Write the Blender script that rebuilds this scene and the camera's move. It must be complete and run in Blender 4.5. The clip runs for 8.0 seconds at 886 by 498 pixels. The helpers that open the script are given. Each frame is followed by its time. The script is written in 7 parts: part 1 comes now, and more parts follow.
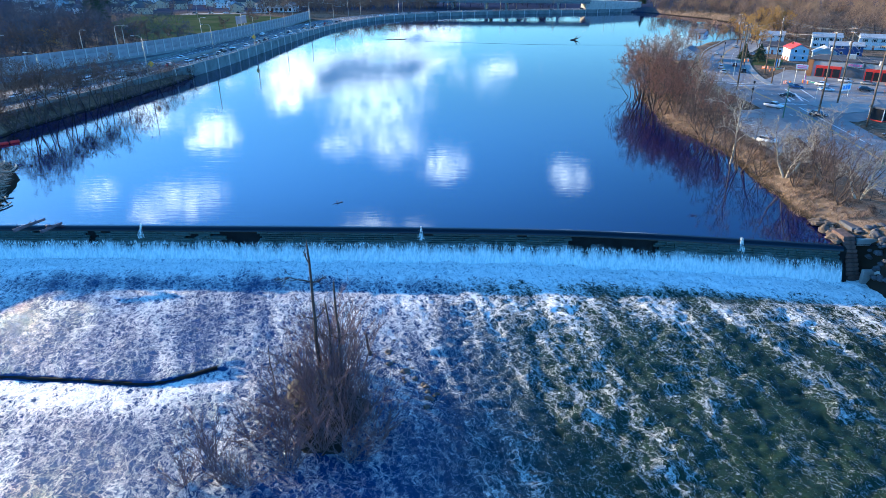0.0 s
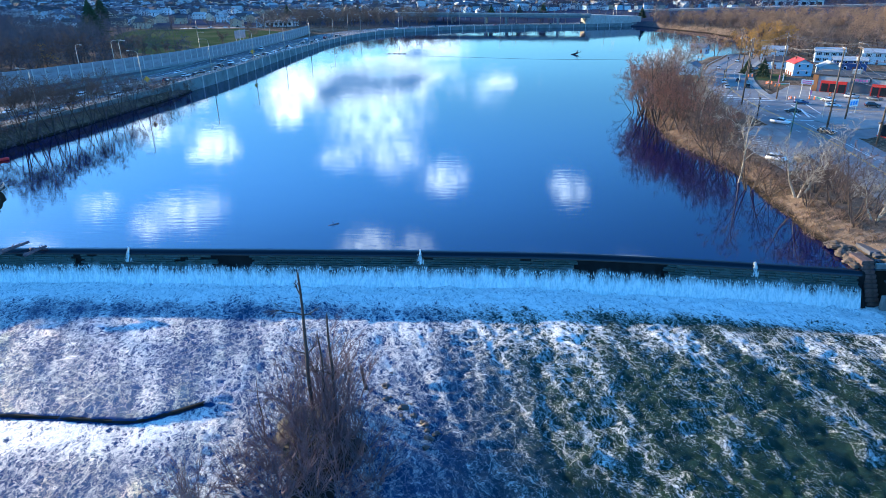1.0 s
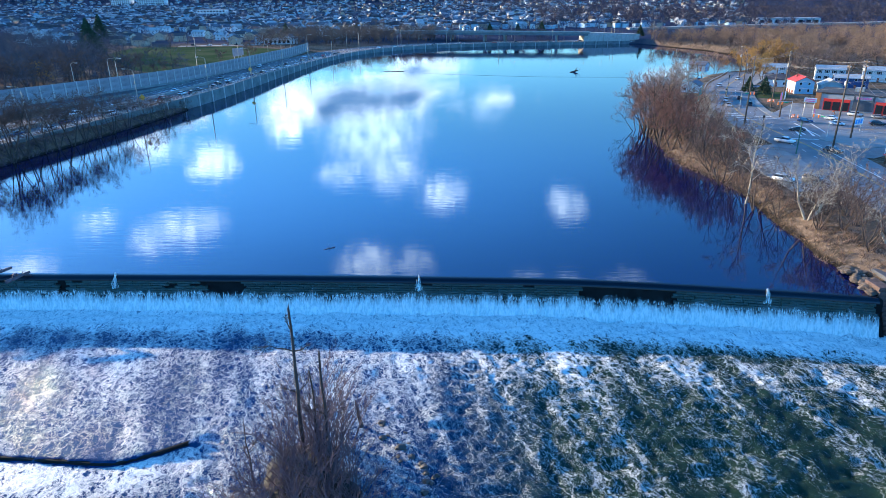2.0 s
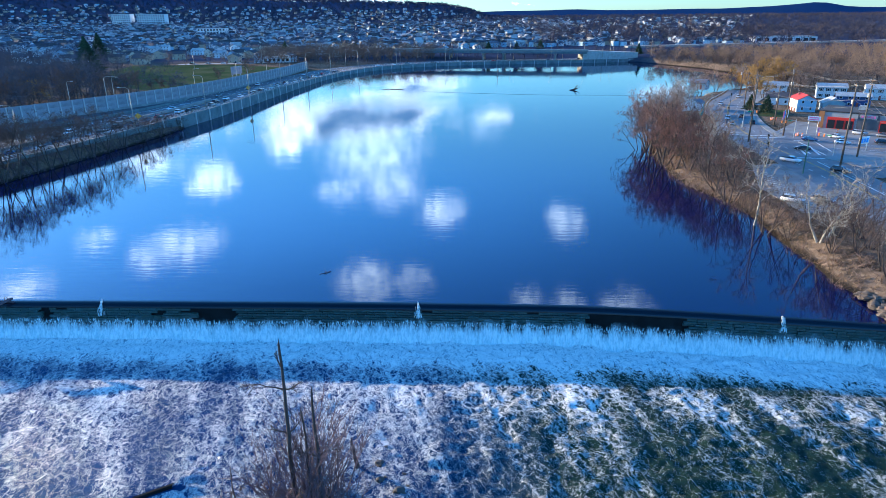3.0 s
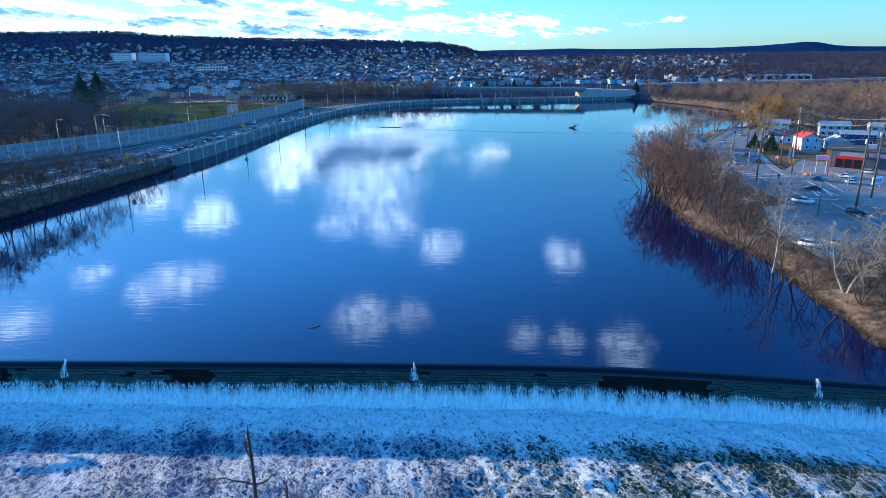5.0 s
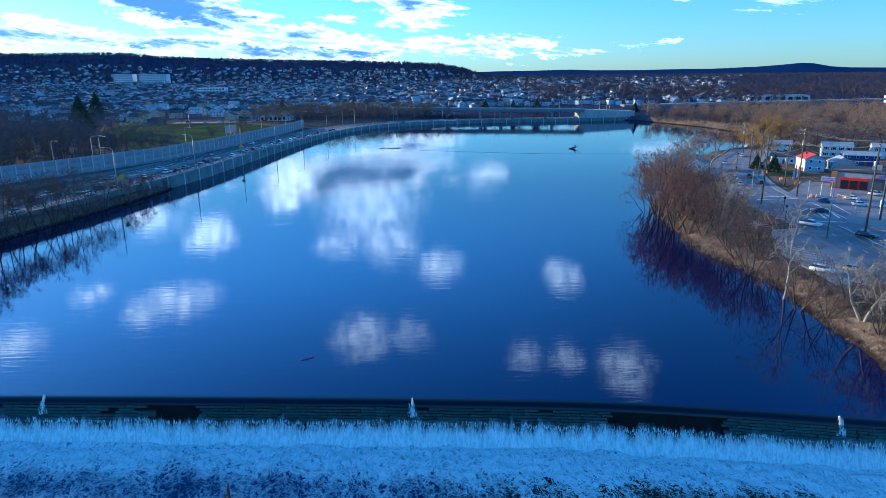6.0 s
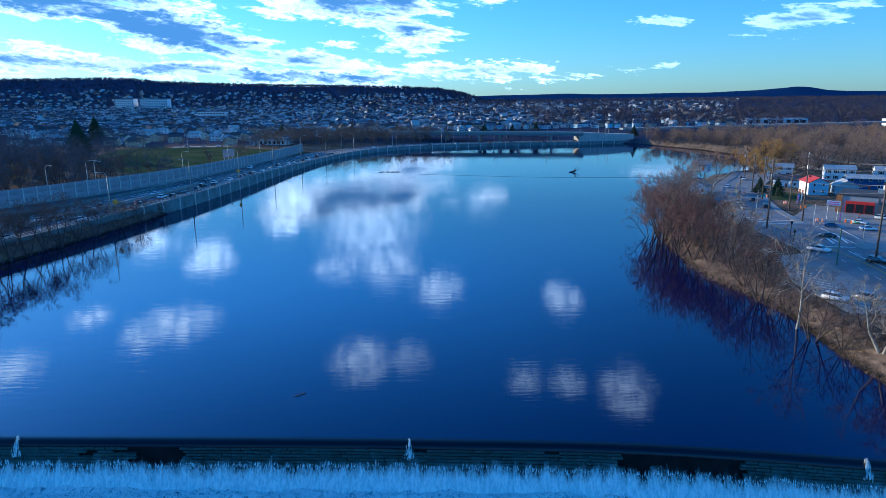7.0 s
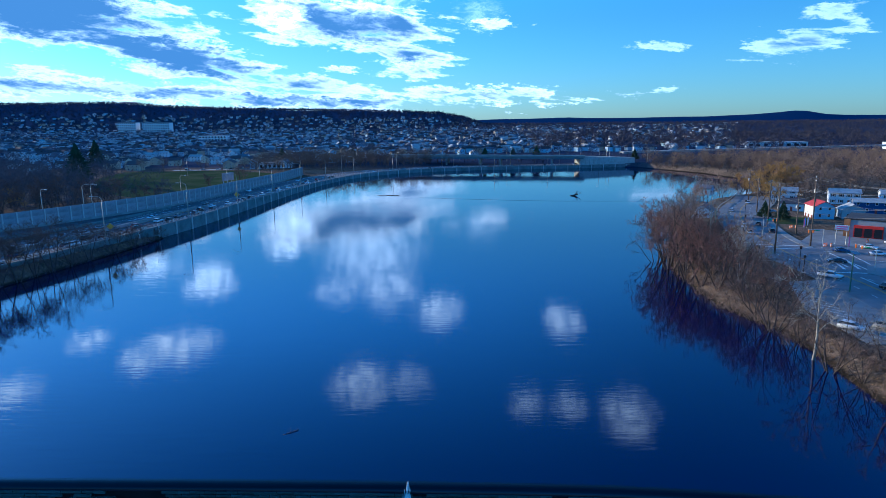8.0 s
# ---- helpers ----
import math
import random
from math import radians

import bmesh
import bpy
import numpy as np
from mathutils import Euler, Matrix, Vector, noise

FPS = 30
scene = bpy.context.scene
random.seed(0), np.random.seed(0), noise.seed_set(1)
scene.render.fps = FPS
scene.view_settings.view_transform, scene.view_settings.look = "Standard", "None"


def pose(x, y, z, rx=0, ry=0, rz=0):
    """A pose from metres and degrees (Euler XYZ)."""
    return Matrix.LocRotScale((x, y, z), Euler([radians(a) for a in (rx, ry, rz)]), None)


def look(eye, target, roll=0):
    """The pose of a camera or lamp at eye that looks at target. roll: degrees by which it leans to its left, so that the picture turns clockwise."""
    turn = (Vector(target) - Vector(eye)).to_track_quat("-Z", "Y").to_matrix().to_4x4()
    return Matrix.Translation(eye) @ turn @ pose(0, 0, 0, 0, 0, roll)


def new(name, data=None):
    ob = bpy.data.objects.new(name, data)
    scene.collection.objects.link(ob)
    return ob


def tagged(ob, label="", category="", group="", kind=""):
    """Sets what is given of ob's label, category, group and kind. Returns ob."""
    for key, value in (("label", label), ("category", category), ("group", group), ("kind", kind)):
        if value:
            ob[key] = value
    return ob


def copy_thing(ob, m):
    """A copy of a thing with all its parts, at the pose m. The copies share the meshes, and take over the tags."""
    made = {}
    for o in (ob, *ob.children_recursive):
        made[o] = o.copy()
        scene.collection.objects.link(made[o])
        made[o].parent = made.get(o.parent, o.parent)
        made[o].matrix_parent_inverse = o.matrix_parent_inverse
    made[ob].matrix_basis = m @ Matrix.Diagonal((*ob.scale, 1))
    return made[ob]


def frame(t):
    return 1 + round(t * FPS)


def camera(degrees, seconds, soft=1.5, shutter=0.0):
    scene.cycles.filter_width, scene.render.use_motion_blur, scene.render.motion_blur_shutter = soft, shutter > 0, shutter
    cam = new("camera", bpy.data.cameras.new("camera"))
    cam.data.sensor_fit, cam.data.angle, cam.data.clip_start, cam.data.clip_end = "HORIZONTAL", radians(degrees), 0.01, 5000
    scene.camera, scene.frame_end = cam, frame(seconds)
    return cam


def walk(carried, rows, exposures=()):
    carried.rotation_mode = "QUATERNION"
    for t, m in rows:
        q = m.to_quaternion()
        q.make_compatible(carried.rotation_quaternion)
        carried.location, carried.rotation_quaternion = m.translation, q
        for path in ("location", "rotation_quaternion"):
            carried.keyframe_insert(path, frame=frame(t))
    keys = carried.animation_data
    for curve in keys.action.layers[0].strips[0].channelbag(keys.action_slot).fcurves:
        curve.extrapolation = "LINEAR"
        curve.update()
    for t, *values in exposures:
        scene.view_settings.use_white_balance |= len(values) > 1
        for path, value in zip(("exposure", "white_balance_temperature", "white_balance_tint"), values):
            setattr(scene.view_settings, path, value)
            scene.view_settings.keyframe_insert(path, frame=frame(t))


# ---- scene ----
cam = camera(69.6, 8.0, soft=0.7)
EXPOSURES = [(0, 1.76, 5250, 10), (4.5, 1.40, 4950, 10), (6.5, 0.96, 4650, 10), (8, 0.66, 4450, 10)]
PATH = [
    (0, (0.685, -106.659, 43.447), (0.668, -104.231, 42.363), -0.5),
    (0.5, (0.696, -104.043, 43.434), (0.677, -101.607, 42.368), -0.5),
    (1, (0.616, -101.596, 43.409), (0.600, -99.146, 42.372), -0.5),
    (1.5, (0.576, -99.327, 43.401), (0.561, -96.865, 42.394), -0.5),
    (1.7, (0.545, -98.432, 43.387), (0.532, -95.965, 42.392), -0.5),
    (3, (0.226, -92.681, 43.147), (0.221, -90.183, 42.235), -0.5),
    (3.5, (0.176, -90.452, 43.064), (0.174, -87.942, 42.185), -0.5),
    (4, (0.180, -88.198, 43.000), (0.180, -85.676, 42.153), -0.5),
    (4.5, (0.185, -85.938, 42.931), (0.188, -83.404, 42.120), -0.5),
    (6, (0.117, -79.160, 42.853), (0.126, -76.592, 42.157), -0.5),
    (6.5, (0.150, -76.917, 42.841), (0.161, -74.336, 42.189), -0.6),
    (7, (0.239, -74.600, 42.745), (0.251, -72.010, 42.141), -0.6),
    (7.5, (0.303, -72.343, 42.657), (0.315, -69.743, 42.098), -0.6),
    (8, (0.259, -70.114, 42.556), (0.270, -67.504, 42.045), -0.6),
]
walk(cam, [(t, look(eye, target, roll)) for t, eye, target, roll in PATH], EXPOSURES)

# ---- light ----
SUN_AZ, SUN_EL = radians(-58), radians(10.9)
TO_SUN = Vector((math.sin(SUN_AZ) * math.cos(SUN_EL), math.cos(SUN_AZ) * math.cos(SUN_EL), math.sin(SUN_EL)))


class Nodes:
    """A short way to write node trees."""

    def __init__(self, tree):
        self.t = tree
        tree.nodes.clear()

    def n(self, kind, ins=()):
        nd = self.t.nodes.new(kind)
        for k, v in dict(ins).items():
            sock = nd.inputs[k]
            if isinstance(v, bpy.types.NodeSocket):
                self.t.links.new(v, sock)
            else:
                sock.default_value = v
        return nd

    def math(self, op, a, b=0.0, c=0.0, clamp=False):
        nd = self.n("ShaderNodeMath", {0: a, 1: b, 2: c})
        nd.operation, nd.use_clamp = op, clamp
        return nd.outputs[0]

    def vec(self, op, a, b=(0, 0, 0)):
        nd = self.n("ShaderNodeVectorMath", {0: a, 1: b})
        nd.operation = op
        return nd.outputs["Value"] if op in ("LENGTH", "DOT_PRODUCT", "DISTANCE") else nd.outputs[0]

    def ramp(self, f, a, b, lo=0.0, hi=1.0):
        nd = self.n("ShaderNodeMapRange", {0: f, 1: a, 2: b, 3: lo, 4: hi})
        nd.interpolation_type = "SMOOTHSTEP"
        return nd.outputs[0]

    def noise(self, vec, scale, detail=4.0, rough=0.55, dist=0.0):
        return self.n("ShaderNodeTexNoise", {"Vector": vec, "Scale": scale, "Detail": detail, "Roughness": rough, "Distortion": dist})

    def mix(self, f, a, b, blend="MIX"):
        nd = self.n("ShaderNodeMix")
        nd.data_type, nd.blend_type = "RGBA", blend
        for i, v in ((0, f), (6, a), (7, b)):
            if isinstance(v, bpy.types.NodeSocket):
                self.t.links.new(v, nd.inputs[i])
            else:
                nd.inputs[i].default_value = v if i == 0 else (*v[:3], 1)
        return nd.outputs[2]


# clouds of the open sky: bearing, elevation, half width, half height in degrees, and brightness
CLOUDS = [
    (-20.3, 12.9, 2.1, 1.7, 1.0),
    (-13.9, 10.5, 2.0, 1.1, 0.8),
    (-12.9, 8.8, 2.0, 1.2, 0.8),
    (-4.8, 14.6, 2.6, 2.0, 0.62),
    (-9.2, 14.5, 2.6, 1.3, 0.5),
    (-6.4, 11.5, 4.6, 3.0, 0.5),
    (-0.1, 16.7, 2.2, 1.4, 0.85),
    (3.5, 9.1, 1.9, 1.4, 0.12),
    (11.3, 17.5, 1.7, 1.5, 0.8),
    (-30.0, 16.6, 1.8, 0.7, 0.8),
    (-23.6, 18.0, 3.6, 1.4, 0.9),
    (-26.7, 18.7, 1.3, 1.1, 0.9),
    (-35.7, 19.2, 2.1, 1.1, 0.9),
    (-7.6, 22.8, 3.0, 2.1, 0.72),
    (-3.2, 22.9, 2.1, 1.6, 0.35),
    (8.3, 24.7, 1.7, 1.3, 0.5),
    (12.1, 24.6, 1.8, 1.3, 0.5),
    (17.4, 25.0, 2.5, 2.2, 0.6),
    (-24.6, 11.2, 1.9, 1.2, 0.75),
]
# the low bank towards the sun: bearing, elevation, half width, half height in degrees, slope and thickness
BANK = [
    (-30.0, 8.3, 9.0, 2.3, -0.10, 1.0),
    (-21.5, 5.6, 9.5, 1.5, -0.22, 1.0),
    (-16.0, 4.0, 9.5, 1.1, -0.12, 0.75),
    (-7.5, 8.3, 8.0, 1.9, -0.08, 0.85),
    (-3.0, 6.1, 4.5, 0.9, -0.05, 0.7),
    (-1.8, 4.6, 3.6, 0.8, 0.0, 0.6),
    (-27.0, 2.9, 15.0, 0.8, -0.03, 0.7),
    (-12.5, 2.1, 13.0, 0.7, -0.04, 0.8),
    (4.0, 2.5, 7.0, 0.75, -0.02, 0.7),
    (15.0, 2.2, 6.0, 0.35, 0.10, 0.5),
    (-8.8, 4.6, 1.5, 0.4, 0.0, 0.5),
    (4.6, 8.1, 2.2, 0.6, 0.0, 0.5),
    (18.8, 6.1, 2.0, 0.55, 0.0, 0.45),
    (28.8, 5.9, 4.0, 1.1, 0.18, 0.62),
    (30.6, 7.9, 2.6, 0.6, 0.10, 0.45),
    (-31.0, 4.2, 2.4, 0.4, 0.0, 0.5),
]


def build_world():
    world = bpy.data.worlds.new("sky")
    world.use_nodes = True
    scene.world = world
    k = Nodes(world.node_tree)
    sky = k.n("ShaderNodeTexSky")
    sky.sky_type, sky.sun_disc, sky.sun_elevation, sky.sun_rotation = "NISHITA", False, SUN_EL, SUN_AZ
    sky.air_density, sky.dust_density, sky.ozone_density = 1.0, 0.3, 2.5
    way = k.n("ShaderNodeTexCoord").outputs["Generated"]
    xyz = k.n("ShaderNodeSeparateXYZ", {0: way})
    x, y, z = xyz.outputs
    az = k.math("MULTIPLY", k.math("ARCTAN2", x, y), 57.2958)
    el = k.math("MULTIPLY", k.math("ARCSINE", z), 57.2958)
    flat = k.n("ShaderNodeCombineXYZ", {0: az, 1: k.math("MULTIPLY", el, 2.2), 2: 0.0}).outputs[0]
    # ragged outlines: the direction is shifted by noise at two scales
    warp = k.vec("SCALE", k.vec("SUBTRACT", k.noise(flat, 0.35, 5.0, 0.6).outputs["Color"], (0.5, 0.5, 0.5)))
    warp.node.inputs[3].default_value = 3.6
    fray = k.vec("SCALE", k.vec("SUBTRACT", k.noise(flat, 1.5, 5.0, 0.7).outputs["Color"], (0.5, 0.5, 0.5)))
    fray.node.inputs[3].default_value = 3.6
    warp = k.vec("MULTIPLY", k.vec("ADD", warp, fray), (1.0, 0.42, 0.0))
    plain = k.n("ShaderNodeCombineXYZ", {0: az, 1: el, 2: 0.0}).outputs[0]
    bent = k.vec("ADD", plain, warp)
    total = None
    for a, e, w, h, s in CLOUDS:
        off = k.vec("DIVIDE", k.vec("SUBTRACT", bent, (a, e, 0)), (w, h, 1))
        one = k.math("MULTIPLY", k.ramp(k.vec("LENGTH", k.vec("MULTIPLY", off, (1, 1, 0))), 1.25, 0.25), s)
        total = one if total is None else k.math("MAXIMUM", total, one)
    # the low bank: long backlit clouds, white where thin, grey where thick
    streak = k.n("ShaderNodeCombineXYZ", {0: k.math("MULTIPLY", az, 0.22), 1: k.math("MULTIPLY", k.math("ADD", el, k.math("MULTIPLY", az, 0.12)), 1.0), 2: 5.3}).outputs[0]
    puff = k.noise(streak, 1.15, 9.0, 0.62, 0.25).outputs[0]
    lumps = k.noise(streak, 0.42, 3.0, 0.5).outputs[0]
    thick = None
    for a, e, w, h, tilt, s in BANK:
        dx, dy, _ = k.n("ShaderNodeSeparateXYZ", {0: k.vec("SUBTRACT", bent, (a, e, 0))}).outputs
        up = k.math("DIVIDE", k.math("SUBTRACT", dy, k.math("MULTIPLY", dx, tilt)), h)
        across = k.math("DIVIDE", dx, w)
        r2 = k.math("ADD", k.math("MULTIPLY", up, up), k.math("MULTIPLY", across, across))
        one = k.math("MULTIPLY", k.math("SUBTRACT", 1.0, k.math("MULTIPLY", r2, 0.62)), s)
        thick = one if thick is None else k.math("MAXIMUM", thick, one)
    thick = k.math("MAXIMUM", thick, -0.6)
    dense = k.math("ADD", thick, k.math("ADD", k.math("MULTIPLY", k.math("SUBTRACT", puff, 0.5), 3.0), k.math("MULTIPLY", k.math("SUBTRACT", lumps, 0.5), 1.2)))
    bank = k.math("MULTIPLY", k.ramp(dense, 0.16, 0.55), k.ramp(az, 8.0, 20.0, 1.0, 0.6))
    shadow = k.math("ADD", k.math("MULTIPLY", k.math("SUBTRACT", puff, 0.5), 1.3), k.math("MULTIPLY", k.math("SUBTRACT", lumps, 0.5), 1.0))
    under = k.ramp(k.math("ADD", thick, shadow), 0.42, 0.84)
    colour = k.mix(under, CLOUD_LIT, CLOUD_SHADE)
    deep = k.mix(1.0, sky.outputs[0], SKY_TINT, "MULTIPLY")
    deep = k.mix(1.0, deep, k.mix(k.ramp(el, 8.0, 20.0), k.mix(k.ramp(el, -2.0, 8.0), (1.05, 0.93, 1.06), (1.0, 0.96, 1.02)), k.mix(k.ramp(el, 22.0, 40.0), (1.90, 2.02, 2.50), (1.12, 1.28, 1.40))), "MULTIPLY")
    # clear sky is deepest square to the sun
    facing = k.vec("DOT_PRODUCT", way, tuple(TO_SUN))
    off = k.math("DIVIDE", k.math("SUBTRACT", facing, 0.12), 0.30)
    trough = k.math("EXPONENT", k.math("MULTIPLY", k.math("MULTIPLY", off, off), -1.0))
    trough = k.math("MULTIPLY", k.math("MULTIPLY", trough, k.ramp(el, 10.0, 19.0)), 0.44)
    deep = k.mix(trough, deep, (0.0, 0.0, 0.0))
    out = k.mix(bank, deep, colour)
    torn = k.ramp(k.noise(flat, 0.75, 7.0, 0.68, 0.5).outputs[0], 0.38, 0.60, 0.12, 1.0)
    out = k.mix(k.math("MULTIPLY", total, torn), out, CLOUD_HIGH)
    bg = k.n("ShaderNodeBackground", {0: out, 1: SKY_STRENGTH})
    k.n("ShaderNodeOutputWorld", {0: bg.outputs[0]})


SKY_STRENGTH = 0.098
SKY_TINT = (0.60, 0.98, 1.08)
CLOUD_LIT, CLOUD_SHADE, CLOUD_HIGH = (8.4, 9.4, 9.6), (0.9, 1.9, 3.2), (21, 23, 23)
build_world()
sun = new("sun", bpy.data.lights.new("sun", "SUN"))
sun.data.energy, sun.data.angle, sun.data.color = 4.9, radians(0.6), (0.90, 0.64, 0.33)
sun.matrix_world = look(TO_SUN * 100, (0, 0, 0))


# ---- materials ----
def material(name, col, rough=0.8, metal=0.0, var=0.25, scale=1.0, fine=18.0, bump=0.3, dist=0.02, col2=None, random_hue=0.0, spec=0.4):
    """Painted, mineral or wooden surface: stains at one scale, grain at a finer one, relief."""
    m = bpy.data.materials.new(name)
    m.use_nodes = True
    k = Nodes(m.node_tree)
    pos = k.n("ShaderNodeTexCoord").outputs["Object"]
    big = k.noise(pos, scale, 4.0, 0.6).outputs[0]
    small = k.noise(pos, fine, 3.0, 0.6).outputs[0]
    c2 = col2 or tuple(c * (1 - var) for c in col)
    c = k.mix(k.ramp(big, 0.35, 0.68), col, c2)
    c = k.mix(k.math("MULTIPLY", k.ramp(small, 0.4, 0.75), var), c, tuple(x * 0.55 for x in col))
    if random_hue:
        rnd = k.n("ShaderNodeObjectInfo").outputs["Random"]
        c = k.mix(k.math("MULTIPLY", rnd, random_hue), c, tuple(x * 0.35 for x in c2))
    bp = k.n("ShaderNodeBump", {"Strength": bump, "Distance": dist, "Height": small})
    b = k.n("ShaderNodeBsdfPrincipled", {"Base Color": c, "Roughness": rough, "Metallic": metal, "Specular IOR Level": spec, "Normal": bp.outputs[0]})
    k.n("ShaderNodeOutputMaterial", {0: b.outputs[0]})
    return m


def glossy(name, col, rough, metal=0.0, coat=0.0):
    m = bpy.data.materials.new(name)
    m.use_nodes = True
    k = Nodes(m.node_tree)
    pos = k.n("ShaderNodeTexCoord").outputs["Object"]
    dirt = k.ramp(k.noise(pos, 3.0, 4.0).outputs[0], 0.35, 0.7)
    c = k.mix(k.math("MULTIPLY", dirt, 0.25), col, tuple(x * 0.6 + 0.02 for x in col))
    b = k.n("ShaderNodeBsdfPrincipled", {"Base Color": c, "Roughness": k.math("ADD", k.math("MULTIPLY", dirt, 0.12), rough), "Metallic": metal, "Coat Weight": coat})
    k.n("ShaderNodeOutputMaterial", {0: b.outputs[0]})
    return m


def lamp_glow(name, col, strength):
    m = bpy.data.materials.new(name)
    m.use_nodes = True
    k = Nodes(m.node_tree)
    e = k.n("ShaderNodeEmission", {0: (*col, 1), 1: strength})
    k.n("ShaderNodeOutputMaterial", {0: e.outputs[0]})
    return m


def lake_material():
    m = bpy.data.materials.new("lake_water")
    m.use_nodes = True
    k = Nodes(m.node_tree)
    pos = k.n("ShaderNodeTexCoord").outputs["Object"]
    s1 = k.noise(k.vec("MULTIPLY", pos, (0.14, 1.0, 1.0)), 1.4, 3.0, 0.55, 0.4).outputs[0]
    s2 = k.noise(k.vec("MULTIPLY", pos, (0.6, 1.0, 1.0)), 0.22, 2.0, 0.5).outputs[0]
    calm = k.ramp(k.noise(k.vec("MULTIPLY", pos, (0.5, 1.0, 1.0)), 0.035, 3.0, 0.5).outputs[0], 0.35, 0.65, 0.35, 1.0)
    h = k.math("ADD", k.math("MULTIPLY", k.math("MULTIPLY", s1, calm), 0.013), k.math("MULTIPLY", s2, 0.010))
    bp = k.n("ShaderNodeBump", {"Strength": 1.0, "Distance": 1.0, "Height": h})
    murk = k.noise(pos, 0.05, 3.0).outputs[0]
    c = k.mix(murk, (0.0001, 0.0022, 0.036), (0.0002, 0.0032, 0.044))
    b = k.n("ShaderNodeBsdfPrincipled", {"Base Color": c, "Roughness": 0.03, "IOR": 1.33, "Normal": bp.outputs[0]})
    k.n("ShaderNodeOutputMaterial", {0: b.outputs[0]})
    return m


def rapid_material():
    """Fast shallow water with foam streaks drawn out along the flow."""
    m = bpy.data.materials.new("rapid_water")
    m.use_nodes = True
    k = Nodes(m.node_tree)
    pos = k.n("ShaderNodeTexCoord").outputs["Object"]
    tag = k.n("ShaderNodeAttribute")
    tag.attribute_name = "foam"
    foamy = tag.outputs["Fac"]
    bend = k.vec("SCALE", k.vec("SUBTRACT", k.noise(pos, 0.35, 2.0).outputs["Color"], (0.5, 0.5, 0.5)))
    bend.node.inputs[3].default_value = 1.7
    fray = k.vec("SCALE", k.vec("SUBTRACT", k.noise(pos, 2.2, 4.0, 0.65).outputs["Color"], (0.5, 0.5, 0.5)))
    fray.node.inputs[3].default_value = 1.1
    p = k.vec("ADD", pos, k.vec("ADD", bend, fray))
    xyz = k.n("ShaderNodeSeparateXYZ", {0: p})
    long = k.n("ShaderNodeCombineXYZ", {0: k.math("ADD", xyz.outputs[0], k.math("MULTIPLY", xyz.outputs[1], 0.24)), 1: k.math("MULTIPLY", xyz.outputs[1], 0.48), 2: 0.0}).outputs[0]
    drift = k.n("ShaderNodeCombineXYZ", {0: k.math("ADD", xyz.outputs[0], k.math("MULTIPLY", xyz.outputs[1], 0.28)), 1: k.math("MULTIPLY", xyz.outputs[1], 0.13), 2: 0.0}).outputs[0]
    lanes = k.noise(drift, 0.30, 4.0, 0.65, 0.3).outputs[0]

    def threads(scale, sharp, seed):
        n = k.noise(k.vec("ADD", long, (seed, seed * 2, 0)), scale, 4.0, 0.6, 0.4).outputs[0]
        return k.math("SUBTRACT", 1.0, k.math("MULTIPLY", k.math("ABSOLUTE", k.math("SUBTRACT", n, 0.5)), sharp))

    def lace(scale, sharp, seed):
        v = k.n("ShaderNodeTexVoronoi", {"Vector": k.vec("ADD", long, (seed, seed * 2, 0)), "Scale": scale, "Randomness": 1.0})
        v.feature = "DISTANCE_TO_EDGE"
        return k.math("SUBTRACT", 1.0, k.math("MULTIPLY", v.outputs["Distance"], sharp))

    coarse, mid, small = lace(1.25, 4.4, 3.0), threads(1.1, 9.0, 9.0), lace(3.0, 4.0, 21.0)
    fine = k.noise(k.vec("MULTIPLY", p, (1.0, 0.7, 1.0)), 5.0, 5.0, 0.72, 0.2).outputs[0]
    f = k.math("MAXIMUM", k.math("SUBTRACT", coarse, 0.06), k.math("MAXIMUM", k.math("SUBTRACT", mid, 0.06), k.math("SUBTRACT", small, 0.22)))
    f = k.math("ADD", k.math("MULTIPLY", f, 0.9), k.math("MULTIPLY", k.math("SUBTRACT", fine, 0.5), 1.5))
    f = k.math("ADD", f, k.math("MULTIPLY", k.math("SUBTRACT", lanes, 0.5), 1.35))
    f = k.math("ADD", f, k.math("SUBTRACT", k.math("MULTIPLY", foamy, 1.9), 0.96))
    # thin milky foam over the shallows by the wall, sharper flecks over the deep green run
    side = k.ramp(k.n("ShaderNodeSeparateXYZ", {0: pos}).outputs[0], -8.0, 14.0)
    milky, crisp = k.ramp(f, 0.04, 1.08), k.ramp(f, 0.31, 0.86)
    mask = k.math("MULTIPLY", k.math("ADD", milky, k.math("MULTIPLY", side, k.math("SUBTRACT", crisp, milky))), 0.97)
    ripple = k.noise(k.vec("MULTIPLY", p, (0.7, 1.5, 1.0)), 1.9, 3.0, 0.6, 0.9).outputs[0]
    wave = k.math("ADD", k.math("MULTIPLY", k.noise(long, 1.3, 5.0, 0.62, 0.8).outputs[0], 0.17), k.math("MULTIPLY", fine, 0.045))
    wave = k.math("ADD", k.math("MULTIPLY", ripple, 0.17), k.math("ADD", wave, k.math("MULTIPLY", mask, 0.06)))
    bp = k.n("ShaderNodeBump", {"Strength": 1.0, "Distance": 1.0, "Height": wave})
    # left side's blue stands in for sky reflection, put into the base colour
    deep = k.mix(side, k.mix(lanes, (0.004, 0.020, 0.085), (0.010, 0.036, 0.120)), k.mix(lanes, (0.003, 0.014, 0.018), (0.024, 0.044, 0.012)))
    water = k.n("ShaderNodeBsdfPrincipled", {"Base Color": deep, "Specular IOR Level": 0.18, "Roughness": 0.08, "IOR": 1.33, "Normal": bp.outputs[0]})
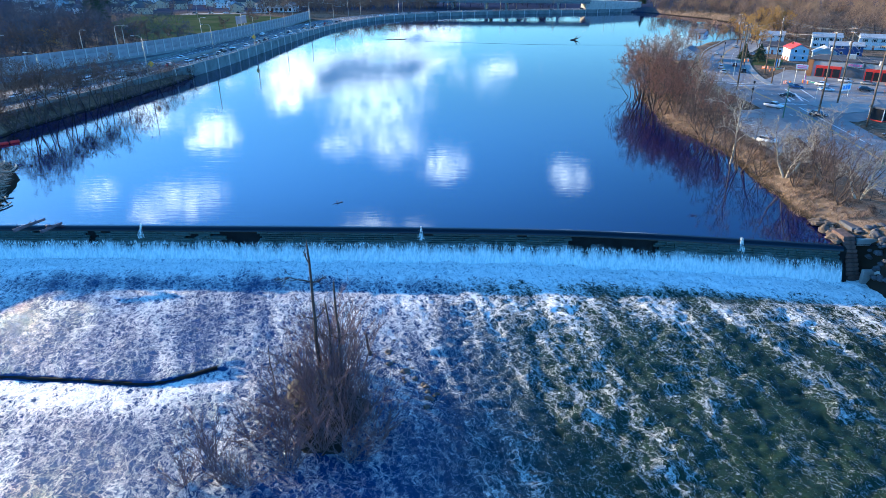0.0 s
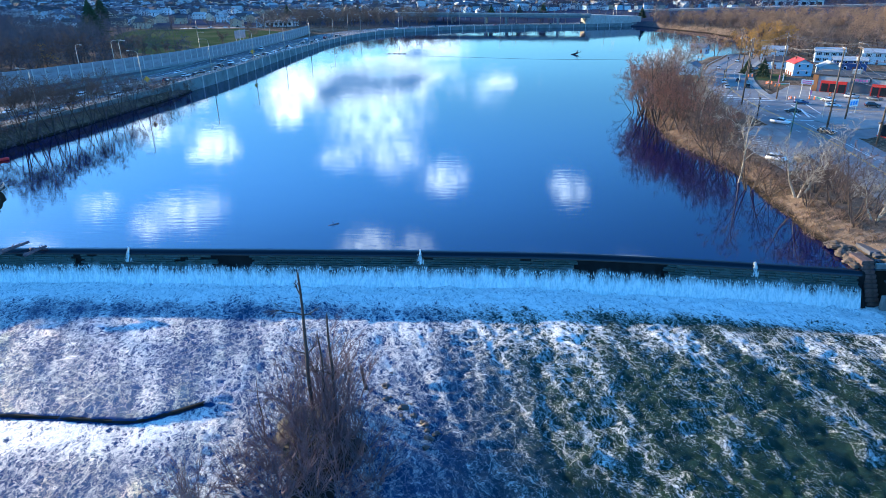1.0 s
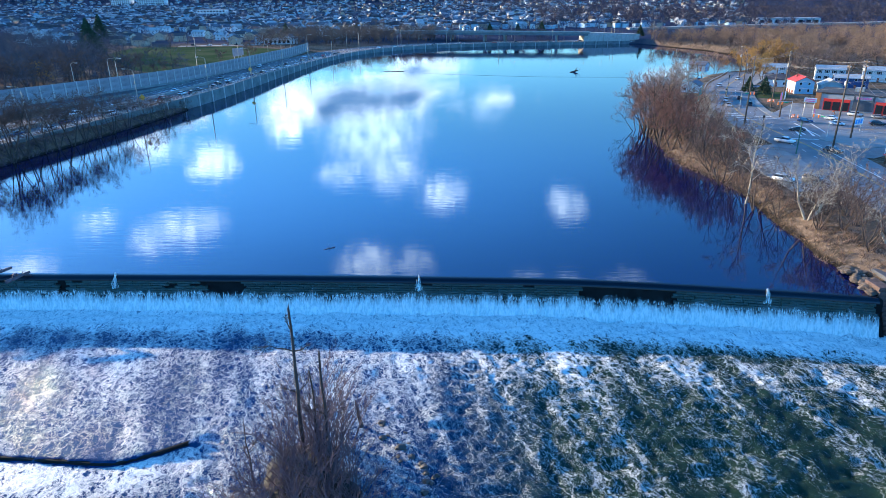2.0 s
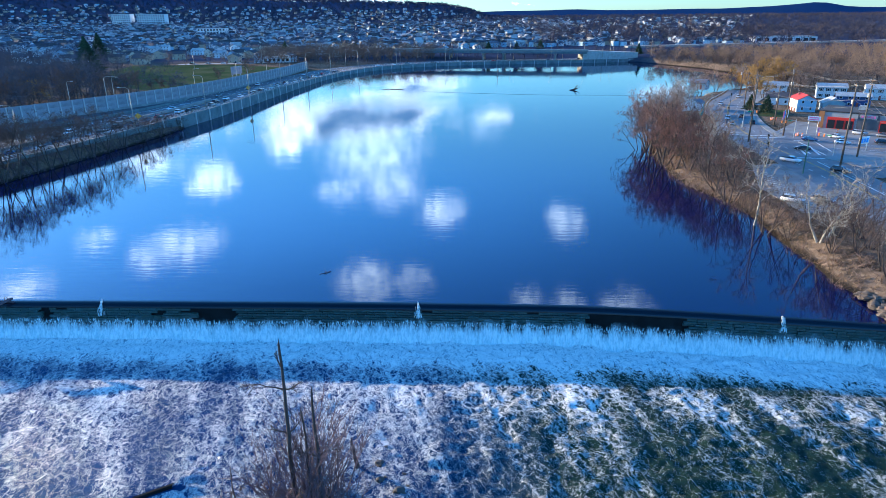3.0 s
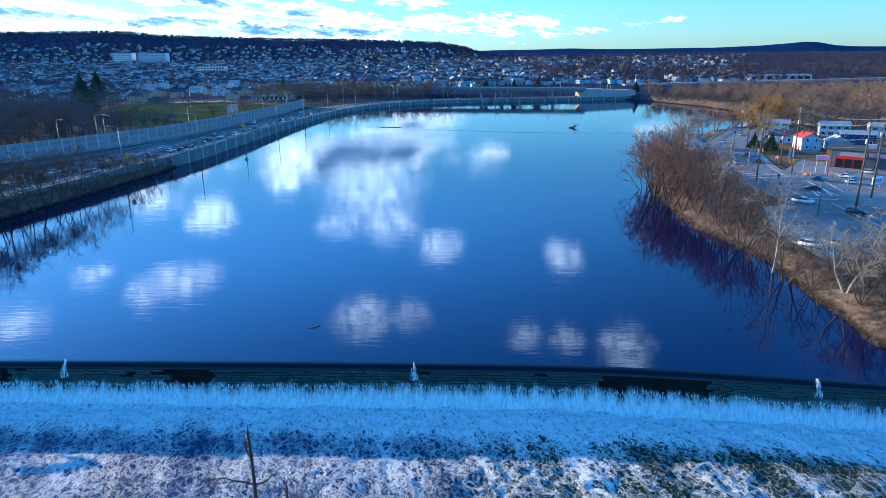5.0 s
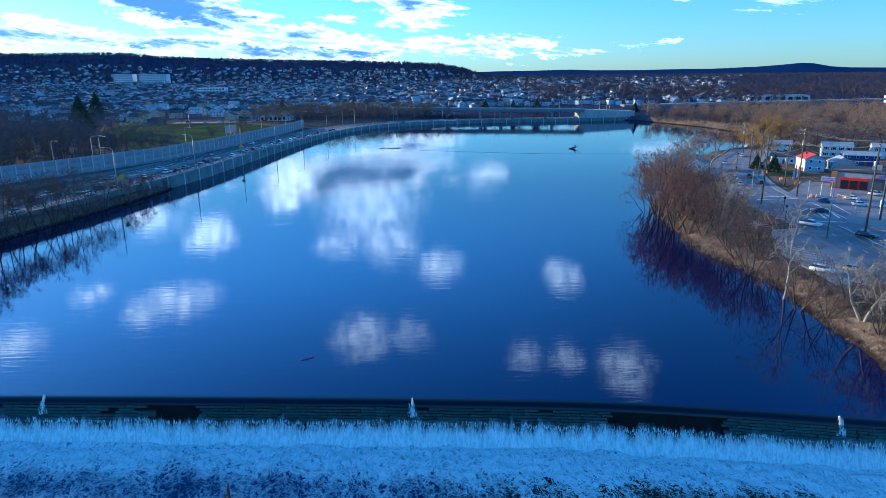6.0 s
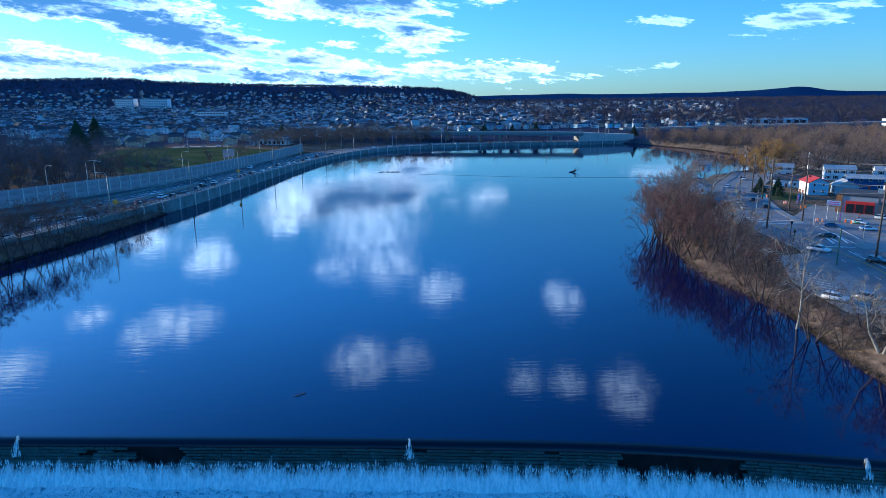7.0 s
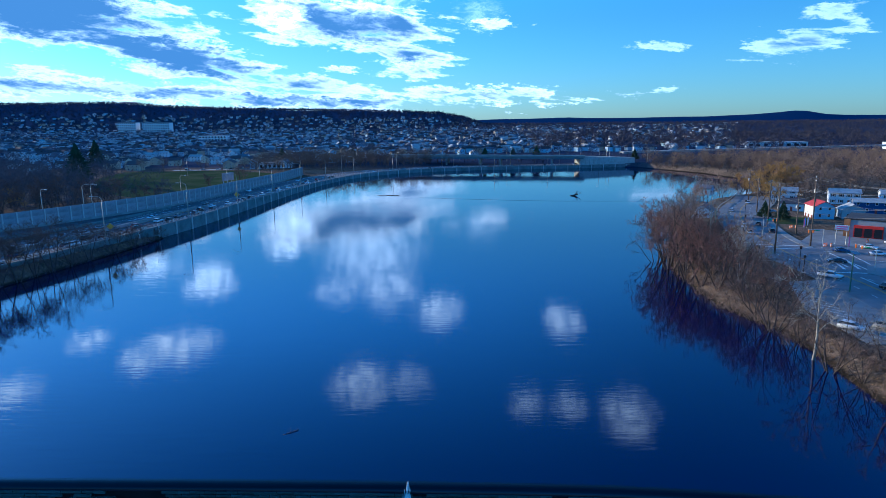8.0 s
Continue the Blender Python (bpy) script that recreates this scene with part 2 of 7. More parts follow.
    lumps = k.noise(k.vec("MULTIPLY", p, (0.8, 1.2, 1.0)), 1.1, 5.0, 0.65, 1.2).outputs[0]
    netting = k.math("ADD", k.math("MULTIPLY", k.math("MAXIMUM", small, k.math("MULTIPLY", coarse, 0.8)), 0.42), k.math("ADD", k.math("MULTIPLY", lumps, 0.45), k.math("MULTIPLY", fine, 0.5)))
    froth = k.mix(k.ramp(netting, 0.42, 0.92), (0.34, 0.41, 0.44), (0.88, 0.87, 0.83))
    foam = k.n("ShaderNodeBsdfPrincipled", {"Base Color": froth, "Roughness": 0.6, "Normal": bp.outputs[0]})
    mx = k.n("ShaderNodeMixShader", {0: mask, 1: water.outputs[0], 2: foam.outputs[0]})
    k.n("ShaderNodeOutputMaterial", {0: mx.outputs[0]})
    return m


def fall_material(name, parting):
    m = bpy.data.materials.new(name)
    m.use_nodes = True
    k = Nodes(m.node_tree)
    pos = k.n("ShaderNodeTexCoord").outputs["Object"]
    tall = k.vec("MULTIPLY", pos, (1.0, 0.4, 0.30))
    a = k.noise(tall, 4.0, 6.0, 0.65, 0.3).outputs[0]
    b = k.noise(tall, 14.0, 4.0, 0.7, 0.2).outputs[0]
    c = k.mix(k.ramp(a, 0.36, 0.62), (0.46, 0.56, 0.57), (0.76, 0.80, 0.78))
    c = k.mix(k.math("MULTIPLY", k.ramp(b, 0.48, 0.70), 0.7), c, (0.90, 0.91, 0.89))
    bp = k.n("ShaderNodeBump", {"Strength": 0.5, "Distance": 0.08, "Height": k.math("ADD", a, k.math("MULTIPLY", b, 0.5))})
    s = k.n("ShaderNodeBsdfPrincipled", {"Base Color": c, "Roughness": 0.5, "Normal": bp.outputs[0]})
    # strands part near the lip, so that the wet stones show between them
    tag = k.n("ShaderNodeAttribute")
    tag.attribute_name = "foam"
    strand = k.math("ADD", k.math("MULTIPLY", k.noise(k.vec("MULTIPLY", pos, (1.0, 0.1, 0.22)), 1.0, 4.0, 0.6, 0.2).outputs[0], 0.5), k.math("MULTIPLY", k.noise(k.vec("MULTIPLY", pos, (1.0, 0.1, 0.25)), 6.5, 6.0, 0.75, 0.2).outputs[0], 0.5))
    cover = k.ramp(k.math("ADD", k.math("MULTIPLY", tag.outputs["Fac"], 2.3), k.math("MULTIPLY", k.math("SUBTRACT", strand, 0.5), 3.4)), 0.15, 1.25)
    clear = k.n("ShaderNodeBsdfTransparent")
    mx = k.n("ShaderNodeMixShader", {0: cover, 1: clear.outputs[0], 2: s.outputs[0]})
    k.n("ShaderNodeOutputMaterial", {0: mx.outputs[0] if parting else s.outputs[0]})
    return m


def ground_material():
    m = bpy.data.materials.new("winter_ground")
    m.use_nodes = True
    k = Nodes(m.node_tree)
    pos = k.n("ShaderNodeTexCoord").outputs["Object"]
    a = k.noise(pos, 0.12, 6.0, 0.65).outputs[0]
    b = k.noise(pos, 1.3, 5.0, 0.7).outputs[0]
    c = k.mix(k.ramp(a, 0.38, 0.62), (0.175, 0.125, 0.088), (0.075, 0.058, 0.042))
    c = k.mix(k.ramp(b, 0.45, 0.7), c, (0.29, 0.21, 0.145))
    c = k.mix(k.ramp(k.noise(pos, 7.0, 3.0, 0.7).outputs[0], 0.5, 0.72), c, (0.055, 0.040, 0.028))
    wet = k.ramp(k.n("ShaderNodeSeparateXYZ", {0: pos}).outputs[2], 0.75, 0.2)
    c = k.mix(wet, c, (0.030, 0.024, 0.018))
    # wooded far plain and ridge, with distance haze put into the colour as blue
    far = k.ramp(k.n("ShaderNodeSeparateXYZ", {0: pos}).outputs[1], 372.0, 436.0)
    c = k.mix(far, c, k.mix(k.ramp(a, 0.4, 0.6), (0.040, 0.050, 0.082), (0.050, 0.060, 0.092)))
    # the hills farther off take a deeper painted haze blue
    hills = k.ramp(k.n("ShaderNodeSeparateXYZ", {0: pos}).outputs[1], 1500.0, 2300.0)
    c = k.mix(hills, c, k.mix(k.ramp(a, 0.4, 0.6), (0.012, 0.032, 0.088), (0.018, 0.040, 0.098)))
    bp = k.n("ShaderNodeBump", {"Strength": 0.8, "Distance": 0.15, "Height": b})
    s = k.n("ShaderNodeBsdfPrincipled", {"Base Color": c, "Roughness": 1.0, "Specular IOR Level": 0.0, "Normal": bp.outputs[0]})
    k.n("ShaderNodeOutputMaterial", {0: s.outputs[0]})
    return m


LAKE, RAPID, GROUND = lake_material(), rapid_material(), ground_material()
CURTAIN, FALL = fall_material("falling_water", True), fall_material("white_water", False)
ASPHALT = material("asphalt", (0.105, 0.105, 0.115), 0.85, var=0.35, scale=0.25, fine=6.0, bump=0.15)
PALE_ASPHALT = material("worn_asphalt", (0.26, 0.252, 0.245), 0.9, var=0.3, scale=0.2, fine=5.0, bump=0.2)
STREET_ASPHALT = material("street_asphalt", (0.195, 0.195, 0.205), 0.85, var=0.3, scale=0.2, fine=6.0, bump=0.15)
LINE_WHITE = material("road_white", (0.72, 0.72, 0.70), 0.7, var=0.25, scale=1.5)
LINE_YELLOW = material("road_yellow", (0.62, 0.36, 0.05), 0.7, var=0.25, scale=1.5)
RIVER_CONCRETE = material("river_wall_concrete", (0.19, 0.215, 0.21), 0.9, var=0.4, scale=0.3, fine=7.0, bump=0.4)
CONCRETE = material("concrete", (0.28, 0.275, 0.26), 0.9, var=0.3, scale=0.35, fine=9.0, bump=0.3)
PALE_CONCRETE = material("pale_concrete", (0.50, 0.48, 0.44), 0.9, var=0.22, scale=0.6, fine=9.0, bump=0.3, random_hue=0.12)
WET_STONE = material("wet_stone", (0.062, 0.100, 0.098), 0.35, var=0.5, scale=1.2, fine=7.0, bump=0.7, dist=0.06, col2=(0.045, 0.068, 0.055), random_hue=0.6)
DRY_STONE = material("dry_stone", (0.16, 0.12, 0.09), 0.9, var=0.5, scale=1.2, fine=6.0, bump=0.8, dist=0.08, col2=(0.09, 0.07, 0.055), random_hue=0.5)
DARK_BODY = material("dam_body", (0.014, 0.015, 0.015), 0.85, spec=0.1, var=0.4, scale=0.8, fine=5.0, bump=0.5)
BARK = material("bark", (0.085, 0.062, 0.052), 0.95, var=0.4, scale=1.5, fine=9.0, bump=0.6, dist=0.03)
TWIG = material("twigs", (0.31, 0.205, 0.145), 0.95, var=0.3, scale=0.6, fine=4.0, bump=0.0, random_hue=0.25)
TWIG_RED = material("red_twigs", (0.265, 0.140, 0.100), 0.95, var=0.3, scale=0.6, fine=4.0, bump=0.0, random_hue=0.2)
DARK_TWIG = material("dark_twigs", (0.150, 0.098, 0.078), 0.95, var=0.3, scale=0.6, fine=4.0, bump=0.0, random_hue=0.25)
TWIG_GOLD = material("golden_twigs", (0.46, 0.26, 0.07), 0.95, var=0.3, scale=0.6, fine=4.0, bump=0.0, random_hue=0.2)
STALK = material("dark_stalks", (0.150, 0.105, 0.115), 0.95, var=0.35, scale=0.6, fine=4.0, bump=0.0)
PALE_BARK = material("pale_bark", (0.40, 0.35, 0.27), 0.9, var=0.45, scale=1.6, fine=7.0, bump=0.4, col2=(0.22, 0.19, 0.15))
NEEDLE = material("needles", (0.028, 0.055, 0.024), 0.9, var=0.35, scale=0.7, fine=5.0, bump=0.0)
DRY_GRASS = material("dry_grass", (0.26, 0.17, 0.09), 0.95, var=0.4, scale=0.7, fine=5.0, bump=0.0)
LAWN = material("lawn", (0.046, 0.070, 0.032), 0.95, var=0.35, scale=0.06, fine=2.0, bump=0.3, col2=(0.085, 0.095, 0.050), spec=0.0)
WOOD_POLE = material("pole_wood", (0.17, 0.12, 0.085), 0.9, var=0.4, scale=2.0, fine=12.0, bump=0.5)
STEEL = material("galvanised_steel", (0.50, 0.50, 0.48), 0.5, metal=0.6, var=0.25, scale=2.0)
BLACK = material("black_rubber", (0.02, 0.02, 0.02), 0.8, var=0.3)
GLASS_DARK = glossy("dark_glass", (0.015, 0.018, 0.022), 0.08)
ROCK = material("river_rock", (0.075, 0.058, 0.048), 0.6, var=0.5, scale=1.5, fine=6.0, bump=0.8, dist=0.06)


# ---- mesh building ----
class Mesh:
    """Gathers vertices and faces, then becomes one mesh."""

    def __init__(self):
        self.v, self.f = [], []

    def add(self, vs, fs):
        o = len(self.v)
        self.v.extend(tuple(p) for p in vs)
        self.f.extend(tuple(o + i for i in f) for f in fs)
        return self

    def box(self, c, s, rz=0.0, taper=1.0):
        ca, sa = math.cos(rz), math.sin(rz)
        vs = []
        for dz in (-0.5, 0.5):
            q = 1.0 if dz < 0 else taper
            for dx, dy in ((-0.5, -0.5), (0.5, -0.5), (0.5, 0.5), (-0.5, 0.5)):
                x, y = dx * s[0] * q, dy * s[1] * q
                vs.append((c[0] + x * ca - y * sa, c[1] + x * sa + y * ca, c[2] + dz * s[2]))
        return self.add(vs, ((3, 2, 1, 0), (4, 5, 6, 7), (0, 1, 5, 4), (1, 2, 6, 5), (2, 3, 7, 6), (3, 0, 4, 7)))

    def bevelled(self, c, s, b=0.03):
        """A block with its upper and front edges taken off."""
        x, y, z = s[0] / 2, s[1] / 2, s[2] / 2
        vs = []
        for h, q in ((-z, b), (-z + b, 0), (z - b, 0), (z, b)):
            vs += [(c[0] + i * (x - q), c[1] + j * (y - q), c[2] + h) for i, j in ((-1, -1), (1, -1), (1, 1), (-1, 1))]
        fs = [(3, 2, 1, 0), (12, 13, 14, 15)]
        for r in range(3):
            fs += [(r * 4 + i, r * 4 + (i + 1) % 4, r * 4 + 4 + (i + 1) % 4, r * 4 + 4 + i) for i in range(4)]
        return self.add(vs, fs)

    def tube(self, p0, p1, r0, r1, n=6, cap=True):
        p0, p1 = Vector(p0), Vector(p1)
        d = (p1 - p0)
        if d.length < 1e-6:
            return self
        d.normalize()
        a = d.orthogonal().normalized()
        b = d.cross(a)
        vs = []
        for p, r in ((p0, r0), (p1, r1)):
            vs += [p + (a * math.cos(6.2832 * i / n) + b * math.sin(6.2832 * i / n)) * r for i in range(n)]
        fs = [(i, (i + 1) % n, n + (i + 1) % n, n + i) for i in range(n)]
        if cap:
            fs += [tuple(range(n - 1, -1, -1)), tuple(range(n, 2 * n))]
        return self.add(vs, fs)

    def cone(self, p0, p1, r, n=3):
        p0, p1 = Vector(p0), Vector(p1)
        d = p1 - p0
        a = d.orthogonal().normalized()
        b = d.normalized().cross(a)
        vs = [p0 + (a * math.cos(6.2832 * i / n) + b * math.sin(6.2832 * i / n)) * r for i in range(n)] + [p1]
        return self.add(vs, [(i, (i + 1) % n, n) for i in range(n)])

    def path(self, pts, r, n=6):
        """One unbroken pipe through the points."""
        pts = [Vector(p) for p in pts]
        side, vs = None, []
        for i, p in enumerate(pts):
            d = (pts[min(i + 1, len(pts) - 1)] - pts[max(i - 1, 0)]).normalized()
            side = d.orthogonal().normalized() if side is None else (side - d * side.dot(d)).normalized()
            b = d.cross(side)
            vs += [p + (side * math.cos(6.2832 * j / n) + b * math.sin(6.2832 * j / n)) * r for j in range(n)]
        fs = [(i * n + j, i * n + (j + 1) % n, (i + 1) * n + (j + 1) % n, (i + 1) * n + j) for i in range(len(pts) - 1) for j in range(n)]
        return self.add(vs, fs + [tuple(range(n - 1, -1, -1)), tuple(range((len(pts) - 1) * n, len(pts) * n))])

    def lathe(self, prof, n=12, c=(0, 0, 0)):
        """Turned about the z axis: prof holds radius, height."""
        vs = [(c[0] + r * math.cos(6.2832 * i / n), c[1] + r * math.sin(6.2832 * i / n), c[2] + h) for r, h in prof for i in range(n)]
        fs = [(j * n + i, j * n + (i + 1) % n, (j + 1) * n + (i + 1) % n, (j + 1) * n + i) for j in range(len(prof) - 1) for i in range(n)]
        return self.add(vs, fs + [tuple(range(n - 1, -1, -1)), tuple(range((len(prof) - 1) * n, len(prof) * n))])

    def data(self, name, mat, smooth=False):
        me = bpy.data.meshes.new(name)
        me.from_pydata(self.v, [], self.f)
        if mat:
            me.materials.append(mat)
        if smooth:
            me.polygons.foreach_set("use_smooth", [True] * len(me.polygons))
        me.update()
        return me


def part(name, mesh, mat, parent=None, label="", smooth=False):
    """One mesh object, under a thing or a part where one is given."""
    data = mesh if isinstance(mesh, bpy.types.Mesh) else mesh.data(name, mat, smooth)
    ob = new(name, data)
    if parent:
        ob.parent = parent
    if label:
        tagged(ob, label)
    return ob


def thing(name, label, category, at=(0, 0, 0), rz=0.0, group="", kind=""):
    ob = new(name)
    ob.location, ob.rotation_euler = at, (0, 0, rz)
    return tagged(ob, label, category, group, kind)


def structure(name, mesh, mat, label="", smooth=False):
    return tagged(part(name, mesh, mat, None, "", smooth), label, "", "", "structure")


def sstep(t):
    t = np.clip(t, 0, 1)
    return t * t * (3 - 2 * t)


def fbm(x, y, scale, octaves=3, seed=0.0):
    """Smooth noise over arrays, about -1 to 1."""
    out, amp, tot = np.zeros_like(np.asarray(x, float)), 1.0, 0.0
    for o in range(octaves):
        f = scale * 2 ** o
        r = np.random.RandomState(int(seed * 10) + o)
        g = r.rand(256, 256) * 2 - 1
        u, w = np.asarray(x) * f, np.asarray(y) * f
        i, j = np.floor(u).astype(int), np.floor(w).astype(int)
        a, b = sstep(u - i), sstep(w - j)
        i, j = i % 255, j % 255
        v = (g[i, j] * (1 - a) + g[i + 1, j] * a) * (1 - b) + (g[i, j + 1] * (1 - a) + g[i + 1, j + 1] * a) * b
        out, tot, amp = out + v * amp, tot + amp, amp * 0.5
    return out / tot


def curve(pts, step=4.0):
    """A smooth line through the points, resampled at even steps."""
    p = np.array(pts, float)
    p = np.vstack([2 * p[0] - p[1], p, 2 * p[-1] - p[-2]])
    out = []
    for i in range(1, len(p) - 2):
        n = max(2, int(np.linalg.norm(p[i + 1] - p[i]) / 1.0))
        for t in np.linspace(0, 1, n, endpoint=False):
            a, b, c, d = p[i - 1], p[i], p[i + 1], p[i + 2]
            out.append(0.5 * (2 * b + (c - a) * t + (2 * a - 5 * b + 4 * c - d) * t ** 2 + (3 * b - a - 3 * c + d) * t ** 3))
    out.append(p[-2])
    out = np.array(out)
    s = np.concatenate([[0], np.cumsum(np.linalg.norm(np.diff(out, axis=0), axis=1))])
    q = np.arange(0, s[-1], step)
    return np.stack([np.interp(q, s, out[:, k]) for k in range(out.shape[1])], 1)


def sideways(line, d):
    """The line shifted to its left by d."""
    t = np.gradient(line[:, :2], axis=0)
    t /= np.linalg.norm(t, axis=1)[:, None]
    o = line[:, :2] + np.stack([-t[:, 1], t[:, 0]], 1) * np.asarray(d).reshape(-1, 1)
    return o


def ribbon(line, d0, d1, z, thick=0.0):
    """A strip along a line, between two offsets to its left."""
    a, b = sideways(line, d0), sideways(line, d1)
    n = len(a)
    m = Mesh()
    z = np.broadcast_to(z, n)
    vs = [(*a[i], z[i]) for i in range(n)] + [(*b[i], z[i]) for i in range(n)]
    fs = [(i, i + 1, n + i + 1, n + i) for i in range(n - 1)]
    if thick:
        vs += [(*a[i], z[i] - thick) for i in range(n)] + [(*b[i], z[i] - thick) for i in range(n)]
        fs += [(2 * n + i, 2 * n + i + 1, i + 1, i) for i in range(n - 1)] + [(n + i, n + i + 1, 3 * n + i + 1, 3 * n + i) for i in range(n - 1)]
        fs += [(0, n, 3 * n, 2 * n), (2 * n - 1, n - 1, 3 * n - 1, 4 * n - 1)]
    return m.add(vs, fs)


def grid_mesh(name, X, Y, Z, mat, attr=None):
    """A sheet over a grid of places."""
    r, c = X.shape
    me = bpy.data.meshes.new(name)
    vs = np.stack([X, Y, Z], -1).reshape(-1, 3)
    i = (np.arange(r - 1)[:, None] * c + np.arange(c - 1)[None]).ravel()
    fs = np.stack([i, i + 1, i + c + 1, i + c], 1)
    me.vertices.add(len(vs))
    me.vertices.foreach_set("co", vs.ravel())
    me.loops.add(len(fs) * 4)
    me.loops.foreach_set("vertex_index", fs.ravel())
    me.polygons.add(len(fs))
    me.polygons.foreach_set("loop_start", np.arange(len(fs)) * 4)
    me.polygons.foreach_set("use_smooth", np.ones(len(fs), bool))
    me.materials.append(mat)
    me.update(calc_edges=True)
    if attr is not None:
        at = me.attributes.new("foam", "FLOAT", "POINT")
        at.data.foreach_set("value", attr.ravel().astype(np.float32))
    return me


# ---- plan of the place ----
# The plan is laid out in units of 1.33 m and set to metres at the end; things of known size are made in metres.
UNIT = 1.33
HIGHWAY = curve([(-106, 20), (-97, 60), (-90.5, 88), (-85.6, 112), (-79.6, 145), (-77.2, 165), (-75.4, 186), (-70.3, 243), (-64, 292),
                 (-56, 326), (-43, 354), (-20, 378), (20, 396), (70, 403), (110, 409), (160, 420), (260, 455), (420, 520)], 3.0)


def deck(y):
    """Height of the highway, which comes down towards the bend."""
    return np.interp(y, [185, 300], [3.45, 2.0])


CREST_X = np.array([-75, -62, -50, -22, -3, 16.4, 27.2, 37.6, 47.6, 56])
CREST_Y = np.array([2.0, 1.8, 1.6, 0.7, -0.1, -1.2, -2.7, -4.5, -6.3, -7.8])


def crest(x):
    """How far along the river the dam's crest stands."""
    x = np.asarray(x, float)
    return sum(np.interp(x + d, CREST_X, CREST_Y) for d in (-6, -3, 0, 3, 6)) / 5


hw = [tuple(p) for p in HIGHWAY if p[1] > 140 and p[0] < 112]
SHORE = np.array([(-63.2, 6), (-65.5, 13), (-70, 24), (-77, 33), (-86, 37.5), (-95, 42), (-94, 54), (-91.5, 68), (-88.6, 82), (-85, 102), (-81.6, 122)] + hw
                 + [(142, 413), (150, 388), (166, 345), (170, 300), (162, 258), (136, 226), (108, 203), (90, 176), (74, 142), (60, 112),
                    (52.5, 92), (50, 75), (48, 57), (51.3, 42), (51.3, 33), (49.8, 20), (50.2, 12), (49.5, 3), (51, -1), (52, -6), (50.6, -9),
                    (51, -13), (54, -17), (62, -30), (75, -70), (80, -300), (-150, -300), (-100, -60), (-76, -20), (-68, -5), (-64.5, 2)])


def shore_distance(x, y):
    """Metres from the shore line, negative over water."""
    x, y = np.asarray(x, float).ravel(), np.asarray(y, float).ravel()
    best, inside = np.full(x.shape, 1e9), np.zeros(x.shape, bool)
    a, b = SHORE, np.roll(SHORE, -1, axis=0)
    for (ax, ay), (bx, by) in zip(a, b):
        ex, ey = bx - ax, by - ay
        t = np.clip(((x - ax) * ex + (y - ay) * ey) / (ex * ex + ey * ey + 1e-9), 0, 1)
        best = np.minimum(best, (x - ax - t * ex) ** 2 + (y - ay - t * ey) ** 2)
        with np.errstate(divide="ignore", invalid="ignore"):
            cross = ((ay > y) != (by > y)) & (x < (bx - ax) * (y - ay) / (by - ay + 1e-12) + ax)
        inside ^= cross
    d = np.sqrt(best)
    return np.where(inside, -d, d)


RIDGE_S = np.array([-1.2, -0.70, -0.474, -0.42, -0.252, -0.12, 0.0, 0.04, 0.07, 0.3])
RIDGE_H = np.array([118, 116, 112, 100, 88, 80, 70, 52, 26, 16])
HILL_S = np.array([-0.8, 0.0, 0.19, 0.32, 0.42, 0.48, 0.52, 0.545, 0.565, 0.585, 0.605, 0.66, 1.0])
HILL_H = np.array([44, 50, 55, 54, 57, 62, 71, 85, 83, 70, 60, 56, 52])


def ground_height(x, y):
    """The lie of the land."""
    x, y = np.asarray(x, float), np.asarray(y, float)
    shape = x.shape
    d = shore_distance(x, y).reshape(shape)
    walled = (y > 132) & (x < 135)
    right = (x > 0) & (y < 300)
    top = np.where(right, 2.0, np.where(y < 56, 0.7 + 2.6 * sstep((y - 40) / 14) + 2.6 * sstep((-88 - x) / 8), np.where(walled, np.minimum(3.3, deck(y) - 0.15 + 1.3 * sstep((d - 26) / 20)), 3.3)))
    up = np.where(walled & ~right, -2.2 + (top + 2.2) * sstep((d - 1.0) / 2.0),
                  np.where(right, -1.6 + (top + 1.6) * sstep((d + 3.5) / 9.0), -1.6 + (top + 1.6) * sstep((d + 2.5) / 7.0)))
    down = -7.5 + (top + 7.5) * sstep((d + 1.0) / 7.0)
    w = sstep((y - crest(x) + 1.5) / 3.0)
    z = down * (1 - w) + up * w
    bumpy = sstep((d + 1) / 3) * (1 - sstep((d - 7) / 5))
    z = z + bumpy * 0.25 * fbm(x, y, 0.18, 3, 1)
    # the wooded bank runs in and out in small points and coves
    z = z + np.where(right & (y > 4), 1.0, 0.0) * 1.1 * fbm(x, y, 0.13, 3, 41) * np.exp(-((d + 0.5) / 3.0) ** 2)
    r = y + 52.0
    far = sstep((r - 520) / 1500) * 20
    s = x / np.maximum(r, 50)
    ridge = np.interp(s, RIDGE_S, RIDGE_H) * (1 + 0.04 * fbm(x, y, 0.004, 3, 5))
    z1 = np.maximum(ridge - 24, 0) * sstep((r - 1450) / 850)
    hills = np.maximum(np.interp(s, HILL_S, HILL_H) + 6 * fbm(x, y, 0.003, 2, 8) - 24, 0) * sstep((r - 2650) / 650)
    return z + far + np.maximum(z1, hills)


def stretch(a, lo, hi, b, step, grow=1.12, most=140):
    """Grid lines: even between lo and hi, ever wider out to a and b."""
    mid = list(np.arange(lo, hi, step))
    s, v = step, lo
    while v > a:
        s = min(s * grow, most)
        v -= s
        mid.insert(0, v)
    s, v = step, mid[-1]
    while v < b:
        s = min(s * grow, most)
        v += s
        mid.append(v)
    return np.array(mid)


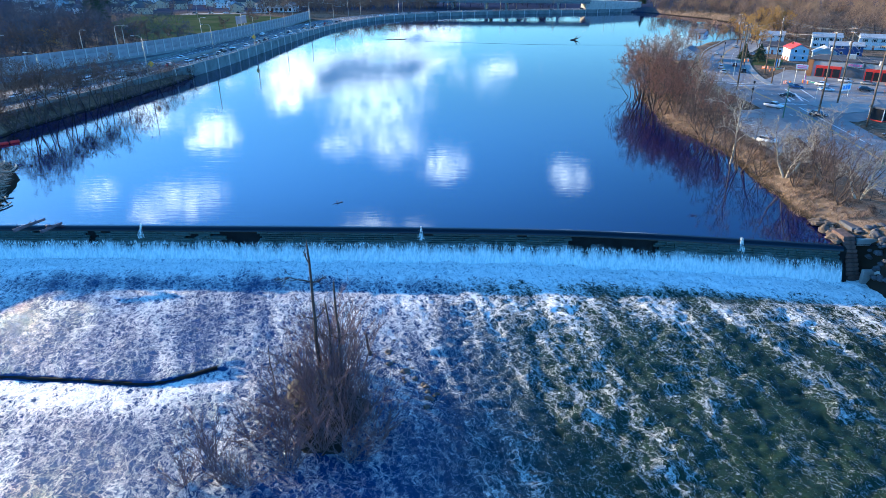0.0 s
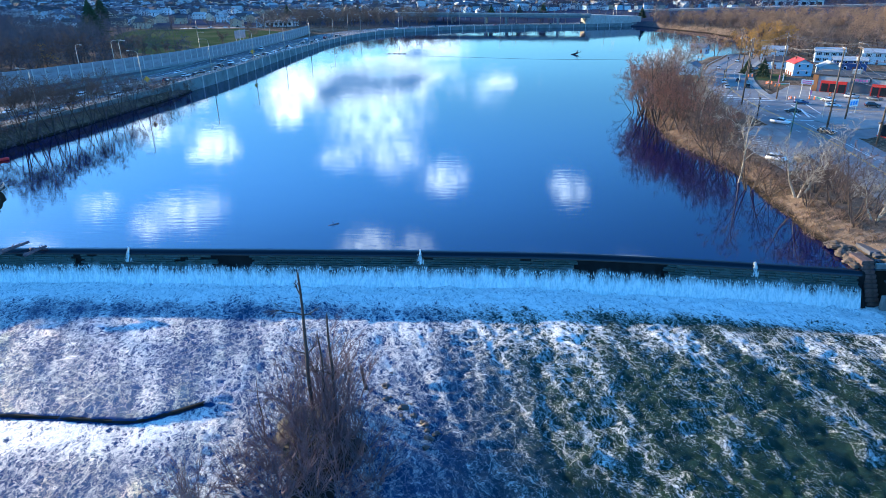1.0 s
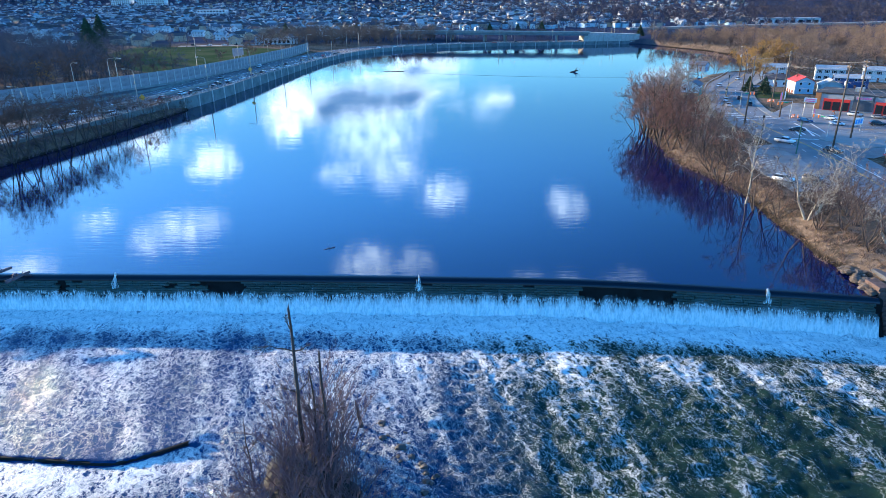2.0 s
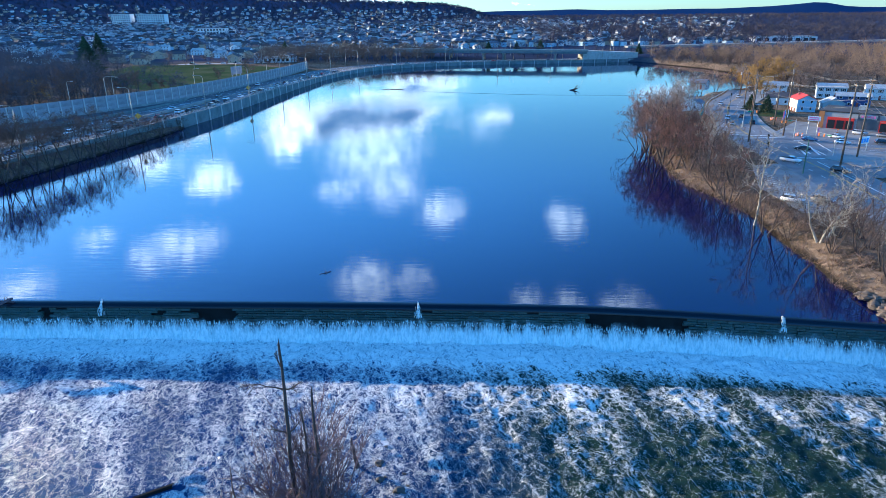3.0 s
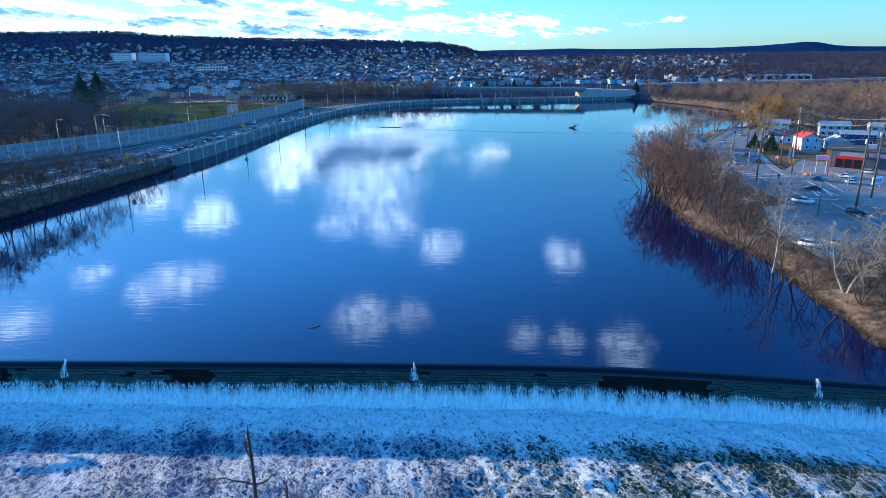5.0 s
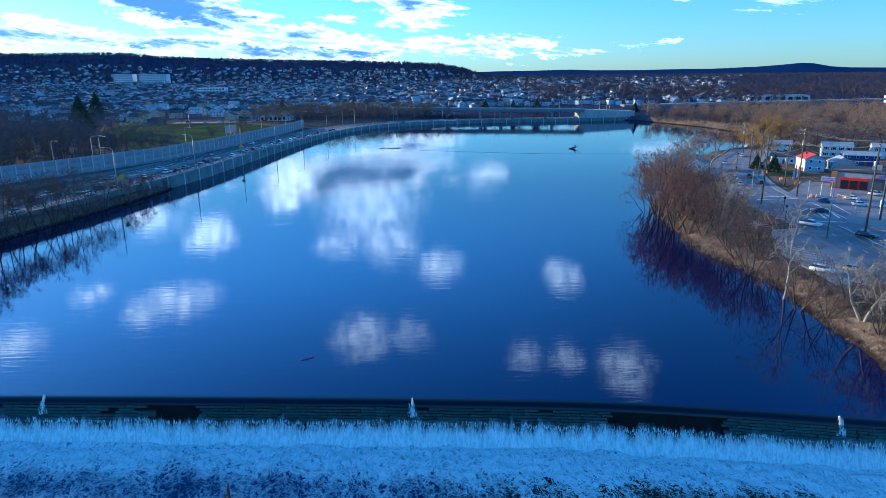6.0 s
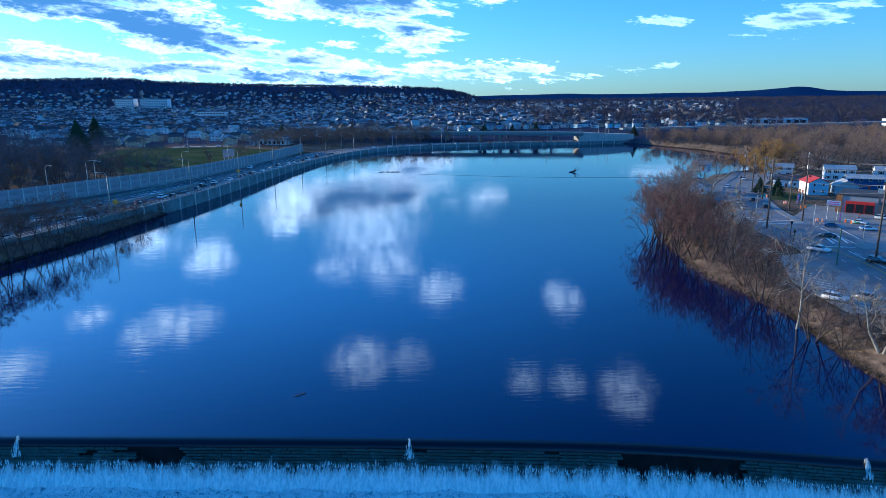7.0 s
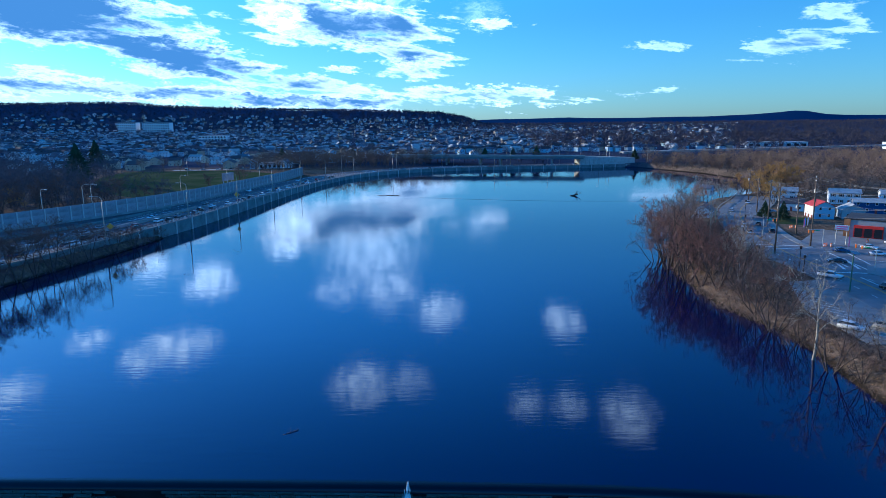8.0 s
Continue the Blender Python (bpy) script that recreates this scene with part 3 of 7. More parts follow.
gx, gy = np.meshgrid(stretch(-3600, -128, 138, 3600, 2.0), stretch(-600, -40, 430, 3600, 2.0))
structure("ground", grid_mesh("ground", gx, gy, ground_height(gx, gy), GROUND), None, "brown winter ground with leaf litter and bare soil, haze-blue far off")

# the pool above the dam
lx, lv = np.meshgrid(np.linspace(-110, 330, 120), np.linspace(0, 1, 120))
lc = crest(lx) + 0.55
structure("water", grid_mesh("water", lx, lc + lv * (465 - lc), np.zeros_like(lx), LAKE), None, "calm deep blue river water reflecting clouds")

# ---- the river below the dam ----
WEIR = curve([(-80, -26.2), (-60, -27.0), (-44, -27.6), (-34, -28.4), (-29.0, -28.9), (-26.8, -28.4), (-22.4, -25.8)], 0.5)


def weir_y(x):
    return np.interp(x, WEIR[:, 0], WEIR[:, 1])


def low_water(x, y):
    """Height of the rapid water and how foamy it is."""
    foot = crest(x) - 2.6
    out = foot - y
    left = 1 - sstep((x + 27.0) / 9.0)
    step = np.where(y > weir_y(x), 0.0, 1.0)
    z_left = -4.25 - 0.30 * step
    z_right = -4.3 - 0.75 * sstep((out - 8) / 22)
    z = z_left * left + z_right * (1 - left)
    boil = np.exp(-(np.maximum(out - 1.0, 0) / 3.8) ** 2)
    rough = 0.17 + 0.12 * boil + 0.16 * sstep((x + 4) / 8) * sstep((out - 5) / 8)
    calm = left * np.where(y > weir_y(x), 0.6, 0.8)
    rough = rough * (1 - 0.45 * calm)
    z = z + 0.30 * boil * (1 - np.abs(fbm(x, y * 1.3, 0.42, 2, 51)) * 2.0)
    # bumps drawn out across the flow, with sharper crests
    n = fbm(x + 0.3 * y, y, 0.45, 3, 2)
    sharp = 1 - np.abs(fbm(x * 0.8 + 0.25 * y, y, 0.75, 3, 4)) * 2.2
    z = z + rough * (0.9 * n + 0.7 * sharp)
    foam = 0.385 - 0.05 * left * (1 - step) + 0.42 * boil + 0.06 * np.exp(-((out - 10) / 4) ** 2) * (1 - 0.8 * sstep((x - 20) / 15)) - 0.06 * sstep((out - 16) / 20)
    foam = foam + 0.05 * (fbm(x - 0.35 * y, y * 0.45, 0.10, 2, 7)) + 0.02 * left * (1 - step)
    foam = foam - 0.13 * np.exp(-((out - 6.3 - 0.8 * fbm(x, y, 0.3, 2, 15)) / 1.6) ** 2) * (0.6 + 0.8 * fbm(x, y * 1.6, 0.28, 3, 16))
    foam = foam + 0.16 * np.exp(-(np.maximum(out, 0) / 2.6) ** 2)
    white = left * step * np.exp(-((weir_y(x) - y - 2.0) / 3.2) ** 2)
    foam = foam + 0.26 * white + 0.03 * left * step
    foam = foam - 0.09 * sstep((x - 14) / 14) * sstep((out - 9) / 9)
    # foam cut to a dark strip: smooth water and painted shade of the drop
    lip = (x < -22) * np.exp(-((y - weir_y(x) + 0.2 + 0.15 * fbm(x, y, 0.8, 2, 31)) / (0.13 + 0.05 * fbm(x, y, 0.5, 2, 33))) ** 2)
    foam = foam - 1.4 * lip
    # thinner foam darkens the island's lee (calm, painted shade) and the pool's quiet side
    lee = np.exp(-(((x + 1.5) / 6.0) ** 2 + ((y + 36.0) / 9.0) ** 2)) + 0.8 * np.exp(-(((x + 12.0) / 6.0) ** 2 + ((y + 44.0) / 5.0) ** 2))
    quiet = np.exp(-(((x + 30.0) / 10.0) ** 2 + ((y + 21.0) / 6.0) ** 2))
    foam = foam - 0.05 * lee - 0.04 * quiet - 0.025 * left - 0.03 * np.exp(-(((x + 24.0) / 7.0) ** 2 + ((y + 33.0) / 9.0) ** 2)) + 0.03 * np.exp(-((out - 9.0) / 3.0) ** 2) + 0.05 * sstep((-44 - x) / 10) * (1 - step)
    # standing waves over sunken stones, each with a torn white tail
    for bx, by, br, bh in ((13.0, -33.4, 1.0, 0.45), (21.0, -29.0, 1.6, 0.3), (24.5, -31.5, 1.2, 0.2), (-0.5, -22.6, 1.3, 0.25), (20.0, -36.0, 1.4, 0.35), (28.5, -39.0, 1.0, 0.2), (36, -33.0, 1.2, 0.35), (18.5, -40.0, 1.3, 0.35)):
        u = x - bx + 0.5 * fbm(x, y, 0.7, 2, bx + 50)
        w = y - by + 0.4 * fbm(x, y, 0.8, 2, bx + 60)
        z = z + 1.8 * bh * np.exp(-((u / br) ** 2 + (w / (br * 0.6)) ** 2))
        foam = foam + 0.09 * np.exp(-((u / (br * 1.1)) ** 2 + ((w + 0.9) / (br * 1.4)) ** 2))
    return z, foam


rx, ry = np.meshgrid(stretch(-150, -62, 57, 110, 0.30, 1.3, 12), stretch(-300, -47, 3.0, 2.0, 0.26, 1.3, 12))
rz, rf = low_water(rx, ry)
structure("rapids", grid_mesh("rapids", rx, ry, rz, RAPID, rf), None, "fast shallow river rapids streaked with white foam")

# ---- the dam ----
def along(x0, x1, step):
    return np.arange(x0, x1 + 1e-6, step)


def dam():
    d = thing("dam", "long low masonry dam with water pouring over its crest", "dam", kind="structure")
    xs = along(-75, 51.2, 0.8)
    cy = crest(xs)
    # back, rounded crest, upright face, sloping apron
    prof = [(2.2, -2.5), (0.9, -0.35), (0.45, -0.12), (0.0, -0.14), (-0.28, -0.34), (-0.40, -0.60), (-0.45, -2.1), (-2.2, -4.6), (-2.4, -7.0)]
    X = np.repeat(xs[:, None], len(prof), 1)
    Y = cy[:, None] + np.array([p[0] for p in prof])[None]
    Z = np.repeat(np.array([p[1] for p in prof])[None], len(xs), 0)
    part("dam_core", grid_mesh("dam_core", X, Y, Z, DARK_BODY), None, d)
    # thin sheet of water that slides over the crest
    over = [(0.60, 0.0), (0.35, -0.005), (0.05, -0.02), (-0.20, -0.10), (-0.38, -0.26), (-0.47, -0.47), (-0.50, -0.62)]
    xs = along(-75, 50.3, 0.4)
    wob = 0.012 * fbm(xs, xs * 0, 0.9, 3, 3)
    X = np.repeat(xs[:, None], len(over), 1)
    Y = crest(xs)[:, None] + np.array([p[0] for p in over])[None]
    Z = np.array([p[1] for p in over])[None] + wob[:, None]
    part("crest_water", grid_mesh("crest_water", X, Y, Z, CREST_FILM), None, d, "dark smooth water sliding over the crest")
    return d


def crest_film():
    m = bpy.data.materials.new("crest_film")
    m.use_nodes = True
    k = Nodes(m.node_tree)
    pos = k.n("ShaderNodeTexCoord").outputs["Object"]
    a = k.noise(k.vec("MULTIPLY", pos, (1.0, 0.25, 0.25)), 3.0, 4.0).outputs[0]
    b = k.n("ShaderNodeBsdfPrincipled", {"Base Color": (0.006, 0.012, 0.022, 1), "Roughness": 0.07, "IOR": 1.33,
            "Normal": k.n("ShaderNodeBump", {"Strength": 0.5, "Distance": 0.03, "Height": a}).outputs[0]})
    k.n("ShaderNodeOutputMaterial", {0: b.outputs[0]})
    return m


CREST_FILM = crest_film()
NOTCHES = ((16.9, 27.9), (-30.4, -25.2), (-49.3, -47.8), (51, 54))
DAM = dam()


def stone_courses():
    """Wet blocks that show through the thin water under the crest, three courses, with gaps at the notches."""
    rng = random.Random(4)
    kinds = []
    for i in range(7):
        l = 0.85 + 0.13 * i
        kinds.append((l, Mesh().bevelled((0, 0, 0), (l - 0.04, 0.36, 0.25), 0.035).data("stone_block", WET_STONE)))
    rest = Mesh()
    count = 0
    for row in range(6):
        x = -62.5 + rng.random()
        while x < 49.0:
            l, data = rng.choice(kinds)
            mid = x + l / 2
            y = float(crest(mid)) - 0.40 - 0.12 * row + rng.uniform(-0.05, 0.05)
            z = -0.72 - 0.27 * row
            skip = any(a < mid < b for a, b in NOTCHES) or rng.random() < 0.03
            slope = math.atan2(float(crest(mid + 0.5) - crest(mid - 0.5)), 1)
            if not skip:
                if abs(mid) < 30 and count < 300:
                    o = part("stone_block", data, None, DAM)
                    o.location, o.rotation_euler = (mid, y, z), (rng.uniform(-0.05, 0.05), rng.uniform(-0.02, 0.02), slope + rng.uniform(-0.03, 0.03))
                    count += 1
                else:
                    rest.box((mid, y, z), (l - 0.04, 0.36, 0.25), slope)
            x += l
    tagged(part("stone_courses", rest, WET_STONE, DAM), kind="stuff")


def falling_sheet():
    """White water that breaks loose below the stone courses, column by column, and flares at its foot."""
    dx = 0.055
    xs = along(-75, 49.9, dx)
    n = 24
    cy = crest(xs)
    inside = np.zeros_like(xs)
    for a, b in NOTCHES[:3]:
        inside = np.maximum(inside, sstep((xs - a) / 0.6) * sstep((b - xs) / 0.6))
    jag = 0.65 * fbm(xs, xs * 0 + 3, 1.7, 5, 11) + 0.35 * fbm(xs, xs * 0 + 5, 0.35, 2, 12) + 0.35 * fbm(xs, xs * 0 + 8, 6.0, 2, 17)
    top = -1.30 + 0.35 * jag - 0.05 * inside
    v = np.linspace(0, 1, n)[None, :]
    Z = top[:, None] + (-4.55 - top[:, None]) * v
    drop = -0.6 - Z
    outw = 0.55 + 0.55 * np.sqrt(np.maximum(drop, 0)) + 0.16 * drop
    X = np.repeat(xs[:, None], n, 1)
    folds = 0.09 * fbm(X, Z * 0.10, 1.6, 3, 13) + 0.07 * fbm(X, Z * 0.16, 5.0, 2, 14)
    folds = folds * sstep(v / 0.25)
    Y = cy[:, None] - outw - folds
    Y[:, 0] += 0.22
    part("falling_water", grid_mesh("falling_water", X, Y, Z, CURTAIN, np.repeat(v, len(xs), 0)), None, DAM, "white curtain of falling water")
    # loose spray teeth along the ragged upper edge
    rng = random.Random(9)
    m = Mesh()
    for _ in range(1700):
        x = rng.uniform(-70, 49.5)
        i = int((x + 75) / dx)
        z = float(top[i]) - 0.45 - rng.uniform(-0.10, 1.0) ** 2
        y = float(cy[i]) - 0.55 - 0.55 * math.sqrt(max(0.05, -0.6 - z)) - 0.16 * (-0.6 - z) - rng.uniform(0.0, 0.12)
        h = rng.uniform(0.08, 0.34)
        m.cone((x, y, z - h), (x + rng.uniform(-0.05, 0.05), y + 0.05, z + h * 0.7), rng.uniform(0.02, 0.06), 4)
    tagged(part("spray", m, FALL, DAM), kind="stuff")


def spout(x, h):
    """A plume thrown up where the water hits something fixed on the crest."""
    rng = random.Random(int(x * 10) + 900)
    y = float(crest(x))
    t = thing("water_spout", "small white plume of water thrown up on the crest", "splash", (x, y, 0), group="spouts on the crest")
    m = Mesh()
    for _ in range(80):
        a = rng.uniform(0, 1)
        p0 = (rng.gauss(0, 0.03 + 0.24 * a), -0.35 - 0.75 * a, 0.35 * h - 1.5 * a * h)
        m.cone((p0[0], p0[1], p0[2] - 0.3), (p0[0] + rng.gauss(0, 0.05), p0[1] + 0.15, p0[2] + rng.uniform(0.1, 0.3)), rng.uniform(0.012, 0.040), 5)
    part("plume", m, FALL, t)
    part("peg", Mesh().lathe([(0.09, -0.3), (0.09, 0.25), (0.05, 0.33)], 7, (0, -0.1, 0)), STEEL, t, "rusty steel peg on the crest")


falling_sheet()
for sx, sh in ((-41.6, 1.0), (-3.0, 1.0), (38.3, 1.0)):
    spout(sx, sh)


def weir_sill():
    """Low sill across the left channel, its lip near-black for wet and painted shade."""
    w = thing("weir", "low concrete sill, lip darkened for wet and shade, across the channel", "weir", kind="structure")
    a = WEIR
    m = Mesh()
    n = len(a)
    vs, prof = [], [(0.30, -4.65), (0.10, -4.32), (-0.12, -4.33), (-0.22, -4.44), (-0.30, -5.6)]
    for p in a:
        vs += [(p[0], p[1] + dy, z) for dy, z in prof]
    q = len(prof)
    m.add(vs, [(i * q + j, i * q + j + 1, (i + 1) * q + j + 1, (i + 1) * q + j) for i in range(n - 1) for j in range(q - 1)])
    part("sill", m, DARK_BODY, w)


weir_sill()

# ---- river wall, highway, noise barrier ----
wall_line = HIGHWAY[(HIGHWAY[:, 1] > 60) & (HIGHWAY[:, 0] < 140)]


def river_wall():
    w = thing("retaining_wall", "long weathered concrete retaining wall above the river", "wall", kind="structure")
    part("wall_body", ribbon(wall_line, 0.0, 0.55, deck(wall_line[:, 1]) + 0.15, 6.0), RIVER_CONCRETE, w)
    part("coping", ribbon(wall_line, -0.10, 0.65, deck(wall_line[:, 1]) + 0.34, 0.19), CONCRETE, w)
    pier = Mesh().bevelled((0, 0, 0), (0.55, 0.45, 4.2), 0.05).data("pilaster", PALE_CONCRETE)
    s = wall_line[::3]
    tang = np.gradient(wall_line, axis=0)[::3]
    for p, t in zip(s, tang):
        if p[1] > 120:
            o = part("pilaster", pier, None, w)
            o.location, o.rotation_euler = (p[0], p[1], deck(p[1]) - 1.85), (0, 0, math.atan2(t[1], t[0]))
    # railing on the coping
    post = Mesh().box((0, 0, 0.33), (0.09, 0.09, 0.66)).data("rail_post", STEEL)
    g = thing("guard_rail", "grey steel guard rail along the river wall", "railing")
    for h in (0.36, 0.66):
        m = ribbon(wall_line, 0.20, 0.30, deck(wall_line[:, 1]) + 0.34 + h, 0.06)
        part("rail", m, STEEL, g)
    for p, t in zip(sideways(wall_line, 0.25)[::2], np.gradient(wall_line, axis=0)[::2]):
        o = part("rail_post", post, None, g)
        o.location, o.rotation_euler = (p[0], p[1], deck(p[1]) + 0.34), (0, 0, math.atan2(t[1], t[0]))


river_wall()
structure("highway", ribbon(HIGHWAY, 0.66, 22.0, deck(HIGHWAY[:, 1]), 0.5), ASPHALT, "grey asphalt highway with several lanes")


def road_lines(line, offsets, z, mat, name, on=0, off=0, width=0.16):
    """Painted lines; dashes where a gap is given."""
    z = np.broadcast_to(z, len(line))
    h = thing(name, "painted lane lines on the asphalt", "road marking", kind="structure")
    for d in offsets:
        m = Mesh()
        if not on:
            m = ribbon(line, d - width / 2, d + width / 2, z)
        else:
            a, b = sideways(line, d - width / 2), sideways(line, d + width / 2)
            for i in range(0, len(line) - on, on + off):
                for j in range(i, i + on):
                    m.add([(*a[j], z[j]), (*a[j + 1], z[j + 1]), (*b[j + 1], z[j + 1]), (*b[j], z[j])], [(0, 1, 2, 3)])
        part("painted_line", m, mat, h)


road_lines(HIGHWAY, (4.25, 7.0, 13.8, 16.5), deck(HIGHWAY[:, 1]) + 0.012, LINE_WHITE, "lane_dashes", 1, 2, 0.2)
road_lines(HIGHWAY, (1.5, 19.3, 11.05), deck(HIGHWAY[:, 1]) + 0.012, LINE_WHITE, "edge_lines", 0, 0, 0.2)
road_lines(HIGHWAY, (9.75,), deck(HIGHWAY[:, 1]) + 0.012, LINE_YELLOW, "median_line", 0, 0, 0.2)


def gore_hatch():
    """White bars between the slip road and the through lanes."""
    h = thing("gore_hatch", "white painted hatch bars on the asphalt gore", "road marking", kind="structure")
    bar = Mesh().box((0, 0, 0), (2.6, 0.45, 0.012)).data("painted_bar", LINE_WHITE)
    for i in range(9):
        f = i / 8
        x, y = -96.4 + 5.2 * f, 145.5 + 27.0 * f
        o = part("painted_bar", bar, None, h)
        o.location, o.rotation_euler, o.scale = (x, y, float(deck(y)) + 0.02), (0, 0, 0.75), (1.0 - 0.55 * f, 1, 1)


gore_hatch()
med = HIGHWAY[HIGHWAY[:, 1] < 175]
structure("median_barrier", ribbon(sideways(med, 10.4), -0.25, 0.25, deck(med[:, 1]) + 0.85, 0.85), CONCRETE, "low concrete median barrier")

BARRIER = curve([(-168, 70), (-150, 92), (-134, 112), (-126, 123), (-117.8, 138), (-108.3, 157), (-99.5, 178), (-94.5, 205), (-91.5, 240), (-88.0, 285), (-84.5, 345)], 4.0)


def noise_barrier():
    b = thing("noise_barrier", "tall pale concrete noise barrier of panels between posts", "noise barrier", kind="structure")
    post = Mesh().bevelled((0, 0, 2.53), (0.34, 0.46, 5.06), 0.05).data("barrier_post", PALE_CONCRETE)
    panels = {}
    rng = random.Random(2)
    for i in range(len(BARRIER) - 1):
        p, q = BARRIER[i], BARRIER[i + 1]
        a = math.atan2(q[1] - p[1], q[0] - p[0])
        z = deck(p[1]) - 0.25
        o = part("barrier_post", post, None, b)
        o.location, o.rotation_euler = (*p, z + 0.15), (0, 0, a)
        for r in range(3):
            key = r
            if key not in panels:
                panels[key] = Mesh().bevelled((0, 0, 0), (3.9, 0.2, 1.70), 0.02).data("barrier_panel", BARRIER_PANEL)
            o = part("barrier_panel", panels[key], None, b)
            o.location, o.rotation_euler = ((p[0] + q[0]) / 2, (p[1] + q[1]) / 2, z + 0.9 + 1.72 * r), (0, 0, a)
    part("foot_beam", ribbon(BARRIER, 0.4, -0.6, deck(BARRIER[:, 1]) + 0.55, 1.0), CONCRETE, b)


BARRIER_PANEL = material("barrier_panel", (0.33, 0.31, 0.32), 0.92, var=0.3, scale=0.5, fine=8.0, bump=0.3, random_hue=0.25)
noise_barrier()
# slip road between the barrier and the highway, with its low kerb wall
ramp = BARRIER[(BARRIER[:, 1] < 190) & (BARRIER[:, 1] > 106)]
structure("slip_road", ribbon(ramp, -1.0, -15.0, deck(ramp[:, 1]) - 0.03, 0.4), ASPHALT, "asphalt slip road beside the noise barrier")
low = curve([(-118, 108), (-110, 122), (-103, 140), (-98.0, 160), (-96.2, 176)], 3.0)
structure("kerb_wall", ribbon(low, 0, 0.4, deck(low[:, 1]) + 0.75, 0.8), RIVER_CONCRETE, "low pale concrete kerb wall beside the slip road")


# ---- bridge at the bend ----
def bridge():
    a, b = Vector((-34, 440, 8.6)), Vector((101, 410, 7.9))
    d = b - a
    rz = math.atan2(d.y, d.x)
    t = thing("road_bridge", "long grey steel and concrete road bridge over the highway", "bridge")
    u = Vector((d.x, d.y, 0)).normalized()
    slope = -math.atan2(d.z, Vector((d.x, d.y)).length)
    mid = (a + b) / 2
    def slab(name, s, off, up, mat):
        o = part(name, Mesh().bevelled((0, 0, 0), s, 0.05), mat, t)
        n = Vector((-u.y, u.x, 0))
        o.location = mid + n * off + Vector((0, 0, up))
        o.rotation_euler = Euler((0, slope, rz))
        return o
    L = d.length
    slab("deck", (L + 8, 12.0, 0.45), 0, 0, CONCRETE)
    slab("girder", (L + 6, 0.4, 1.25), -5.2, -0.85, BRIDGE_STEEL)
    slab("girder", (L + 6, 0.4, 1.25), 5.2, -0.85, BRIDGE_STEEL)
    slab("girder", (L + 6, 0.4, 1.25), 0, -0.85, BRIDGE_STEEL)
    slab("parapet", (L + 8, 0.3, 0.85), -5.85, 0.62, CONCRETE)
    slab("parapet", (L + 8, 0.3, 0.85), 5.85, 0.62, PALE_CONCRETE)
    for h in (1.25, 1.55):
        slab("handrail", (L + 8, 0.07, 0.07), -5.85, h, STEEL)
    for f in (0.12, 0.30, 0.48, 0.59, 0.86):
        p = a + d * f
        for s in (-4.2, 4.2):
            n = Vector((-u.y, u.x, 0)) * s
            part("pier_column", Mesh().tube((p.x + n.x, p.y + n.y, 1.5), (p.x + n.x, p.y + n.y, p.z - 2.4), 0.7, 0.7, 10), CONCRETE, t)
        o = part("pier_cap", Mesh().bevelled((0, 0, 0), (1.5, 11, 1.0), 0.08), CONCRETE, t)
        o.location, o.rotation_euler = (p.x, p.y, p.z - 1.95), (0, 0, rz)
    # approach wall
    wl = np.array([(101 + 1.5 * i, 408.5 + 0.30 * i) for i in range(29)])
    w = thing("approach_wall", "pale ribbed concrete approach wall beside the bridge", "wall", kind="structure")
    m = Mesh()
    n = len(wl)
    hz = np.linspace(8.6, 6.6, n)
    a2, b2 = sideways(wl, -0.3), sideways(wl, 9.0)
    vs = [(*a2[i], hz[i]) for i in range(n)] + [(*b2[i], hz[i]) for i in range(n)] + [(*a2[i], -1.5) for i in range(n)] + [(*b2[i], -1.5) for i in range(n)]
    fs = [(i, i + 1, n + i + 1, n + i) for i in range(n - 1)] + [(2 * n + i, 2 * n + i + 1, i + 1, i) for i in range(n - 1)] + [(n + i, n + i + 1, 3 * n + i + 1, 3 * n + i) for i in range(n - 1)]
    fs += [(0, n, 3 * n, 2 * n), (2 * n - 1, n - 1, 3 * n - 1, 4 * n - 1)]
    part("wall_body", m.add(vs, fs), PALE_CONCRETE, w)
    rib = Mesh().bevelled((0, 0, 0), (0.35, 0.3, 7.4), 0.04).data("rib", PALE_CONCRETE)
    for i in range(1, n - 1, 2):
        o = part("rib", rib, None, w)
        o.location, o.rotation_euler = (*sideways(wl, -0.42)[i], hz[i] - 3.75), (0, 0, 0.2)


BRIDGE_STEEL = material("bridge_paint", (0.17, 0.21, 0.24), 0.6, var=0.25, scale=0.4)
bridge()

# ---- streets on the other bank ----
STREET = curve([(128, 205), (117, 186), (105, 167), (95.6, 147), (88.5, 128), (83, 108), (80.0, 88), (79.4, 72), (78.6, 58), (76.0, 40), (73, 22), (69, 2), (66, -30), (64, -80)], 2.0)
LAND = 2.0
structure("road", ribbon(STREET, -6.6, 6.6, LAND + 0.07, 0.3), STREET_ASPHALT, "asphalt riverside road with worn markings")
road_lines(STREET, (-0.12, 0.18), LAND + 0.082, LINE_YELLOW, "centre_lines", 0, 0, 0.14)
road_lines(STREET, (2.9, -2.9), LAND + 0.082, LINE_WHITE, "lane_marks", 1, 2, 0.14)
side_st = curve([(86, 88), (100, 82), (118, 76), (150, 66), (200, 55)], 2.0)
structure("side_road", ribbon(side_st, -6.5, 7.0, LAND + 0.066, 0.3), STREET_ASPHALT, "asphalt side road at the junction")
road_lines(side_st[6:], (-0.1, 0.2), LAND + 0.078, LINE_YELLOW, "side_centre_lines", 0, 0, 0.14)
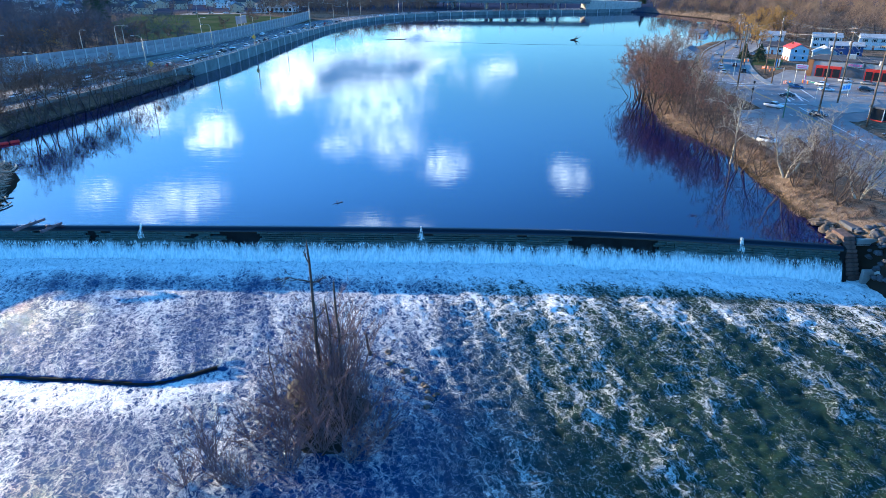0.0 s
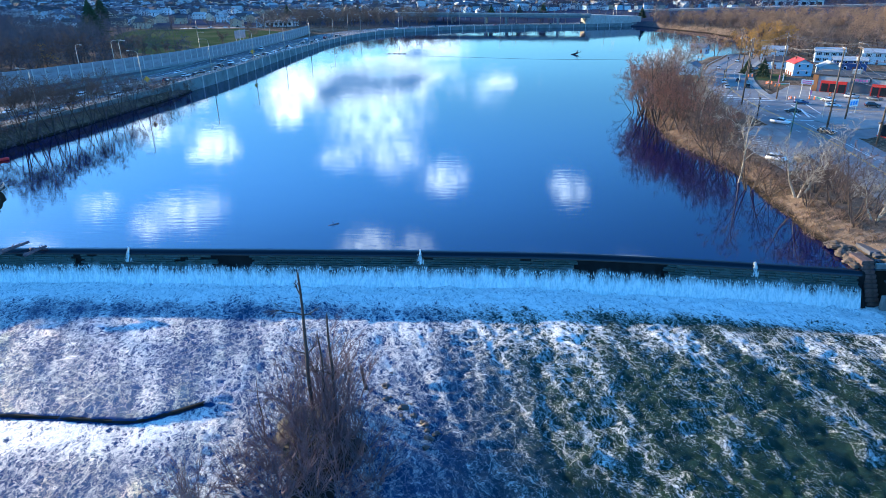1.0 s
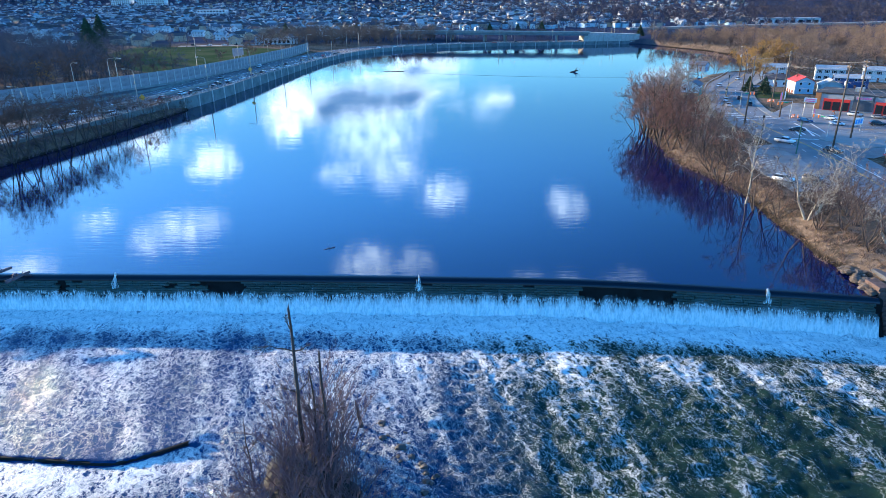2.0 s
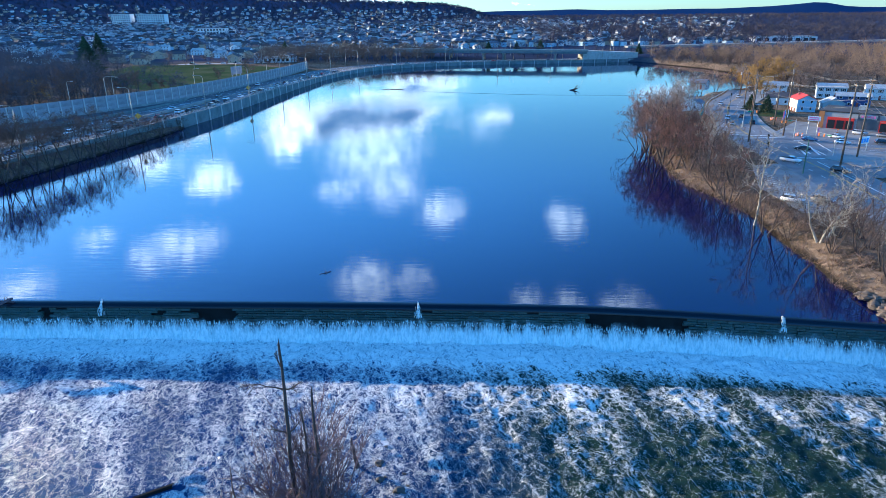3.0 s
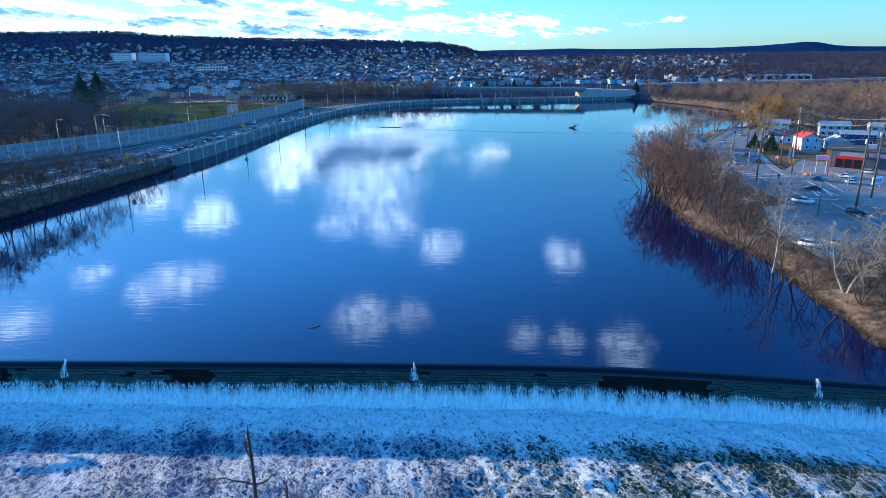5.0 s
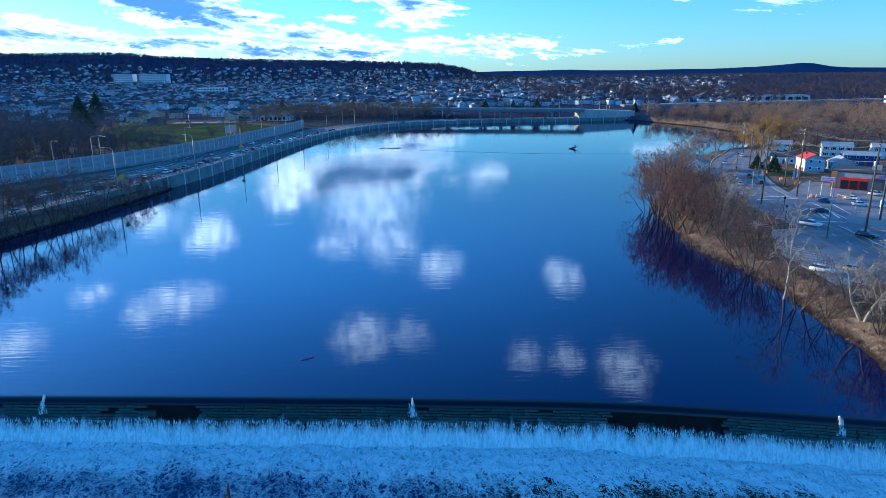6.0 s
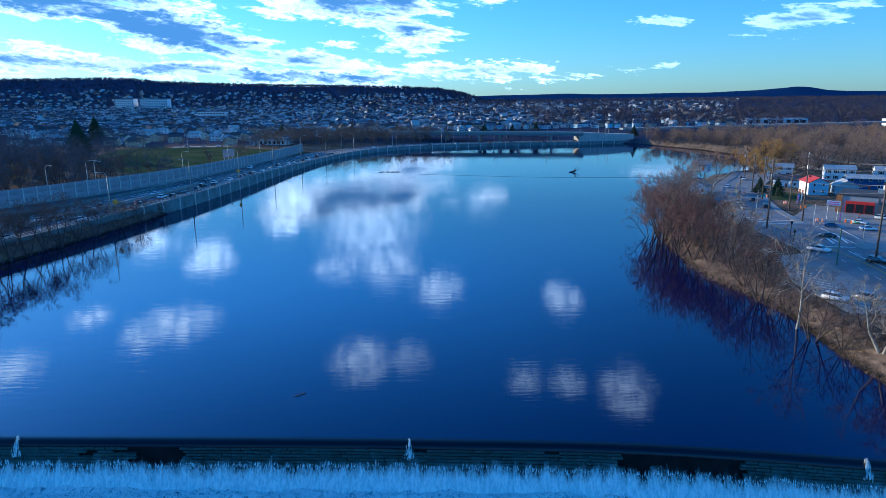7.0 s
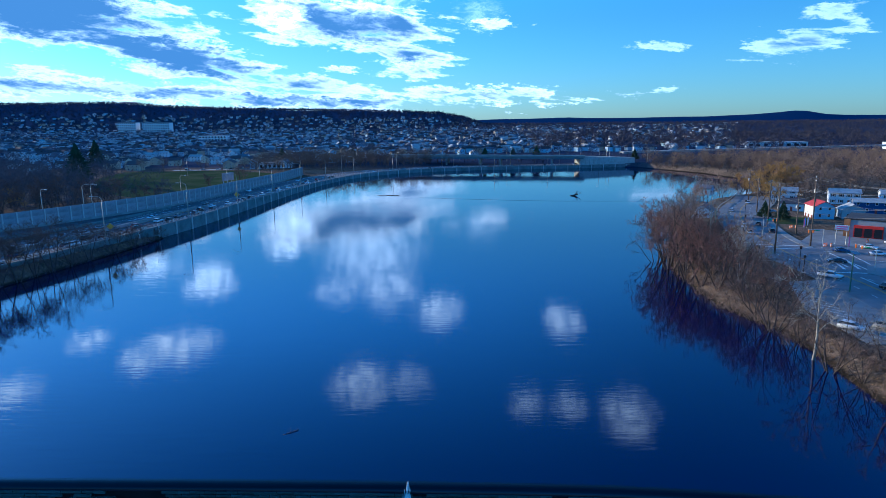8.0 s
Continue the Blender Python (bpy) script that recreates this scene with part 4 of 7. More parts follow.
road_lines(side_st[5:], (3.4, -3.3), LAND + 0.078, LINE_WHITE, "side_lane_lines", 0, 0, 0.14)
lot = Mesh()
lot.add([(58.5, 29.5, LAND + 0.05), (73, 29.5, LAND + 0.05), (74.5, 66, LAND + 0.05), (66, 64, LAND + 0.05), (59, 46, LAND + 0.05),
         (58.5, 29.5, 1.7), (73, 29.5, 1.7), (74.5, 66, 1.7), (66, 64, 1.7), (59, 46, 1.7)],
        [(0, 1, 2, 3, 4), (5, 6, 1, 0), (6, 7, 2, 1), (7, 8, 3, 2), (8, 9, 4, 3), (9, 5, 0, 4)])
structure("parking_lot", lot, PALE_ASPHALT, "worn pale asphalt parking lot by the river")
structure("junction", Mesh().add([(84, 108, LAND + 0.062), (92.5, 106, LAND + 0.062), (98, 97, LAND + 0.062), (118, 90, LAND + 0.062), (116, 70, LAND + 0.062), (86, 52, LAND + 0.062), (80, 56, LAND + 0.062),
                                  (84, 108, 1.7), (92.5, 106, 1.7), (98, 97, 1.7), (118, 90, 1.7), (116, 70, 1.7), (86, 52, 1.7), (80, 56, 1.7)],
                                 [(6, 5, 4, 3, 2, 1, 0)] + [(i, (i + 1) % 7, 7 + (i + 1) % 7, 7 + i) for i in range(7)]), STREET_ASPHALT, "wide asphalt road junction")
structure("corner_island", Mesh().add([(84.8, 70.0, LAND + 0.2), (89.5, 77.0, LAND + 0.2), (96, 79.5, LAND + 0.2), (104, 75, LAND + 0.2), (99, 63, LAND + 0.2), (88, 60, LAND + 0.2),
                                       (84.8, 70.0, 1.7), (89.5, 77.0, 1.7), (96, 79.5, 1.7), (104, 75, 1.7), (99, 63, 1.7), (88, 60, 1.7)],
                                      [(5, 4, 3, 2, 1, 0)] + [(i, (i + 1) % 6, 6 + (i + 1) % 6, 6 + i) for i in range(6)]), PALE_ASPHALT, "raised pale concrete corner of the filling station")
structure("forecourt", Mesh().box((116, 99, LAND - 0.05), (46, 24, 0.2), -0.69), PALE_ASPHALT, "pale asphalt forecourt of the shops")
structure("pavement", ribbon(STREET[(STREET[:, 1] > 96)], 6.7, 8.6, LAND + 0.16, 0.3), CONCRETE, "pale concrete pavement with a raised kerb")


# ---- trees and undergrowth ----
def gz(x, y):
    return float(ground_height(np.array([x]), np.array([y]))[0])


def grow(rng, T, W, p, d, length, r, level, last, dens, droop, thin=1.0):
    """One limb and all that springs from it: thick wood into T, twigs into W."""
    seg = (5, 4, 3, 2, 1)[min(level, 4)]
    pts = [p.copy()]
    for i in range(seg):
        wob = (0.10, 0.20, 0.26, 0.3, 0.3)[min(level, 4)]
        d = (d + Vector((rng.gauss(0, wob), rng.gauss(0, wob), rng.gauss(0, wob) + droop))).normalized()
        p = p + d * (length / seg)
        pts.append(p.copy())
    sides = (7, 5, 4, 3, 3)[min(level, 4)]
    target = T if level < 2 else W
    for i in range(seg):
        a, b = r * (1 - 0.78 * i / seg), r * (1 - 0.78 * (i + 1) / seg)
        if level >= 3 and i == seg - 1:
            target.cone(pts[i], pts[i + 1], a, 3)
        else:
            target.tube(pts[i], pts[i + 1], a, b, sides, False)
    if level == last:
        return
    kids = (int(8 * dens), int(6 * dens), int(5 * dens), 3)[min(level, 3)]
    for j in range(kids):
        f = rng.uniform(0.30 if level else 0.36, 1.0)
        i = min(int(f * seg), seg - 1)
        q = pts[i].lerp(pts[i + 1], f * seg - i)
        axis = (pts[i + 1] - pts[i]).normalized()
        side = axis.orthogonal().normalized()
        side.rotate(Matrix.Rotation(rng.uniform(0, 6.28), 3, axis))
        ang = rng.uniform(0.45, 0.95)
        nd = (axis * math.cos(ang) + side * math.sin(ang)).normalized()
        nl = length * rng.uniform(0.42, 0.62) * (1.15 - 0.5 * f)
        grow(rng, T, W, q, nd, nl, max(thin * (0.06, 0.05, 0.038, 0.03)[min(level, 3)], r * (1 - 0.75 * f) * 0.55), level + 1, last, dens, 0.05, thin)


def bare_tree(seed, name, label, h, stems, lean, dens, bark, twig, last=4, r=0.22, category="tree", thin=1.0):
    """A leafless tree standing at the origin."""
    rng = random.Random(seed)
    t = thing(name, label, category)
    T, W = Mesh(), Mesh()
    for s in range(stems):
        a = 6.28 * s / stems + rng.uniform(-0.5, 0.5)
        tilt = rng.uniform(0.5, 1.0) * lean
        d = Vector((math.cos(a) * tilt, math.sin(a) * tilt, 1)).normalized()
        foot = Vector((math.cos(a) * 0.25 * (stems > 1), math.sin(a) * 0.25 * (stems > 1), -0.3))
        grow(rng, T, W, foot, d, h * rng.uniform(0.72, 0.9), r * rng.uniform(0.8, 1.1), 0, last, dens, 0.05, thin)
    part("trunk", T, bark, t, "", True)
    part("crown", W, twig, t)
    return t


rnd = random.Random(77)


def put_first(proto, x, y, s=1.0, turn=0.0, tall=1.0):
    """The pattern itself takes the first place."""
    proto.matrix_basis = Matrix.Translation((x, y, gz(x, y) - 0.05)) @ Matrix.Rotation(turn, 4, "Z") @ Matrix.Diagonal((s, s, s * tall, 1))


def stand(proto, spots):
    """Sets a kind of tree on a list of spots: x, y, size."""
    copies = [(x, y, s) for x, y, s in spots]
    for x, y, s in copies[1:]:
        o = copy_thing(proto, Matrix.Translation((x, y, gz(x, y) - 0.05)) @ Matrix.Rotation(rnd.uniform(0, 6.28), 4, "Z") @ Matrix.Diagonal((s, s, s * rnd.uniform(0.9, 1.1), 1)))
    put_first(proto, *copies[0])


bank = "bare trees along the river bank"
t1 = tagged(bare_tree(1, "bank_tree", "leafless brown tree on the river bank", 14.0, 2, 0.34, 0.80, BARK, TWIG, thin=0.85), group=bank)
stand(t1, [(55.5, 66, 1.0), (56, 84, 1.1), (60, 100, 1.05), (65, 118, 0.8), (62, 110, 0.9), (52.2, 88, 1.2), (51.4, 79, 1.15), (54.5, 57, 0.8), (72, 133, 0.7)])
t2 = tagged(bare_tree(2, "bank_tree", "leafless reddish brown tree with dense twigs", 12.0, 3, 0.50, 1.02, BARK, TWIG_RED, thin=0.8), group=bank)
stand(t2, [(52.5, 80, 1.1), (53.5, 90, 1.15), (56.5, 79, 0.9), (58.5, 68, 0.65), (56, 101, 1.0), (50.5, 84, 1.05), (50.2, 73, 1.0), (51.8, 62, 0.85), (55.0, 48.5, 0.6), (53.5, 95, 1.2), (58, 106, 0.95), (50.8, 67, 0.8), (56, 73, 0.9), (57, 90, 1.0)])
t3 = tagged(bare_tree(3, "bank_tree", "leafless dark multi-stemmed tree at the water's edge", 11.5, 6, 0.75, 0.65, BARK, DARK_TWIG, r=0.15, thin=0.62), group=bank)
stand(t3, [(51.6, 41.5, 1.0), (50.6, 25.0, 0.8), (58.5, 12.5, 0.8), (56, 5.5, 0.75), (54.5, 71, 0.9), (50.8, 92, 0.9), (62, 20, 0.7), (53, 36.5, 0.6), (52, 48, 0.75), (56.5, 24, 0.6), (52.6, 53, 0.7), (57, 17, 0.55), (54.6, 45, 0.75), (56.2, 51, 0.8), (53.6, 57.5, 0.8), (57.0, 58, 0.7), (50.9, 34.5, 0.6), (53.5, 12.5, 0.6), (56, 11, 0.6), (51.8, 20.5, 0.55), (57.8, 21, 0.5), (60.5, 8, 0.7), (59.5, 16.5, 0.6), (54.8, 3, 0.6)])
t4 = tagged(bare_tree(4, "sycamore", "tall leafless sycamore with pale mottled bark", 15.5, 1, 0.12, 1.0, PALE_BARK, PALE_BARK, r=0.26, thin=0.6), group="pale sycamores")
stand(t4, [(50.6, 29.2, 1.0), (59.5, 84.0, 1.15), (62.5, 22.5, 0.7)])
t9 = tagged(bare_tree(14, "sycamore", "leafless sycamore forking low into pale spreading limbs", 9.5, 3, 0.75, 1.0, PALE_BARK, PALE_BARK, r=0.20, thin=0.6), group="pale sycamores")
stand(t9, [(54.0, 16.4, 1.0), (57.6, 66.0, 1.1), (58.5, 5.0, 0.8)])
t5 = tagged(bare_tree(5, "bank_tree", "leafless tree leaning over the dark bank", 11.5, 3, 0.42, 1.0, BARK, DARK_TWIG, r=0.15, thin=0.62), group="bare trees by the highway wall")
stand(t5, [(x, y, s * float(np.interp(y, [58, 64, 78, 100], [0.75, 1.40, 1.42, 1.25]))) for x, y, s in [(-83.6, 109, 0.54), (-85.4, 100, 0.61), (-86.6, 94, 0.65), (-87.4, 88, 0.72), (-88.6, 84, 0.68), (-89.2, 79, 0.76), (-90.4, 75, 0.72), (-91.2, 71, 0.79), (-92.2, 66, 0.76), (-92.8, 62, 0.99),
           (-93.8, 57, 0.95), (-94.6, 52, 0.99), (-95.4, 47, 0.99), (-97, 43, 0.90), (-82.4, 117, 0.43), (-80.6, 128, 0.32), (-99, 50, 0.90), (-97, 58, 0.85), (-94.6, 66, 0.65), (-98, 36, 0.90), (-90, 33, 0.63), (-100, 25, 0.81), (-88, 20, 0.63)]])
t6 = tagged(bare_tree(6, "roadside_tree", "tall leafless tree behind the noise barrier", 13, 2, 0.35, 1.0, BARK, DARK_TWIG), group="trees behind the barrier")
stand(t6, [(-138, 128, 1.0), (-131, 138, 0.9), (-150, 140, 1.1), (-128, 152, 0.95), (-146, 158, 1.0), (-120, 165, 0.8), (-160, 170, 1.1), (-136, 172, 1.0), (-122, 182, 0.85), (-150, 188, 1.0),
           (-172, 195, 1.0), (-165, 150, 1.1), (-134, 196, 0.8), (-113, 200, 0.5), (-103, 235, 0.7), (-98, 268, 0.7), (-107, 290, 0.8), (-145, 118, 1.0), (-136, 142, 1.05), (-124, 160, 0.9), (-141, 150, 1.1), (-129, 168, 1.0), (-116, 176, 0.8), (-142, 180, 1.1), (-155, 128, 1.1), (-112, 188, 0.7), (-127, 190, 0.9), (-158, 182, 1.1), (-115.5, 90, 0.7), (-118, 84, 0.75), (-117, 97, 0.65), (-121, 91, 0.7), (-125, 98, 0.65), (-130, 92, 0.8)])
t7 = tagged(bare_tree(7, "willow_tree", "bare willow with golden yellow twigs", 11, 3, 0.45, 1.2, BARK, TWIG_GOLD), group="golden willows")
stand(t7, [(133, 208, 1.1), (140, 216, 1.2), (128, 218, 0.9), (122, 178, 0.75), (-150, 172, 0.8), (150, 226, 1.0), (124, 190, 0.7), (127, 200, 0.95), (146, 212, 1.1)])
t8 = tagged(bare_tree(8, "far_tree", "leafless brown tree beyond the road", 12, 2, 0.4, 1.0, BARK, TWIG), group="trees beyond the road")
stand(t8, [(103, 208, 0.9), (112, 214, 0.95), (122, 222, 1.0), (94, 190, 0.7), (135, 226, 1.1), (150, 236, 1.0), (146, 205, 1.0), (160, 212, 1.1), (172, 205, 1.0), (158, 190, 1.0), (180, 190, 1.0),
           (190, 214, 1.1), (170, 228, 1.1), (205, 200, 1.0), (200, 180, 1.0), (185, 165, 0.9), (215, 170, 1.0), (140, 186, 0.8), (100, 198, 0.6), (-196, 372, 0.8), (-184, 376, 0.9), (-172, 374, 0.7), (-158, 378, 0.8), (-146, 379, 0.7), (-132, 382, 0.8), (-112, 376, 0.9), (-104, 366, 0.8)])


def conifer(seed, h):
    rng = random.Random(seed)
    t = thing("evergreen_tree", "dark green evergreen standing among bare trees", "tree", group="evergreens")
    part("trunk", Mesh().tube((0, 0, -0.3), (0, 0, h), 0.28, 0.04, 7), BARK, t)
    m = Mesh()
    for i in range(1500):
        f = rng.random() ** 0.8
        z = h * (0.10 + 0.90 * f)
        reach = (1 - f) * h * 0.40 * (0.75 + 0.5 * math.sin(f * 40) ** 2) + 0.25
        a = rng.uniform(0, 6.28)
        r0 = reach * rng.uniform(0.25, 0.8)
        p = Vector((math.cos(a) * r0, math.sin(a) * r0, z))
        q = Vector((math.cos(a + rng.gauss(0, 0.25)) * (r0 + reach * 0.4), math.sin(a + rng.gauss(0, 0.25)) * (r0 + reach * 0.4), z - rng.uniform(0.1, 0.7)))
        m.cone(p, q, rng.uniform(0.14, 0.34), 3)
    part("crown", m, NEEDLE, t)
    return t


e1 = conifer(1, 15)
stand(e1, [(-186, 278, 1.4), (-262, 440, 1.3), (104.5, 139, 0.42), (102, 145, 0.38), (165, 160, 0.5), (60, 470, 0.7), (80, 476, 0.8), (38, 480, 0.7), (-120, 440, 0.9), (-70, 470, 0.8), (150, 440, 0.6)])


def far_material(name, cols):
    """Twigs of distant woods: every clump takes a colour of its own."""
    m = bpy.data.materials.new(name)
    m.use_nodes = True
    k = Nodes(m.node_tree)
    rndm = k.n("ShaderNodeNewGeometry").outputs["Random Per Island"]
    pos = k.n("ShaderNodeTexCoord").outputs["Object"]
    stand_of = k.ramp(k.noise(pos, 0.035, 3.0).outputs[0], 0.35, 0.65)
    single = k.ramp(k.noise(pos, 0.15, 1.0).outputs[0], 0.36, 0.64)
    c = k.mix(k.ramp(rndm, 0.0, 1.0), cols[0], cols[1])
    c = k.mix(k.math("MULTIPLY", stand_of, 0.6), c, cols[2])
    c = k.mix(k.math("MULTIPLY", single, 0.75), c, cols[1])
    b = k.n("ShaderNodeBsdfPrincipled", {"Base Color": c, "Roughness": 0.95, "Specular IOR Level": 0.1})
    k.n("ShaderNodeOutputMaterial", {0: b.outputs[0]})
    return m


FAR_BROWN = far_material("far_brown_twigs", ((0.21, 0.15, 0.115), (0.11, 0.085, 0.072), (0.23, 0.15, 0.10)))
FAR_DARK = far_material("far_dark_twigs", ((0.140, 0.125, 0.135), (0.065, 0.066, 0.082), (0.105, 0.098, 0.104)))
# distance haze is mixed into these twig colours as blue
HAZY_TOWN = far_material("hazy_town_twigs", ((0.066, 0.076, 0.125), (0.030, 0.038, 0.072), (0.050, 0.058, 0.100)))
HAZY_RIDGE = far_material("hazy_ridge_twigs", ((0.034, 0.044, 0.080), (0.022, 0.032, 0.060), (0.028, 0.038, 0.070)))
# sunlit brown clumps among haze-blue ones, both put into the colour
HAZY_PLAIN = far_material("hazy_plain_twigs", ((0.150, 0.105, 0.095), (0.040, 0.042, 0.060), (0.090, 0.078, 0.090)))
FAR_ORANGE = far_material("far_orange_twigs", ((0.36, 0.23, 0.135), (0.20, 0.14, 0.10), (0.32, 0.20, 0.115)))


def wood(name, label, pts, h, blades, size, mat, seed):
    """A stand of far trees as one mass: for each a trunk and a loose crown of twig clumps."""
    r = np.random.RandomState(seed)
    pts = np.asarray(pts, float)
    n = len(pts)
    z = ground_height(pts[:, 0], pts[:, 1])
    hh = h * r.uniform(0.55, 1.25, n)
    c = np.repeat(np.stack([pts[:, 0], pts[:, 1], z + hh * 0.58], 1), blades, 0)
    q = r.normal(size=(n * blades, 3))
    q /= np.linalg.norm(q, axis=1)[:, None]
    rad = r.uniform(0.15, 1.0, n * blades) ** 0.5
    H = np.repeat(hh, blades)
    base = c + q * rad[:, None] * np.stack([H * 0.32, H * 0.32, H * 0.40], 1)
    out = q * np.array([0.8, 0.8, 0.5]) + np.array([0, 0, 0.35]) + r.normal(0, 0.4, (n * blades, 3))
    out /= np.linalg.norm(out, axis=1)[:, None]
    ln = size * r.uniform(0.6, 1.5, n * blades)
    side = np.cross(out, r.normal(size=(n * blades, 3)))
    side /= np.linalg.norm(side, axis=1)[:, None]
    wd = ln * r.uniform(0.022, 0.055, n * blades) * (1.0 + (size > 2.3) * 1.6)
    a = base - side * wd[:, None]
    b = base + side * wd[:, None]
    t = base + out * ln[:, None]
    V = np.stack([a, b, t], 1).reshape(-1, 3)
    # trunks
    tr = np.stack([np.stack([pts[:, 0] - 0.2, pts[:, 1], z - 0.3], 1), np.stack([pts[:, 0] + 0.2, pts[:, 1], z - 0.3], 1), np.stack([pts[:, 0], pts[:, 1], z + hh * 0.8], 1),
                   np.stack([pts[:, 0], pts[:, 1] - 0.2, z - 0.3], 1), np.stack([pts[:, 0], pts[:, 1] + 0.2, z - 0.3], 1), np.stack([pts[:, 0], pts[:, 1], z + hh * 0.8], 1)], 1).reshape(-1, 3)
    V = np.vstack([V, tr])
    me = bpy.data.meshes.new(name)
    k = len(V) // 3
    me.vertices.add(len(V))
    me.vertices.foreach_set("co", V.ravel())
    me.loops.add(len(V))
    me.loops.foreach_set("vertex_index", np.arange(len(V)))
    me.polygons.add(k)
    me.polygons.foreach_set("loop_start", np.arange(k) * 3)
    me.materials.append(mat)
    me.update(calc_edges=True)
    return tagged(new(name, me), label, "trees", kind="stuff")


def line_gap(x, y, line):
    """Distance of places from a line of points."""
    d = np.full(len(x), 1e9)
    for p in line[::2]:
        d = np.minimum(d, (x - p[0]) ** 2 + (y - p[1]) ** 2)
    return np.sqrt(d)


def scatter(n, x0, x1, y0, y1, seed, keep=None, shore=4.0, road=12.0):
    r = np.random.RandomState(seed)
    x, y = r.uniform(x0, x1, n), r.uniform(y0, y1, n)
    ok = shore_distance(x, y) > shore
    ok &= line_gap(x, y, sideways(HIGHWAY, 11.0)) > road + 2
    ok &= line_gap(x, y, STREET) > road
    if keep is not None:
        ok &= keep(x, y)
    return np.stack([x[ok], y[ok]], 1)


def open_lawn(x, y):
    return ~((y > 195) & (y < 365) & (x > -62 - 0.39 * y) & (x < -85))


barrier_x = lambda y: np.interp(y, BARRIER[:, 1], BARRIER[:, 0])
wood("woodland", "dark leafless woodland behind the noise barrier", scatter(560, -330, -95, 60, 330, 1, lambda x, y: open_lawn(x, y) & (x < barrier_x(y) - 4)), 14.5, 380, 1.5, FAR_DARK, 1)
wood("woodland", "dark bare woodland along the highway bend", scatter(260, -130, 10, 372, 470, 2, lambda x, y: (y > 385 + 0.3 * x)), 11, 200, 1.7, FAR_BROWN, 2)
wood("woodland", "brown bare woodland beyond the river bend", scatter(640, 120, 520, 225, 430, 3, shore=2.0), 10.0, 420, 1.25, FAR_ORANGE, 3)
wood("woodland", "brown bare trees beside the houses", scatter(150, 128, 330, 150, 232, 4, lambda x, y: (x > 172) | (y > 190), shore=3.0), 11, 520, 1.3, FAR_BROWN, 4)
wood("brush", "low brown brush on the point in the river", scatter(260, 148, 260, 318, 420, 5, shore=1.0), 5.0, 150, 1.3, FAR_BROWN, 5)
wood("woodland", "bare trees scattered through the far town", scatter(7600, -1500, 1500, 430, 1650, 6, lambda x, y: np.abs(x) < 60 + 0.85 * y), 9.5, 84, 2.2, HAZY_TOWN, 6)
wood("woodland", "wooded slopes of the far ridge, coloured blue for haze", scatter(12000, -3000, 900, 1500, 2420, 7, lambda x, y: (np.abs(x) < 100 + 0.85 * y) & (x < 0.12 * y)), 7.5, 20, 4.2, HAZY_RIDGE, 7)
wood("woodland", "far brown woods across the plain", scatter(5500, -200, 2600, 950, 2600, 8, lambda x, y: (x > 0.02 * y) & (x < 0.95 * y)), 10, 24, 3.4, HAZY_PLAIN, 8)
wood("woodland", "brown woods beyond the river bend", scatter(1500, 0, 1100, 600, 980, 18, lambda x, y: (x > 0.15 * y) & (x < 0.95 * y)), 11, 60, 2.4, HAZY_PLAIN, 18)
wood("hedge", "thin bare hedge behind the far wall", scatter(90, 20, 260, 432, 490, 9), 6.0, 60, 1.5, FAR_DARK, 9)


def undergrowth(name, label, pts, h, mat, seed, blades=5, thick=0.03):
    """Dead stalks and brambles on the bank."""
    rng = random.Random(seed)
    m = Mesh()
    z = ground_height(pts[:, 0], pts[:, 1])
    for (x, y), g in zip(pts, z):
        for _ in range(blades):
            l = h * rng.uniform(0.4, 1.3)
            m.cone((x + rng.gauss(0, 0.25), y + rng.gauss(0, 0.25), g - 0.05), (x + rng.gauss(0, 0.6) * h, y + rng.gauss(0, 0.6) * h, g + l), thick * rng.uniform(0.7, 1.6), 3)
    o = part(name, m, mat)
    return tagged(o, label, "undergrowth", kind="stuff")


def on_bank(n, x0, x1, y0, y1, d0, d1, seed):
    r = np.random.RandomState(seed)
    x, y = r.uniform(x0, x1, n), r.uniform(y0, y1, n)
    d = shore_distance(x, y)
    ok = (d > d0) & (d < d1) & (line_gap(x, y, STREET) > 7.5)
    return np.stack([x[ok], y[ok]], 1)


undergrowth("brambles", "brown dead brambles on the river bank", on_bank(5200, 45, 90, -2, 140, 0.2, 7.5, 1), 0.7, BARK, 1, 5)
undergrowth("red_brush", "reddish brown brush under the bank trees", on_bank(1900, 45, 80, 46, 120, -0.3, 8, 2), 1.4, TWIG, 2, 6)
undergrowth("bank_brush", "brown leafless brush on the river bank", on_bank(1700, 45, 80, -2, 66, -0.4, 5.5, 6), 1.0, TWIG, 6, 5)
undergrowth("dry_reeds", "dry straw-coloured grass at the water's edge", on_bank(2600, 45, 70, -2, 70, -0.2, 5, 3), 0.4, DRY_GRASS, 3, 3)
undergrowth("brambles", "dark brambles on the bank under the highway", on_bank(5200, -102, -78, 38, 134, 0.2, 5.5, 4), 1.1, STALK, 4, 6)
structure("lawn", Mesh().add([(-106, 200, 3.36), (-100, 232, 3.36), (-95, 285, 3.36), (-98, 340, 3.36), (-140, 372, 3.4), (-205, 365, 3.4), (-196, 318, 3.4), (-178, 272, 3.4), (-150, 232, 3.36), (-120, 205, 3.36)],
                             [tuple(range(10))]), LAWN, "green playing field with mown grass")


# ---- island below the dam ----
MUD = material("wet_mud", (0.030, 0.027, 0.024), 0.7, var=0.5, scale=0.6, fine=5.0, bump=0.8, dist=0.08, spec=0.2)
